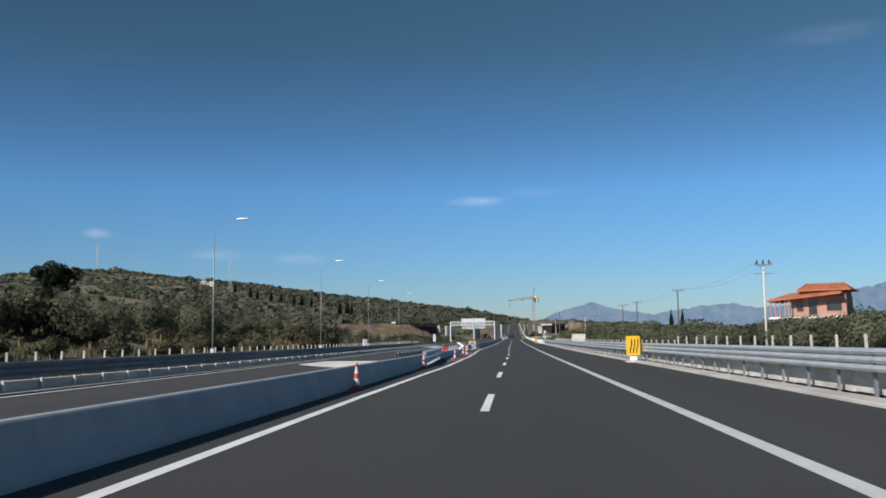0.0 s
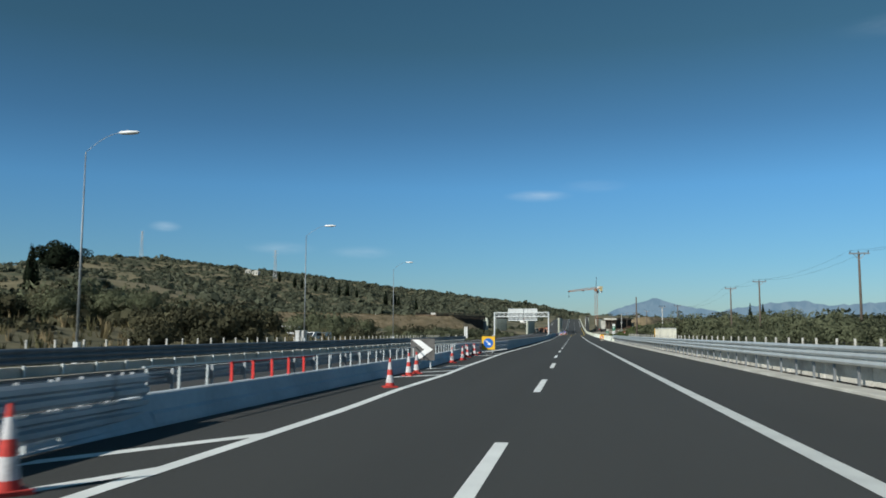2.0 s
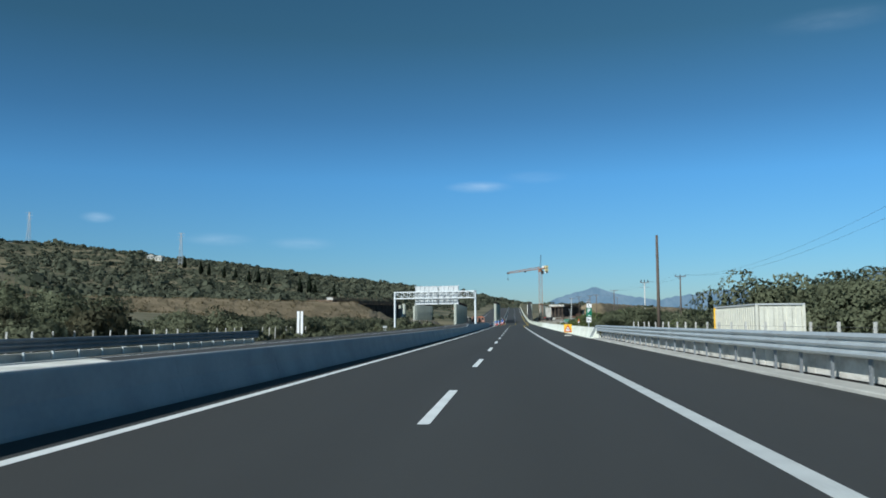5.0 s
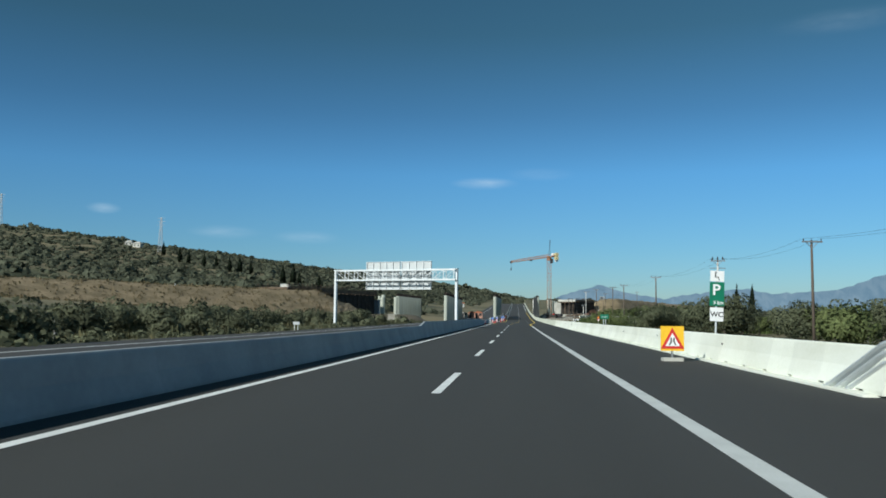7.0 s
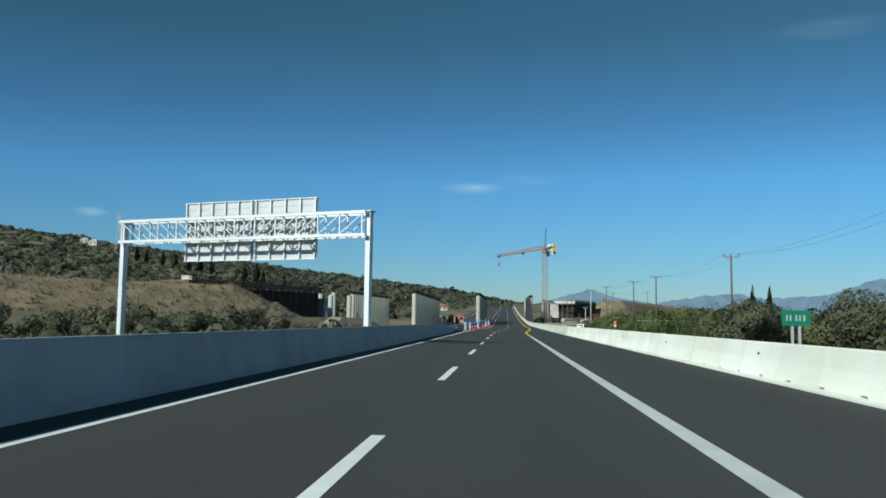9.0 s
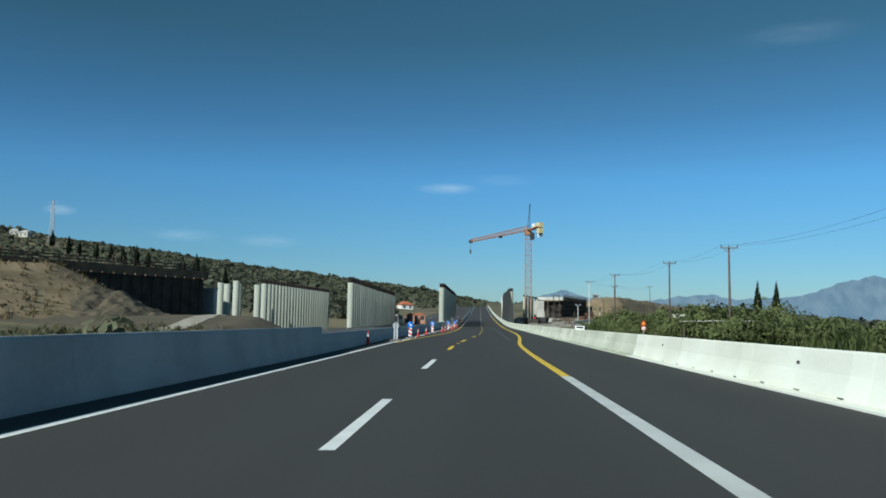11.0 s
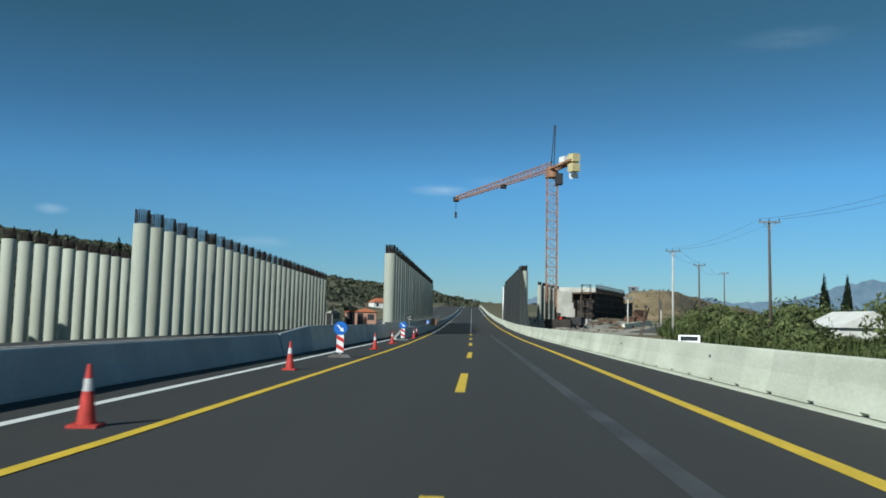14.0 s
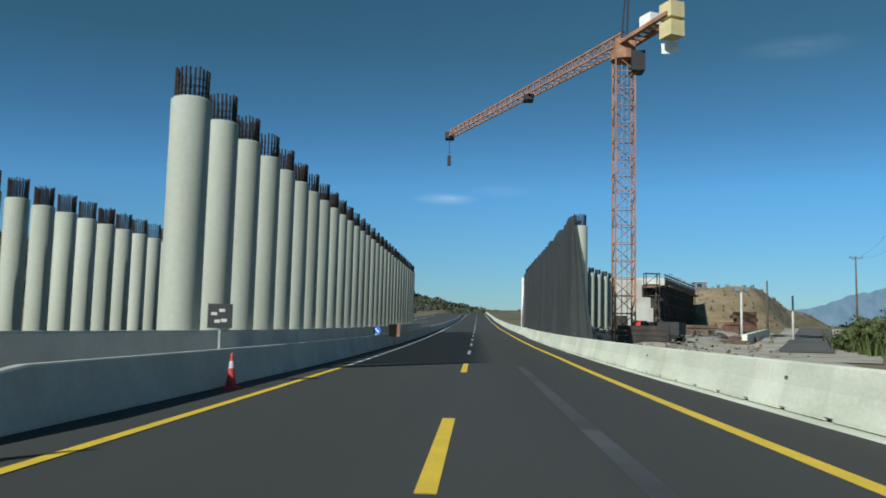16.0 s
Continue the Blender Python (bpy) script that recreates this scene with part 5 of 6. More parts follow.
part("timber", Shape().rod((0, 0, 0), (0.9, 0.4, 3.1), 0.08, n=8), M_WOODPOLE, t)
part("timber", Shape().rod((-0.2, 0, 0), (0.5, -0.1, 3.2), 0.07, n=8), M_WOODPOLE, t)
part("lamp", Shape().box((0.5, -0.1, 3.25), (0.3, 0.25, 0.2)), M_DARK, t)

# ---- far electricity pylons on the hill ----
def pylon(x, y, h):
    z = float(ground_z(x, y))
    t = thing("pylon", pose(x, y, z), "slender lattice electricity pylon on the hilltop", "pylon", "pylons")
    for i, j in ((-1, -1), (1, -1), (1, 1), (-1, 1)):
        part("leg", Shape().bar((i * 1.6, j * 1.6, 0), (i * 0.4, j * 0.4, h), 0.22), M_STEEL_DARK, t)
    s = Shape()
    for k in range(9):
        a, b = k / 9, (k + 1) / 9
        ra, rb = 1.6 - 1.2 * a, 1.6 - 1.2 * b
        for p, q in (((-1, -1), (1, -1)), ((1, -1), (1, 1)), ((1, 1), (-1, 1)), ((-1, 1), (-1, -1))):
            s.bar((p[0] * ra, p[1] * ra, h * a), (q[0] * rb, q[1] * rb, h * b), 0.12)
    part("bracing", s, M_STEEL_DARK, t)
    for zz in (0.78, 0.88, 0.97):
        part("arm", Shape().bar((-3.5, 0, h * zz), (3.5, 0, h * zz), 0.18), M_STEEL_DARK, t)


pylon(-304, 875, 30)
pylon(-470, 905, 30)

# ---- traffic signs ----
def upright(m, dx=0.0, dy=0.0, dz=0.0):
    return m @ Matrix.Translation((dx, dy, dz))


I4 = Matrix.Identity(4)
FLAT = pose(0, 0, 0, 90, 0, 0)


def ring_rect(w, h):
    return [(-w / 2, -h / 2), (w / 2, -h / 2), (w / 2, h / 2), (-w / 2, h / 2)]


def road_at(x, y, rot=0):
    return pose(x, y, float(road_z(y)), 0, 0, rot)


# yellow lane-shift board beside the guardrail
t = thing("lane_shift_sign", road_at(7.02, 50.5, 4), "yellow temporary lane-shift board with black arrows on a footed stand", "road sign")
board = part("board", Shape().plate(ring_rect(0.78, 1.10), 0.05, Matrix.Translation((0, 0, 0.95))), M_SIGN_Y, t)
for dx in (-0.12, 0.06, 0.24):
    s = Shape()
    pts = [(-0.06, -0.42), (-0.03, -0.15), (0.03, 0.05), (0.04, 0.38)]
    for (a, b), (c, e) in zip(pts, pts[1:]):
        s.plate([(dx + a - 0.03, b), (dx + a + 0.03, b), (dx + c + 0.03, e), (dx + c - 0.03, e)], 0.01, Matrix.Translation((0, -0.032, 0.95)))
    part("arrow", s, M_SIGN_K, board, "black bent arrow")
part("number_plate", Shape().plate(ring_rect(0.40, 0.24), 0.03, Matrix.Translation((0, -0.02, 0.23))), M_SIGN_W, t)
part("side_panel", Shape().plate(ring_rect(0.25, 0.98), 0.05, Matrix.Translation((0.47, 0.2, 0.95)) @ pose(0, 0, 0, 0, 0, 70)), M_SIGN_Y, t)
part("foot", Shape().box((0, 0.05, 0.05), (0.8, 0.5, 0.10)), M_CONC, t)

# yellow warning board with a narrowing-road triangle
t = thing("warning_sign", road_at(6.05, 219.6, 3) @ Matrix.Diagonal((0.9, 0.9, 0.92, 1)), "yellow warning board with a red narrowing-road triangle on a foot", "road sign")
board = part("board", Shape().plate(ring_rect(0.84, 0.88), 0.04, Matrix.Translation((0, 0, 0.80))), M_SIGN_Y, t)
tri_o = [(-0.42, -0.36), (0.42, -0.36), (0.0, 0.38)]
tri_i = [(-0.26, -0.27), (0.26, -0.27), (0.0, 0.19)]
part("triangle", Shape().plate(tri_o, 0.012, Matrix.Translation((0, -0.027, 0.80))), M_SIGN_R, board, "red triangle border")
part("triangle_field", Shape().plate(tri_i, 0.010, Matrix.Translation((0, -0.039, 0.80))), M_SIGN_W, board)
for sg in (-1, 1):
    s = Shape()
    s.plate([(sg * 0.12 - 0.025, -0.24), (sg * 0.12 + 0.025, -0.24), (sg * 0.05 + 0.025, -0.12), (sg * 0.05 - 0.025, -0.12)], 0.008, Matrix.Translation((0, -0.048, 0.80)))
    s.plate([(sg * 0.05 - 0.025, -0.12), (sg * 0.05 + 0.025, -0.12), (sg * 0.05 + 0.025, 0.03), (sg * 0.05 - 0.025, 0.03)], 0.008, Matrix.Translation((0, -0.048, 0.80)))
    part("road_mark", s, M_SIGN_K, board)
part("stand", Shape().box((0, 0.04, 0.25), (0.06, 0.05, 0.5)), M_STEEL_DARK, t)
part("foot", Shape().box((0, 0.04, 0.06), (0.72, 0.42, 0.12)), M_CONC, t)

# parking sign with its three panels
t = thing("parking_sign", pose(8.45, 224.0, float(road_z(224)), 0, 2, 4), "post with wheelchair, green parking and toilet panels behind the barrier", "road sign")
part("post", Shape().rod((0.0, 0.06, -0.3), (0.0, 0.06, 3.25), 0.04, n=10), M_STEEL, t)
p = part("access_panel", Shape().plate(ring_rect(0.52, 0.40), 0.02, Matrix.Translation((0, 0, 3.02))), M_SIGN_W, t, "white wheelchair symbol panel")
s = Shape()
s.plate(disc(0.035, 12), 0.01, Matrix.Translation((-0.06, -0.016, 3.15)))
s.plate([(-0.09, -0.02), (-0.05, -0.02), (-0.05, 0.09), (-0.09, 0.09)], 0.01, Matrix.Translation((0, -0.016, 3.02)))
s.plate([(-0.09, -0.05), (0.05, -0.05), (0.05, -0.02), (-0.09, -0.02)], 0.01, Matrix.Translation((0, -0.016, 3.02)))
s.plate([(0.02, -0.05), (0.05, -0.05), (0.09, -0.15), (0.06, -0.15)], 0.01, Matrix.Translation((0, -0.016, 3.02)))
part("symbol", s, M_SIGN_K, p)
p = part("parking_panel", Shape().plate(ring_rect(0.55, 0.90), 0.02, Matrix.Translation((0, 0, 2.34))), M_SIGN_G, t, "green parking panel with white lettering")
text_part("letter", "P", 0.58, M_SIGN_W, p, Matrix.Translation((-0.03, -0.016, 2.48)) @ FLAT, 0.01)
text_part("lettering", "3 km", 0.19, M_SIGN_W, p, Matrix.Translation((0.05, -0.016, 2.01)) @ FLAT, 0.003)
p = part("toilet_panel", Shape().plate(ring_rect(0.50, 0.52), 0.02, Matrix.Translation((0, 0, 1.57))), M_SIGN_W, t, "white toilet panel with black lettering")
text_part("lettering", "WC", 0.27, M_SIGN_K, p, Matrix.Translation((0, -0.016, 1.56)) @ FLAT, 0.004)

# small green distance plate further on
t = thing("distance_sign", pose(9.1, 270.5, 0.0, 0, 0, 3), "small green distance plate on two legs", "road sign")
part("plate", Shape().plate(ring_rect(0.78, 0.42), 0.03, Matrix.Translation((0, 0, 1.62))), M_SIGN_G, t)
# white marks greyed: the dim light on the plate is in their colour
for k, (dx, wdt) in enumerate(((-0.26, 0.05), (-0.16, 0.05), (0.0, 0.06), (0.1, 0.05), (0.22, 0.06))):
    part("bar_mark", Shape().plate(ring_rect(wdt * 0.7, 0.17), 0.01, Matrix.Translation((dx, -0.02, 1.62))), M_STEEL, t)
part("leg", Shape().box((-0.1, 0.04, 0.62), (0.06, 0.06, 2.0)), M_STEEL, t)
part("leg", Shape().box((0.1, 0.04, 0.62), (0.06, 0.06, 2.0)), M_STEEL, t)

# warning triangle with a speed disc beyond the barrier
t = thing("warning_sign", pose(21.5, 405.8, 0.0), "red warning triangle above a round speed disc on a post", "road sign")
part("post", Shape().rod((0, 0.05, float(ground_z(21.5, 405.8)) - 0.2), (0, 0.05, 2.2), 0.035, n=8), M_STEEL, t)
part("triangle", Shape().plate([(-0.4, -0.3), (0.4, -0.3), (0, 0.38)], 0.02, Matrix.Translation((0, 0, 1.95))), M_SIGN_R, t)
part("triangle_field", Shape().plate([(-0.2, -0.19), (0.2, -0.19), (0, 0.17)], 0.02, Matrix.Translation((0, -0.012, 1.95))), M_SIGN_Y, t)
part("disc", Shape().plate(disc(0.33), 0.02, Matrix.Translation((0, 0, 1.25))), M_SIGN_R, t)
part("disc_field", Shape().plate(disc(0.24), 0.02, Matrix.Translation((0, -0.012, 1.25))), M_SIGN_W, t)

# chevron board
t = thing("chevron_board", road_at(-5.22, 88.0, 2), "dark board with one broad white chevron at a barrier end", "road sign")
part("board", Shape().plate(ring_rect(0.95, 0.85), 0.04, Matrix.Translation((0, 0, 0.74))), M_RUBBER, t)
part("chevron", Shape().plate([(-0.42, 0.38), (-0.12, 0.38), (0.40, 0.0), (-0.12, -0.38), (-0.42, -0.38), (0.06, 0.0)], 0.015, Matrix.Translation((0, -0.03, 0.74))), M_SIGN_W, t)
for dx in (-0.3, 0.3):
    part("leg", Shape().box((dx, 0.05, 0.2), (0.05, 0.05, 0.42)), M_STEEL, t)


def arrow_plate(t, z, r, y):
    s = Shape()
    m = Matrix.Translation((0, y, z)) @ pose(0, 0, 0, 0, 45, 0)
    s.plate([(-0.68 * r, -0.10 * r), (0.15 * r, -0.10 * r), (0.15 * r, -0.34 * r), (0.70 * r, 0.0), (0.15 * r, 0.34 * r), (0.15 * r, 0.10 * r), (-0.68 * r, 0.10 * r)], 0.008, m)
    return part("arrow", s, M_SIGN_W, t, "white slanting arrow")


# blue keep-right disc on a yellow square
t = thing("lane_arrow_sign", road_at(-5.36, 114.9, 3) @ Matrix.Diagonal((0.95, 0.95, 0.95, 1)), "yellow square board with a blue arrow disc at the hatching", "road sign")
part("board", Shape().plate(ring_rect(0.98, 0.98), 0.04, Matrix.Translation((0, 0, 0.75))), M_SIGN_Y, t)
p = part("disc", Shape().plate(disc(0.36), 0.012, Matrix.Translation((0, -0.03, 0.75))), M_SIGN_B, t)
arrow_plate(p, 0.75, 0.36, -0.042)
for dx in (-0.3, 0.3):
    part("leg", Shape().box((dx, 0.05, 0.14), (0.06, 0.06, 0.3)), M_STEEL, t)


def delineator(x, y, rot, back=False):
    t = thing("delineator_sign", road_at(x, y, rot), ("grey back of a sign disc and panel on a sloped foot" if back else "blue arrow disc above a red and white striped panel"), "road sign", "delineators along the yellow line")
    part("post", Shape().box((0, 0.05, 0.55), (0.06, 0.05, 1.1)), M_STEEL, t)
    s = Shape()
    s.add([(-0.42, -0.22, 0), (0.42, -0.22, 0), (0.42, 0.22, 0), (-0.42, 0.22, 0), (-0.30, -0.15, 0.11), (0.30, -0.15, 0.11), (0.30, 0.15, 0.11), (-0.30, 0.15, 0.11)], [(3, 2, 1, 0), (4, 5, 6, 7), (0, 1, 5, 4), (1, 2, 6, 5), (2, 3, 7, 6), (3, 0, 4, 7)])
    part("foot", s, M_RUBBER, t)
    if not back:
        p = part("panel", Shape().plate(ring_rect(0.25, 0.62), 0.03, Matrix.Translation((0, 0.0, 0.48))), M_SIGN_W, t)
        for k in range(2):
            z0 = 0.20 + 0.31 * k
            part("stripe", Shape().plate([(-0.125, z0 + 0.14), (0.125, z0), (0.125, z0 + 0.14), (-0.125, z0 + 0.28)], 0.008, Matrix.Translation((0, -0.02, 0))), M_SIGN_R, p)
        q = part("disc", Shape().plate(disc(0.24), 0.02, Matrix.Translation((0, -0.01, 1.02))), M_SIGN_B, t)
        arrow_plate(q, 1.02, 0.24, -0.024)
    else:
        part("disc", Shape().plate(disc(0.22), 0.02, Matrix.Translation((0, 0.0, 1.0))), M_STEEL_DARK, t)
        for dx in (-0.1, 0.1):
            part("channel", Shape().box((dx, -0.02, 0.58), (0.07, 0.04, 1.0)), M_ALU, t)


delineator(-4.3, 354.7, 0, True)
for x, y in ((-4.1, 363.4), (-3.8, 387.4), (-3.12, 413.0), (-3.1, 439.6), (-4.02, 488.0)):
    delineator(x, y, random.uniform(-6, 6))
# dark board above the front barrier, orange board further on
t = thing("guide_board", pose(-4.05, 458.0, float(road_z(458)), 0, 0, 3), "green square board, near-black with its shade, pale marks, thin post", "road sign")
# near-black instead of green: the board's shade is put into the colour
part("board", Shape().plate(ring_rect(0.56, 0.56), 0.05, Matrix.Translation((0, 0, 1.52))), M_DARK, t)
for dx, dz in ((-0.13, 0.05), (0.05, 0.13), (0.1, -0.1), (-0.05, -0.12)):
    part("bar_mark", Shape().plate(ring_rect(0.13, 0.07), 0.01, Matrix.Translation((dx, -0.03, 1.52 + dz))), M_POLE_CONC, t)
part("post", Shape().box((0, 0.04, 0.65), (0.05, 0.05, 1.3)), M_STEEL_DARK, t)
t = thing("guide_board", road_at(-3.4, 492, 3), "orange square board beside the narrowed lane", "road sign")
part("board", Shape().plate(ring_rect(0.7, 0.8), 0.05, Matrix.Translation((0, 0, 1.0))), M_CRANE, t)
part("post", Shape().box((0, 0.04, 0.35), (0.06, 0.06, 0.7)), M_STEEL_DARK, t)
# tall white panels beyond the far lanes
t = thing("panel_sign", pose(-20.2, 217.7, float(ground_z(-20.2, 217.7))), "two tall white sign panels seen edge on", "road sign")
for dx in (-0.18, 0.18):
    part("panel", Shape().box((dx, 0, 1.5), (0.24, 0.06, 2.3)), M_SIGN_W, t)
for dx in (-0.18, 0.18):
    part("leg", Shape().box((dx, 0.05, 0.2), (0.06, 0.06, 0.6)), M_STEEL, t)

t = thing("panel_sign", pose(-19.6, 268.0, float(road_z(268))), "small pale sign seen from behind on two legs", "road sign")
part("panel", Shape().box((0, 0, 0.62), (0.62, 0.04, 0.26)), M_ALU, t)
for dx in (-0.16, 0.16):
    part("leg", Shape().box((dx, -0.04, 0.32), (0.06, 0.05, 0.7)), M_STEEL, t)

# ---- traffic cones ----
cone = thing("traffic_cone", road_at(-4.0, 25.1), "red and white banded traffic cone on the road edge", "traffic cone", "traffic cones")
s = Shape()
s.box((0, 0, 0.02), (0.34, 0.34, 0.04))
part("foot", s, M_CONE, cone)


def cone_band(z0, z1):
    r = lambda z: 0.120 - 0.095 * (z / 0.72)
    return Shape().rod((0, 0, z0), (0, 0, z1), r(z0), r(z1), 16)


def dress_cone(c, bands):
    for name, z0, z1, mat in bands:
        part(name, cone_band(z0, z1), mat, c)


dress_cone(cone, (("body", 0.04, 0.12, M_CONE), ("white_band", 0.12, 0.31, M_CONE_W), ("body", 0.31, 0.45, M_CONE), ("white_band", 0.45, 0.63, M_CONE_W), ("tip", 0.63, 0.74, M_CONE)))
cone.matrix_basis = road_at(-4.15, 25.1)
for x, y in ((-4.15, 42.5), (-4.0, 62.1), (-3.95, 76.4), (-4.6, 82.1), (-4.68, 83.85), (-5.03, 94.7), (-5.1, 99.0), (-5.45, 103.8), (-5.92, 106.8), (-5.55, 108.2), (-5.9, 110.4), (-5.85, 114.1)):
    copy_thing(cone, road_at(x, y, random.uniform(0, 90)))
red_cone = thing("traffic_cone", road_at(-5.0, 346.6), "red traffic cone with one white band beside the lane", "traffic cone", "traffic cones")
part("foot", Shape().box((0, 0, 0.02), (0.34, 0.34, 0.04)), M_CONE, red_cone)
dress_cone(red_cone, (("body", 0.04, 0.42, M_CONE), ("white_band", 0.42, 0.57, M_CONE_W), ("tip", 0.57, 0.74, M_CONE)))
for x, y in ((-3.95, 369.5), (-3.93, 379.8), (-3.06, 393.6), (-3.2, 405.3), (-2.88, 421.6), (-3.0, 431.2), (-2.85, 446.8), (-3.28, 456.5)):
    copy_thing(red_cone, road_at(x, y, random.uniform(0, 90)))

# ---- houses ----
def hip_roof(w, d, h, over, z, ridge):
    a, b = w / 2 + over, d / 2 + over
    r = ridge / 2
    return Shape().add([(-a, -b, z), (a, -b, z), (a, b, z), (-a, b, z), (-r, 0, z + h), (r, 0, z + h), (-a, -b, z - 0.12), (a, -b, z - 0.12), (a, b, z - 0.12), (-a, b, z - 0.12)], [(0, 1, 5, 4), (1, 2, 5), (2, 3, 4, 5), (3, 0, 4), (0, 6, 7, 1), (1, 7, 8, 2), (2, 8, 9, 3), (3, 9, 6, 0), (6, 9, 8, 7)])


t = thing("house", pose(34.6, 102.7, 3.8, 0, 0, -29), "raised house with terracotta roofs and a columned porch", "house")
part("floor_slab", Shape().box((-0.1, 2.2, -0.12), (8.0, 6.4, 0.24)), M_WALL_WHITE, t, "pale porch floor edge")
part("plinth", Shape().box((0.6, 3.4, -2.4), (6.6, 5.4, 4.5)), M_WALL_PINK, t)
part("wall", Shape().box((1.1, 3.4, 1.2), (6.0, 5.2, 2.4)), M_WALL_PINK, t, "brownish rendered wall")
part("upper_wall", Shape().box((1.6, 3.4, 2.7), (4.9, 4.4, 0.9)), M_WALL_PINK, t)


def pitched(x0, x1, y0, y1, z0, z1, x2, x3, zl=0.0, thick=0.14):
    """Sloping roof from eaves up to a ridge, with hipped ends and a soffit; zl lowers the left end."""
    ym = (y0 + y1) / 2
    v = [(x0, y0, z0 - zl), (x1, y0, z0), (x3, ym, z1), (x2, ym, z1 - zl * 0.6), (x0, y1, z0 - zl), (x1, y1, z0)]
    v += [(a, b, c - thick) for a, b, c in v]
    return Shape().add(v, [(0, 1, 2, 3), (1, 5, 2), (5, 4, 3, 2), (4, 0, 3), (0, 6, 7, 1), (1, 7, 11, 5), (5, 11, 10, 4), (4, 10, 6, 0), (6, 10, 11, 7)])


low_roof = part("lower_roof", pitched(-4.3, 3.9, -1.0, 6.4, 2.7, 3.35, -2.4, 3.0, 0.75), M_ROOF, t, "terracotta porch roof")
top_roof = part("roof", pitched(-1.2, 4.7, 0.4, 6.6, 3.15, 4.05, -0.6, 3.6), M_ROOF, t, "terracotta hip roof")
for k in range(11):
    x = -1.0 + 0.55 * k
    part("tile_rib", Shape().bar((x, 0.42, 3.19), (min(3.5, max(-0.5, x)), 3.45, 4.06), 0.05), M_ROOF, top_roof)
for dx in (-3.9, -3.4, -2.9, -2.3, -1.9):
    part("porch_post", Shape().box((dx, -0.6, 1.15), (0.14, 0.14, 2.3)), M_WALL_PINK, t)
for dx, w, h in ((-0.9, 0.7, 1.1), (0.5, 0.9, 2.0), (2.8, 1.6, 1.1)):
    w_ = part("window", Shape().box((dx, 0.77, 1.15), (w, 0.08, h)), M_GLASS, t)
    part("frame", Shape().box((dx, 0.74, 1.15 + h / 2), (w + 0.16, 0.1, 0.1)).box((dx, 0.74, 1.15 - h / 2), (w + 0.16, 0.1, 0.1)), M_WALL_PINK, w_)

t = thing("shed", pose(43, 476, float(ground_z(43, 476)) - 0.7, 0, 0, 12), "low building with a white gable roof among bushes", "shed")
part("wall", Shape().box((0, 0, 1.6), (7.5, 6, 3.2)), M_WALL_WHITE, t)
part("roof", Shape().add([(-4.1, -3.4, 3.1), (4.1, -3.4, 3.1), (4.1, 3.4, 3.1), (-4.1, 3.4, 3.1), (0, -3.4, 4.9), (0, 3.4, 4.9)], [(0, 1, 4), (3, 5, 2), (1, 2, 5, 4), (3, 0, 4, 5), (3, 2, 1, 0)]), M_WALL_WHITE, t)
t = thing("shelter", pose(26.4, 391, float(ground_z(26, 391)), 0, 0, 0), "dark open shelter with a thin flat roof and white gate panel", "shelter")
zs_ = 2.15 - float(ground_z(26, 391))
part("roof", Shape().box((-0.1, 0, zs_), (4.2, 15, 0.12)), M_CONC, t)
for dx in (-1.9, 1.7):
    for dy in (-6.8, 0, 6.8):
        part("post", Shape().box((dx, dy, zs_ / 2), (0.16, 0.16, zs_)), M_WOODPOLE, t)
part("back_wall", Shape().box((1.7, 0, zs_ / 2), (0.12, 14, zs_)), M_WALL_PINK, t)
part("gate_panel", Shape().box((-0.6, -7.2, 0.75), (1.2, 0.05, 1.5)), M_WALL_WHITE, t)

# site cabins at the end of the column rows
for x, y, w, d, h, wall, top in ((-13.7, 503, 3.0, 5.0, 2.2, M_WALL_PINK, M_ROOF), (-16.4, 511, 3.0, 4.0, 2.1, M_WALL_PINK, M_ROOF), (-19.2, 508, 2.2, 4.0, 1.9, M_CONTAINER, M_CONC)):
    t = thing("site_cabin", pose(x, y, float(ground_z(x, y)) - 0.05, 0, 0, 6), "low pale cabin with a shallow roof among the columns", "cabin", "site cabins")
    part("wall", Shape().box((0, 0, h / 2), (w, d, h)), wall, t)
    part("roof", Shape().add([(-w / 2 - 0.2, -d / 2 - 0.2, h), (w / 2 + 0.2, -d / 2 - 0.2, h), (w / 2 + 0.2, d / 2 + 0.2, h), (-w / 2 - 0.2, d / 2 + 0.2, h), (0, -d / 2 - 0.2, h + 0.55), (0, d / 2 + 0.2, h + 0.55)], [(0, 1, 4), (3, 5, 2), (1, 2, 5, 4), (3, 0, 4, 5), (3, 2, 1, 0)]), top, t)
    part("door", Shape().box((-w / 4, -d / 2 - 0.015, 1.0), (0.8, 0.03, 2.0)), M_DARK, t)
    part("window", Shape().box((w / 4, -d / 2 - 0.015, 1.5), (0.9, 0.03, 0.8)), M_GLASS, t)

# houses far away: on the hill and by the road ahead
for x, y, w, d, h, r, mat in ((-328, 884, 7, 6, 3.6, M_CONC, M_CONC), (-338, 888, 6, 6, 3.2, M_CONC, M_CONC), (-38, 735, 6.6, 6, 2.6, M_WALL_WHITE, M_ROOF)):
    t = thing("house", pose(x, y, float(ground_z(x, y)) - 0.3, 0, 0, random.uniform(-30, 30)), "small distant house with pale walls and a hip roof", "house", "distant houses")
    part("wall", Shape().box((0, 0, h / 2), (w, d, h)), r, t)
    part("roof", hip_roof(w, d, 1.8, 0.4, h, w * 0.4), mat, t)
    for dx in (-0.25, 0.25):
        part("window", Shape().box((dx * w, -d / 2 - 0.02, h * 0.55), (1.0, 0.06, 1.3)), M_GLASS, t)

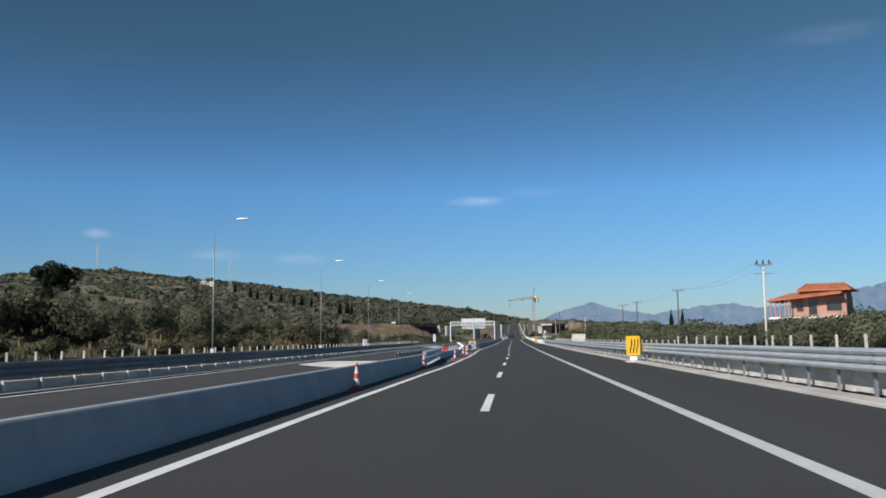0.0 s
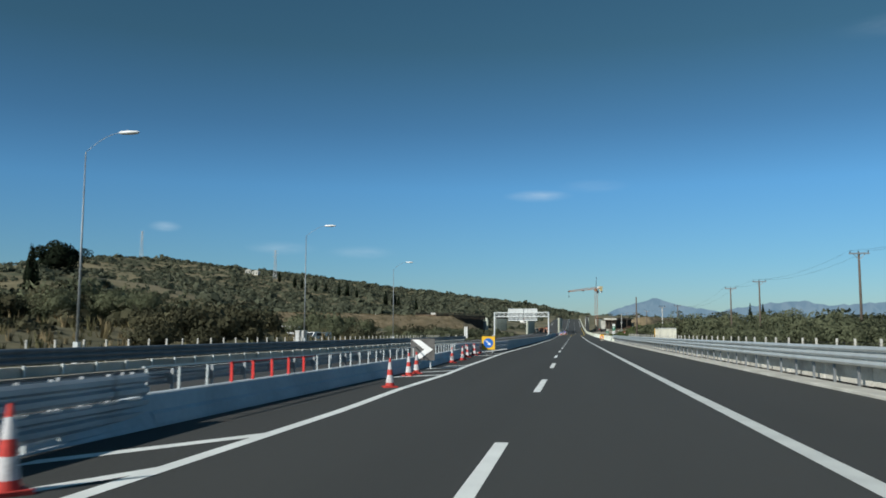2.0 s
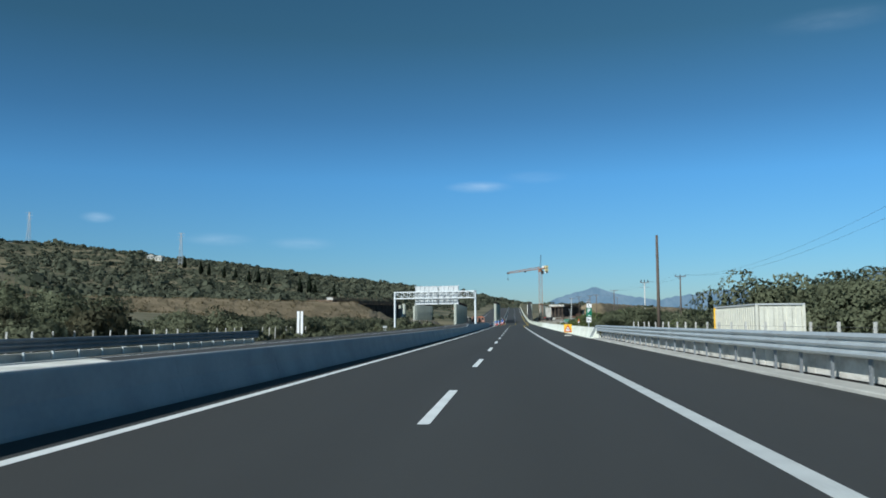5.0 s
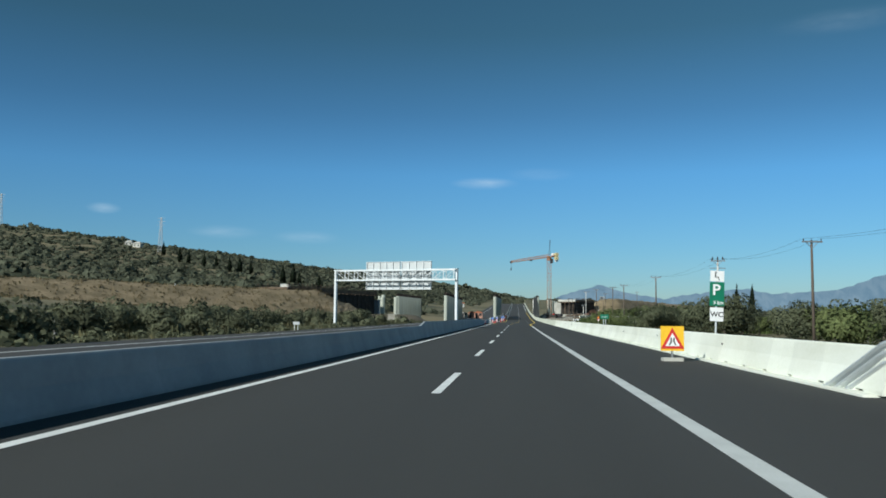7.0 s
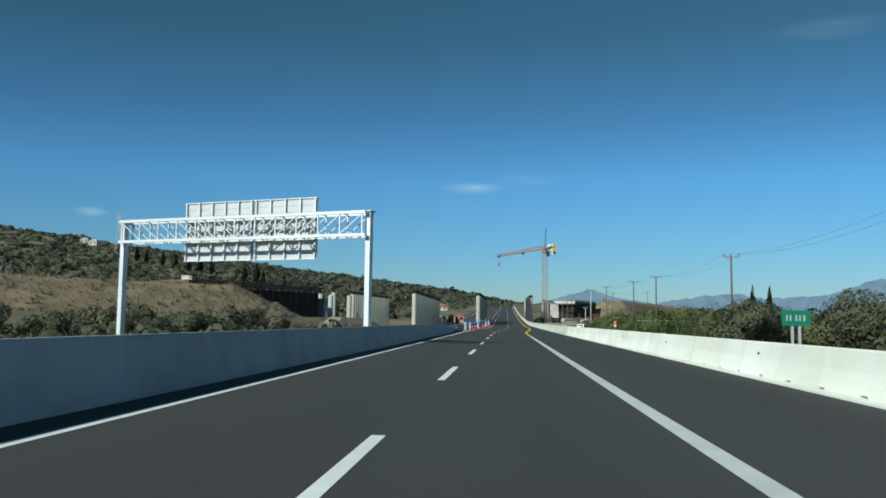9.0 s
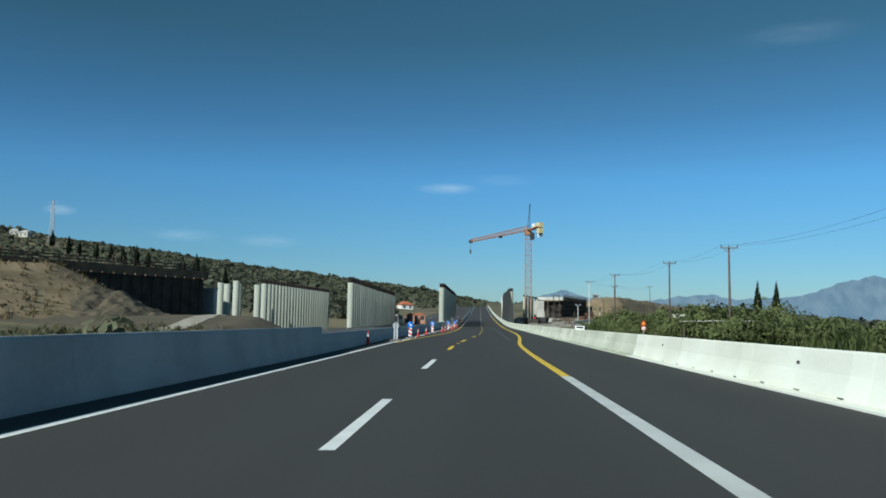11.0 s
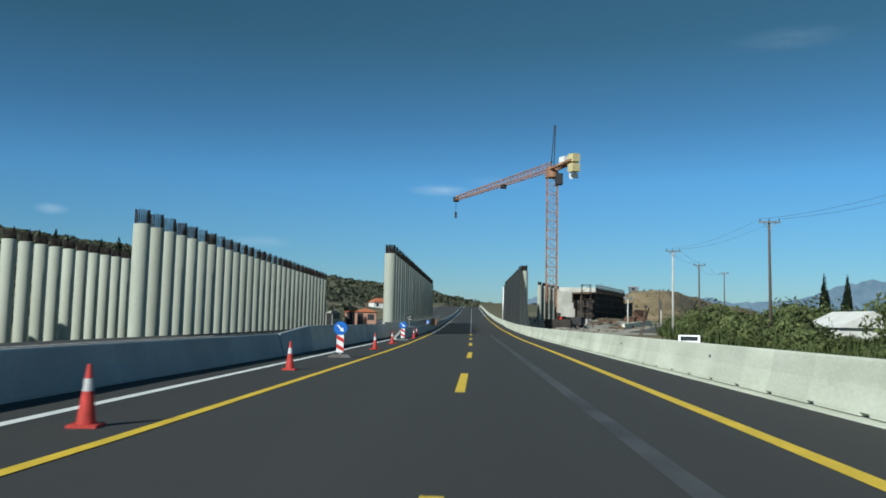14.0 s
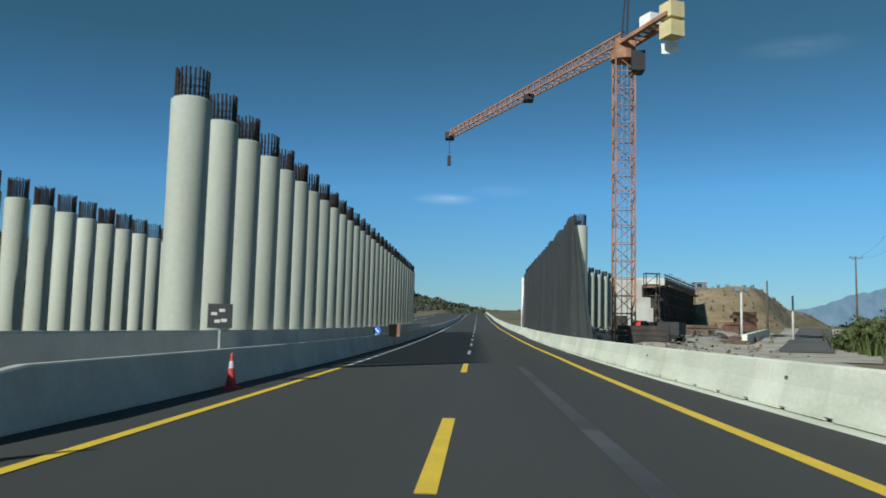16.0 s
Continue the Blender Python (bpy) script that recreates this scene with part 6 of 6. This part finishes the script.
# local road on the right with its stony shoulders
def side_strip(half, lift, first=0):
    pts = []
    for (ax, ay, az), (bx, by, bz) in zip(RAMP[first:], RAMP[first + 1:]):
        for u in np.linspace(0, 1, 9)[:-1]:
            x, y, z = ax + (bx - ax) * u, ay + (by - ay) * u, az + (bz - az) * u
            for sx in (-1, -0.33, 0.33, 1):
                pts.append((x + sx * half * 0.92, y - sx * half * 0.38, max(z, float(ground_z(x + sx * half * 0.92, y - sx * half * 0.38))) + lift))
    n = len(pts) // 4
    return Shape().add(pts, [(4 * j + i, 4 * j + i + 1, 4 * j + i + 5, 4 * j + i + 4) for j in range(n - 1) for i in range(3)])


tagged(part("side_verge", side_strip(3.6, 0.05), M_GRAVEL, smooth=True), "pale stony shoulder of the side road", "gravel", kind="structure")
tagged(part("side_road", side_strip(1.9, 0.10, 1), M_ROAD_DUSTY, smooth=True), "narrow asphalt side road climbing beside the works", "road", kind="structure")
s = Shape()
n = 26
for j in range(n + 1):
    for i in range(n + 1):
        u, v = i / n * 2 - 1, j / n * 2 - 1
        y = 508 + 38 * v
        x = 9.3 + (float(RAMP_X(y)) - 2.6 - 9.3) * (u + 1) / 2
        s.v.append((x, y, float(ground_z(x, y)) - 0.12 + 0.3 * max(0, 1 - max(abs(u), abs(v)) ** 4) + 0.3 * noise.noise((x * 0.25, y * 0.25, 3)) + 0.15 * noise.noise((x * 0.9, y * 0.9, 4))))
s.f = [(j * (n + 1) + i, j * (n + 1) + i + 1, (j + 1) * (n + 1) + i + 1, (j + 1) * (n + 1) + i) for j in range(n) for i in range(n)]
tagged(part("site_ground", s, M_GRAVEL, smooth=True), "pale trampled gravel of the building site", "gravel", kind="structure")

# ---- distant mountains ----
def ridge(points, dist, name, label):
    s = Shape()
    az = np.array([p[0] for p in points], float)
    el = np.array([p[1] for p in points], float)
    aa = np.linspace(az.min(), az.max(), 420)
    for a in aa:
        e = np.interp(a, az, el) + 0.09 * noise.noise((a * 1.7, 0, 4)) + 0.11 * noise.noise((a * 4.5, 0, 9)) + 0.06 * noise.noise((a * 11, 0, 2))
        q = radians(a)
        for k in range(5):
            z = dist * math.tan(radians(max(e, 0.05))) * k / 4
            r = dist - 250 * (1 - k / 4) + 40 * math.sin(a * 9 + k * 2)
            s.v.append((r * math.sin(q), r * math.cos(q) + 100, z - (40 if k == 0 else 0)))
    s.f = [(i * 5 + k, (i + 1) * 5 + k, (i + 1) * 5 + k + 1, i * 5 + k + 1) for i in range(419) for k in range(4)]
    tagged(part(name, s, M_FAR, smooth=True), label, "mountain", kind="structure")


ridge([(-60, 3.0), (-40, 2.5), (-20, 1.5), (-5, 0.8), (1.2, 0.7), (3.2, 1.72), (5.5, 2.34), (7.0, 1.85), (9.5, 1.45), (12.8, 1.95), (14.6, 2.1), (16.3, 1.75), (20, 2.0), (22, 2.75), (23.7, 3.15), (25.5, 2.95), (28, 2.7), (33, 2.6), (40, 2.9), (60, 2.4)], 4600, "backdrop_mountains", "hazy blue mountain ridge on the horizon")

# ---- plants ----
def leafy_mesh(name, corners, outward, mat):
    """Mesh of loose leaves, k corners each, wound and shaded to face outward from their clump."""
    n, k, _ = corners.shape
    flat = np.cross(corners[:, 1] - corners[:, 0], corners[:, 2] - corners[:, 0])
    back = (flat * outward).sum(1) < 0
    corners[back] = corners[back][:, ::-1]
    me = bpy.data.meshes.new(name)
    me.from_pydata(corners.reshape(-1, 3).tolist(), [], np.arange(n * k).reshape(n, k).tolist())
    me.materials.append(mat)
    me.polygons.foreach_set("use_smooth", [True] * n)
    me.normals_split_custom_set_from_vertices(np.repeat(outward, k, axis=0).tolist())
    return me


def unit(v):
    return v / np.maximum(np.linalg.norm(v, axis=-1, keepdims=True), 1e-6)


def leaf_crown(name, mat, rx, ry, rz, n, leaf, seed, clumps=9, lift=0.0, shape=None):
    """Uneven crown: leaves over the skins of many overlapping clumps."""
    r = np.random.RandomState(seed)
    cc = r.normal(0, 0.42, (clumps, 3))
    cc[:, 2] *= 0.8
    cs = r.uniform(0.34, 0.62, clumps)
    k = r.randint(0, clumps, n)
    dirs = unit(r.normal(0, 1, (n, 3)))
    rad = r.uniform(0.6, 1.05, (n, 1)) ** 0.5
    c = (cc[k] + dirs * cs[k][:, None] * rad) * np.array([rx, ry, rz])
    out = unit(0.5 * dirs + 0.75 * unit(c) + r.normal(0, 0.2, (n, 3)) + np.array([0, 0, 0.15]))
    a = unit(out + r.normal(0, 0.45, (n, 3)))
    b = unit(np.cross(a, r.normal(0, 1, (n, 3))))
    w = np.cross(a, b)
    sz = leaf * r.uniform(0.6, 1.4, (n, 1))
    v = np.stack([c + b * sz * 1.5, c - b * sz * 0.8 + w * sz * 0.8, c - b * sz * 0.8 - w * sz * 0.8], 1)
    v[:, :, 2] += rz + lift
    if shape is not None:
        v[:, :, :2] *= shape(v[:, :, 2:])
    return leafy_mesh(name, v, out, mat)


def trunk_mesh(h, r, spread, seed):
    rr = random.Random(seed)
    s = Shape()
    top = Vector((rr.uniform(-0.2, 0.2), rr.uniform(-0.2, 0.2), h))
    s.rod((0, 0, -0.3), top, r, r * 0.7, 8)
    for k in range(4):
        a = 2 * math.pi * k / 4 + rr.uniform(-0.4, 0.4)
        s.rod(top, top + Vector((spread * math.cos(a), spread * math.sin(a), h * rr.uniform(0.6, 1.0))), r * 0.55, r * 0.2, 6)
    return s.mesh("trunk", M_BARK)


TREES = [(trunk_mesh(1.3, 0.22, 1.0, k), leaf_crown("crown", M_OLIVE, 2.3, 2.3, 1.75, 4800, 0.09, 20 + k, 24, 0.55)) for k in range(6)]
TREES_FAR = [(trunk_mesh(1.3, 0.22, 1.0, k), leaf_crown("crown", M_OLIVE, 2.3, 2.3, 1.75, 1400, 0.19, 30 + k, 24, 0.55)) for k in range(4)]
TREES_GREEN = [(trunk_mesh(1.3, 0.2, 1.0, k + 4), leaf_crown("crown", M_BUSH, 2.2, 2.2, 1.8, 3200, 0.12, 40 + k, 20, 0.5)) for k in range(3)]
BUSHES = [(None, leaf_crown("leaves", M_BUSH, 1.5, 1.5, 0.9, 2300, 0.076, 60 + k, 22)) for k in range(4)]
SCRUBS = [(None, leaf_crown("leaves", M_SCRUB, 1.5, 1.5, 0.9, 1400, 0.105, 80 + k, 16)) for k in range(3)]


def plant(name, kinds, x, y, size, label, category, group, crown_name, tall=1.0):
    tr, cr = random.choice(kinds)
    t = thing(name, pose(x, y, float(ground_z(x, y)) - 0.05, 0, 0, random.uniform(0, 360)) @ Matrix.Diagonal((size, size, size * tall, 1)), label, category, group)
    if tr:
        part("trunk", tr, M_BARK, t)
    part(crown_name, cr, cr.materials[0], t)


def on_lane(x, y):
    """The open way that leads to the parked lorry."""
    return 135 < y < 181 and -0.45 * (y - 83) - 2.5 < x < -0.62 * (y - 110) + 2


rnd = random.Random(7)
OL, BU = "grey-green olive tree with an uneven leafy crown", "dense green bush on dry ground"
for k in range(120):
    y = rnd.uniform(-10, 240)
    x = -rnd.uniform(34, 66) - max(0, y - 200) * 0.03
    if min(abs(x + 37) + abs(y - 165) * 0.45, abs(x + 50) + abs(y - 199) * 0.6) < 7 or on_lane(x, y):
        continue
    d, s_ = seg_dist(x, y, (-166, 223), (-54, 397.5))
    if d < 26:
        continue
    plant("olive_tree", TREES if x > -48 else TREES_FAR, x, y, rnd.uniform(0.9, 1.35) * (0.7 if x > -47 else 1.0), OL, "tree", "olive trees on the slope", "crown")
HEDGE = [(None, leaf_crown("leaves", M_HEDGE, 1.5, 1.5, 1.05, 1900, 0.10, 120 + k, 18)) for k in range(4)]
for k in range(240):
    rnd.random()
rn2 = random.Random(17)
for k in range(120):
    y = rn2.uniform(175, 335)
    x = -rn2.uniform(20.8, 25) - rn2.random() * 6
    if 276 < y < 304 and x > -26:
        continue
    plant("bush", HEDGE, x, y, rn2.uniform(0.65, 1.2), "dark grey-green shrub at the foot of a bank", "bush", "bushes by the far lanes", "leaves")
for k in range(34):
    y = rnd.uniform(-5, 190)
    x = -rnd.uniform(24.5, 31)
    if on_lane(x, y):
        continue
    plant("bush", SCRUBS, x, y, rnd.uniform(0.5, 1.1), "brownish scrub bush on the dry slope", "bush", "bushes by the far lanes", "leaves")
for k in range(140):
    y = rnd.uniform(70, 345)
    x = rnd.uniform(19, 62)
    if (x < 19 and 176 < y < 196) or (29.5 < x < 42 and 96 < y < 112) or (x < 24 and y < 110):
        continue
    if y > 215 and k % 3 == 0:
        plant("leafy_tree", TREES_GREEN, x, y, rnd.uniform(0.65, 1.0), "fresh green broad-leaved tree among olives", "tree", "trees beside the motorway", "crown")
        continue
    plant("olive_tree", TREES if x < 36 else TREES_FAR, x, y, rnd.uniform(0.9, 1.15) * float(np.interp(y, [110, 140, 165, 195, 230], [0.9, 0.95, 1.2, 1.45, 1.05])), OL, "tree", "olive trees beside the motorway", "crown")
for k in range(75):
    y = rnd.uniform(62, 235)
    x = rnd.uniform(18.5, 31)
    if (x < 21 and 176 < y < 206) or (x < 22 and y < 85):
        continue
    plant("olive_tree", TREES, x, y, rnd.uniform(0.85, 1.1) * float(np.interp(y, [60, 110, 140, 165, 195, 230], [0.9, 0.8, 0.8, 0.95, 1.2, 0.9])), OL, "tree", "olive trees beside the motorway", "crown")
for x, y, q in ((29.0, 108, 0.9), (29.6, 104, 1.0), (30.6, 101, 1.05), (32.0, 99.5, 1.1), (33.6, 98.5, 1.1), (35.2, 97.5, 1.15), (37.0, 97, 1.15), (39.0, 98, 1.3), (41.5, 99, 1.4), (44.0, 101, 1.4), (28.0, 108, 0.9), (27.6, 103, 0.85), (27.8, 97, 0.9), (28.2, 92, 0.85)):
    plant("olive_tree", TREES, x, y, q, OL, "tree", "olive trees beside the motorway", "crown")
for k in range(95):
    y = rnd.uniform(345, 480)
    x = rnd.uniform(15, 50) if y < 440 else rnd.uniform(26, 52)
    if (abs(x - 42) < 6 and abs(y - 474) < 5) or (x < 29.5 and 362 < y < 403) or (abs(x - 19.4) < 3.5 and abs(y - 452) < 5) or (abs(x - 21.5) < 2 and 380 < y < 407):
        continue
    plant("bush", BUSHES, x, y, rnd.uniform(1.1, 1.9) if abs(x - 1.2 - 0.345 * (y - 355)) > 5 else rnd.uniform(0.7, 1.0), BU, "bush", "bushes beside the motorway", "leaves", 1.2)

for k in range(85):
    y = rnd.uniform(440, 506)
    x = rnd.uniform(24, 52)
    if (abs(x - 1.2 - 0.345 * (y - 355)) < 4 and 452 < y < 482) or y > 476 and x < RAMP_X(y) + 4.2 or (abs(x - 19.4) < 3.5 and abs(y - 452) < 5):
        continue
    plant("bush", BUSHES, x, y, rnd.uniform(1.9, 3.0) if x > 34 else rnd.uniform(0.8, 1.3), BU, "bush", "bushes beside the motorway", "leaves", 1.1)
for k in range(80):
    y = rnd.uniform(-5, 215)
    x = -rnd.uniform(25, 60)
    if min(abs(x + 37) + abs(y - 165) * 0.45, abs(x + 50) + abs(y - 199) * 0.6) < 9 or on_lane(x, y):
        continue
    plant("bush", SCRUBS, x, y, rnd.uniform(0.9, 1.6), "brownish scrub bush on the dry slope", "bush", "bushes on the slope", "leaves", rnd.uniform(0.9, 1.4))

for x, y, s_ in ((28.4, 493, 0.8), (29.6, 497, 1.0), (32.0, 501, 1.2), (35.0, 507, 1.3), (29.2, 489.6, 1.0), (32.2, 497, 1.4), (30.6, 493.5, 1.2), (34.8, 501, 1.5), (37.8, 507, 1.5), (31.8, 489, 1.3), (34.0, 493, 1.5), (36.5, 497, 1.6)):
    plant("bush", BUSHES, x, y, s_ * 1.2, BU, "bush", "bushes beside the motorway", "leaves", 1.25)

# a broad tree and shrubs round the shelter
plant("leafy_tree", TREES_GREEN, 27.4, 400, 1.18, "broad dark green tree rising behind a shelter roof", "tree", "trees beside the motorway", "crown")
plant("leafy_tree", TREES_GREEN, 30.5, 403, 1.0, "broad dark green tree rising behind a shelter roof", "tree", "trees beside the motorway", "crown")
for x, y, s_ in ((22.6, 380.5, 1.35), (24.6, 379.5, 1.5), (26.6, 380.5, 1.5), (23.2, 402, 1.3)):
    plant("bush", BUSHES, x, y, s_, BU, "bush", "bushes beside the motorway", "leaves", 1.2)
# cypresses
CYP = [(trunk_mesh(1.0, 0.12, 0.1, 3), leaf_crown("crown", M_CYPRESS, 1.0, 1.0, 3.4, 2600, 0.22, 90, 26, 0.0, lambda z: np.clip(1.15 - z / 7.5, 0.08, 1)))]
for x, y, s_ in ((-265, 824, 1.35), (-257, 822, 1.2), (-238, 806, 1.2), (-150, 716, 1.35), (-144, 718, 1.5), (-140, 719, 1.1), (-290, 850, 1.3), (-226, 800, 1.1), (-120, 690, 1.1), (-183, 314, 1.9), (-205, 770, 1.2), (-198, 772, 1.3), (-186, 760, 1.1)):
    plant("cypress", CYP, x, y, s_ * 1.35, "slim dark cypress tree", "tree", "cypresses", "crown")
for x, y in ((127.3, 684), (136.6, 687)):
    plant("cypress", CYP, x, y, 1.9, "tall slim dark cypress tree", "tree", "cypresses", "crown", 1.42)
# a big round tree on the slope
PINE = [(trunk_mesh(1.3, 0.25, 1.0, 9), leaf_crown("crown", M_CYPRESS, 2.0, 2.0, 1.6, 6000, 0.13, 99, 26, 0.4))]
plant("pine_tree", PINE, -220, 385, 4.0, "large dark round-crowned tree standing on the slope", "tree", "", "crown", 0.95)

# masses nobody could count: leafy clumps joined into one
def puffs(pts, size, quads, leaf, mat, name, label, category, seed, flat=0.75, spread=0.38, sink=0.3):
    r = np.random.RandomState(seed)
    n = len(pts)
    z = ground_z(pts[:, 0], pts[:, 1])
    s = size * np.exp(r.normal(0, spread, n))
    d = r.normal(0, 1, (n, quads, 3))
    d /= np.linalg.norm(d, axis=2, keepdims=True)
    d[:, :, 2] = np.abs(d[:, :, 2]) * 1.1 - 0.25
    rad = r.uniform(0.5, 1.05, (n, quads, 1)) * (1 + 0.3 * np.sin(3 * d[:, :, :1] + 7 * r.rand(n, 1, 1)))
    c = d * rad * s[:, None, None] * np.array([1.1, 1.1, flat])
    c += np.stack([pts[:, 0], pts[:, 1], z + s * (flat * 0.5 - sink * 0.5)], -1)[:, None, :]
    out = unit(d + r.normal(0, 0.2, (n, quads, 3)) + np.array([0, 0, 0.15]))
    a = unit(out + r.normal(0, 0.3, (n, quads, 3)))
    b = unit(np.cross(a, r.normal(0, 1, (n, quads, 3))))
    w = np.cross(a, b)
    q = leaf * s[:, None, None] * r.uniform(0.6, 1.3, (n, quads, 1))
    v = np.stack([c + b * q, c + w * q * 0.8, c - b * q, c - w * q * 0.8], 2).reshape(-1, 4, 3)
    tagged(new(name, leafy_mesh(name, v, out.reshape(-1, 3), mat)), label, category, kind="stuff")


def tufts(pts, height, blades, width, mat, name, label, seed, spread=0.35):
    """Grass: thin upright blades that lean out of each tuft."""
    r = np.random.RandomState(seed)
    n = len(pts)
    z = ground_z(pts[:, 0], pts[:, 1])
    h = height * np.exp(r.normal(0, 0.3, (n, 1, 1))) * r.uniform(0.6, 1.2, (n, blades, 1))
    a = r.uniform(0, 2 * math.pi, (n, blades))
    way = np.stack([np.cos(a), np.sin(a), 0 * a], -1)
    foot = np.stack([pts[:, 0], pts[:, 1], z - 0.03], -1)[:, None, :] + way * spread * h * r.uniform(0.2, 1, (n, blades, 1))
    tip = foot + way * h * r.uniform(0.1, 0.55, (n, blades, 1)) + np.array([0, 0, 1]) * h
    side = np.stack([-np.sin(a), np.cos(a), 0 * a], -1) * width * h
    out = unit(0.6 * way + r.normal(0, 0.2, (n, blades, 3)) + np.array([0, 0, 0.8]))
    v = np.stack([foot - side, foot + side, tip], 2).reshape(-1, 3, 3)
    tagged(new(name, leafy_mesh(name, v, out.reshape(-1, 3), mat)), label, "grass", kind="stuff")


def woods(n, sample, size, name, label, seed):
    puffs(sample(np.random.RandomState(seed), n), size, 26, 0.36, M_HILLTREE, name, label, "trees", seed, 0.62)


def scatter(n, x0, x1, y0, y1, seed, keep=None):
    r = np.random.RandomState(seed)
    p = np.stack([r.uniform(x0, x1, n * 3), r.uniform(y0, y1, n * 3)], -1)
    if keep is not None:
        p = p[keep(p[:, 0], p[:, 1])]
    return p[:n]


def hill_points(r, n):
    out = []
    while len(out) < n:
        x, y = -r.uniform(52, 520), r.uniform(120, 1500)
        d, s_ = seg_dist(x, y, (-166, 223), (-54, 397.5))
        if d < 30 or x / max(y, 1) < -1.1 or (y < 420 and x > -70 - (y - 120) * 0.1 and y > 230):
            continue
        if waves(x, y, 90, 21) < -0.55 or (waves(x, y, 35, 25) < -0.35 and r.rand() < 0.7):
            continue
        out.append((x, y))
    return np.array(out)


def right_points(r, n):
    out = []
    while len(out) < n:
        x, y = r.uniform(55, 700), r.uniform(80, 1500)
        d, s_ = seg_dist(x, y, BANK_A, BANK_B)
        if d < 20 or waves(x, y, 120, 22) < -0.4:
            continue
        out.append((x, y))
    return np.array(out)


def ahead_points(r, n):
    out = []
    while len(out) < n:
        x, y = r.uniform(-330, 330) if r.rand() < 0.6 else r.uniform(-200, -28), r.uniform(545, 1650)
        if -26 < x < 14:
            if y < 1240:
                continue
        d, s_ = seg_dist(x, y, BANK_A, BANK_B)
        if d < 20 or (x > 14 and y < 760 and x < 60) or (-30 < x < 60 and y < 1180) or (-70 < x < -28 and 600 < y < 722):
            continue
        out.append((x, y))
    return np.array(out)


woods(9500, hill_points, 1.95, "hill_woods", "olive groves and scrub covering the hillside", 31)
woods(2000, right_points, 2.1, "plain_woods", "olive groves stretching over the plain", 32)
woods(2000, lambda r, n: np.stack([r.uniform(-620, 70, n), r.uniform(1330, 1510, n)], -1), 3.2, "ridge_woods", "green scrub and trees along the ridge ahead", 34)
woods(3600, ahead_points, 2.4, "far_woods", "scrub and trees on the slopes ahead", 33)
OUT = lambda x, y: x < np.interp(y, [-140, 20, 110, 200, 900], [-12.0, -12.7, -15.2, -16.4, -16.6]) - 3.2
tufts(scatter(3600, -34, -15, -20, 380, 41, OUT), 0.42, 9, 0.10, M_TUFT, "verge_grass", "dry grass and weeds along the far verge", 41)
puffs(scatter(700, -25, -19.6, 185, 372, 48), 0.4, 30, 0.24, M_HEDGE, "verge_scrub", "low weeds and scrub at the edge of the far lanes", "scrub", 48, 0.7, 0.4)
puffs(scatter(1300, -62, -30, -20, 230, 42), 0.7, 34, 0.24, M_SCRUB, "slope_scrub", "low scrub and dry weeds on the slope", "scrub", 42, 0.7, 0.45)
tufts(scatter(3000, -62, -24, -20, 230, 49), 0.5, 9, 0.10, M_TUFT_DRY, "slope_grass", "straw-coloured grass between the scrub of the slope", 49)
BANK = lambda x, y: (seg_dist(x, y, (-166, 223), (-54, 397.5))[0] < 19) & (x > -150)
tufts(scatter(9000, -150, -42, 225, 412, 43, BANK), 0.34, 8, 0.13, M_TUFT_DRY, "bank_grass", "straw-coloured grass tufts on the embankment", 43)
puffs(scatter(160, -150, -42, 225, 412, 50, BANK), 0.45, 30, 0.25, M_SCRUB, "bank_scrub", "sparse low scrub on the embankment", "scrub", 50, 0.6, 0.4)
BANK_R = lambda x, y: (seg_dist(x, y, BANK_A, BANK_B)[0] < 18) & (np.abs(x - RAMP_X(y)) > 4)
tufts(scatter(4000, 26, 140, 555, 780, 44, BANK_R), 0.34, 8, 0.13, M_TUFT_DRY, "bank_grass", "straw-coloured grass tufts on the far embankment", 44)
SIDE = lambda x, y: ~((np.abs(x - 16.5) < 2.6) & (np.abs(y - 191) < 11)) & ~((x > 11) & (y > 462))
tufts(scatter(3600, 9.6, 26, -10, 490, 45, SIDE), 0.5, 9, 0.09, M_TUFT, "verge_grass", "dry grass and weeds behind the shoulder", 45)
REEDS = lambda x, y: (x > np.interp(y, [340, 440, 480, 510], [15, 17, 23, 31])) & ~((x < 29.5) & (y > 356) & (y < 403)) & (waves(x, y, 14, 52) > -0.35) & ~((np.abs(x - 19.4) < 3) & (np.abs(y - 452) < 4))
tufts(scatter(5200, 15, 48, 340, 510, 51, REEDS), 1.0, 10, 0.05, M_REED, "reed_grass", "tall green grass and reeds beside the motorway", 51, 0.3)
SITE = lambda x, y: (y > 470) & (x < RAMP_X(y) - 3)
s = Shape()
rr = random.Random(46)
for x, y in scatter(520, 12, 32, 478, 545, 46, SITE):
    q = rr.uniform(0.06, 0.2) * (1.7 if rr.random() < 0.08 else 1)
    m = Matrix.Rotation(rr.uniform(0, 6), 3, "Z") @ Matrix.Rotation(rr.uniform(-0.5, 0.5), 3, "X") @ Matrix.Rotation(rr.uniform(-0.5, 0.5), 3, "Y")
    s.box((x, y, float(ground_z(x, y)) + 0.25 + q * 0.2), (q * rr.uniform(0.8, 1.8), q, q * rr.uniform(0.5, 0.9)), m)
tagged(part("site_rubble", s, M_RUBBLE), "broken stones, clods and rubble on the building site", "rubble", kind="stuff")
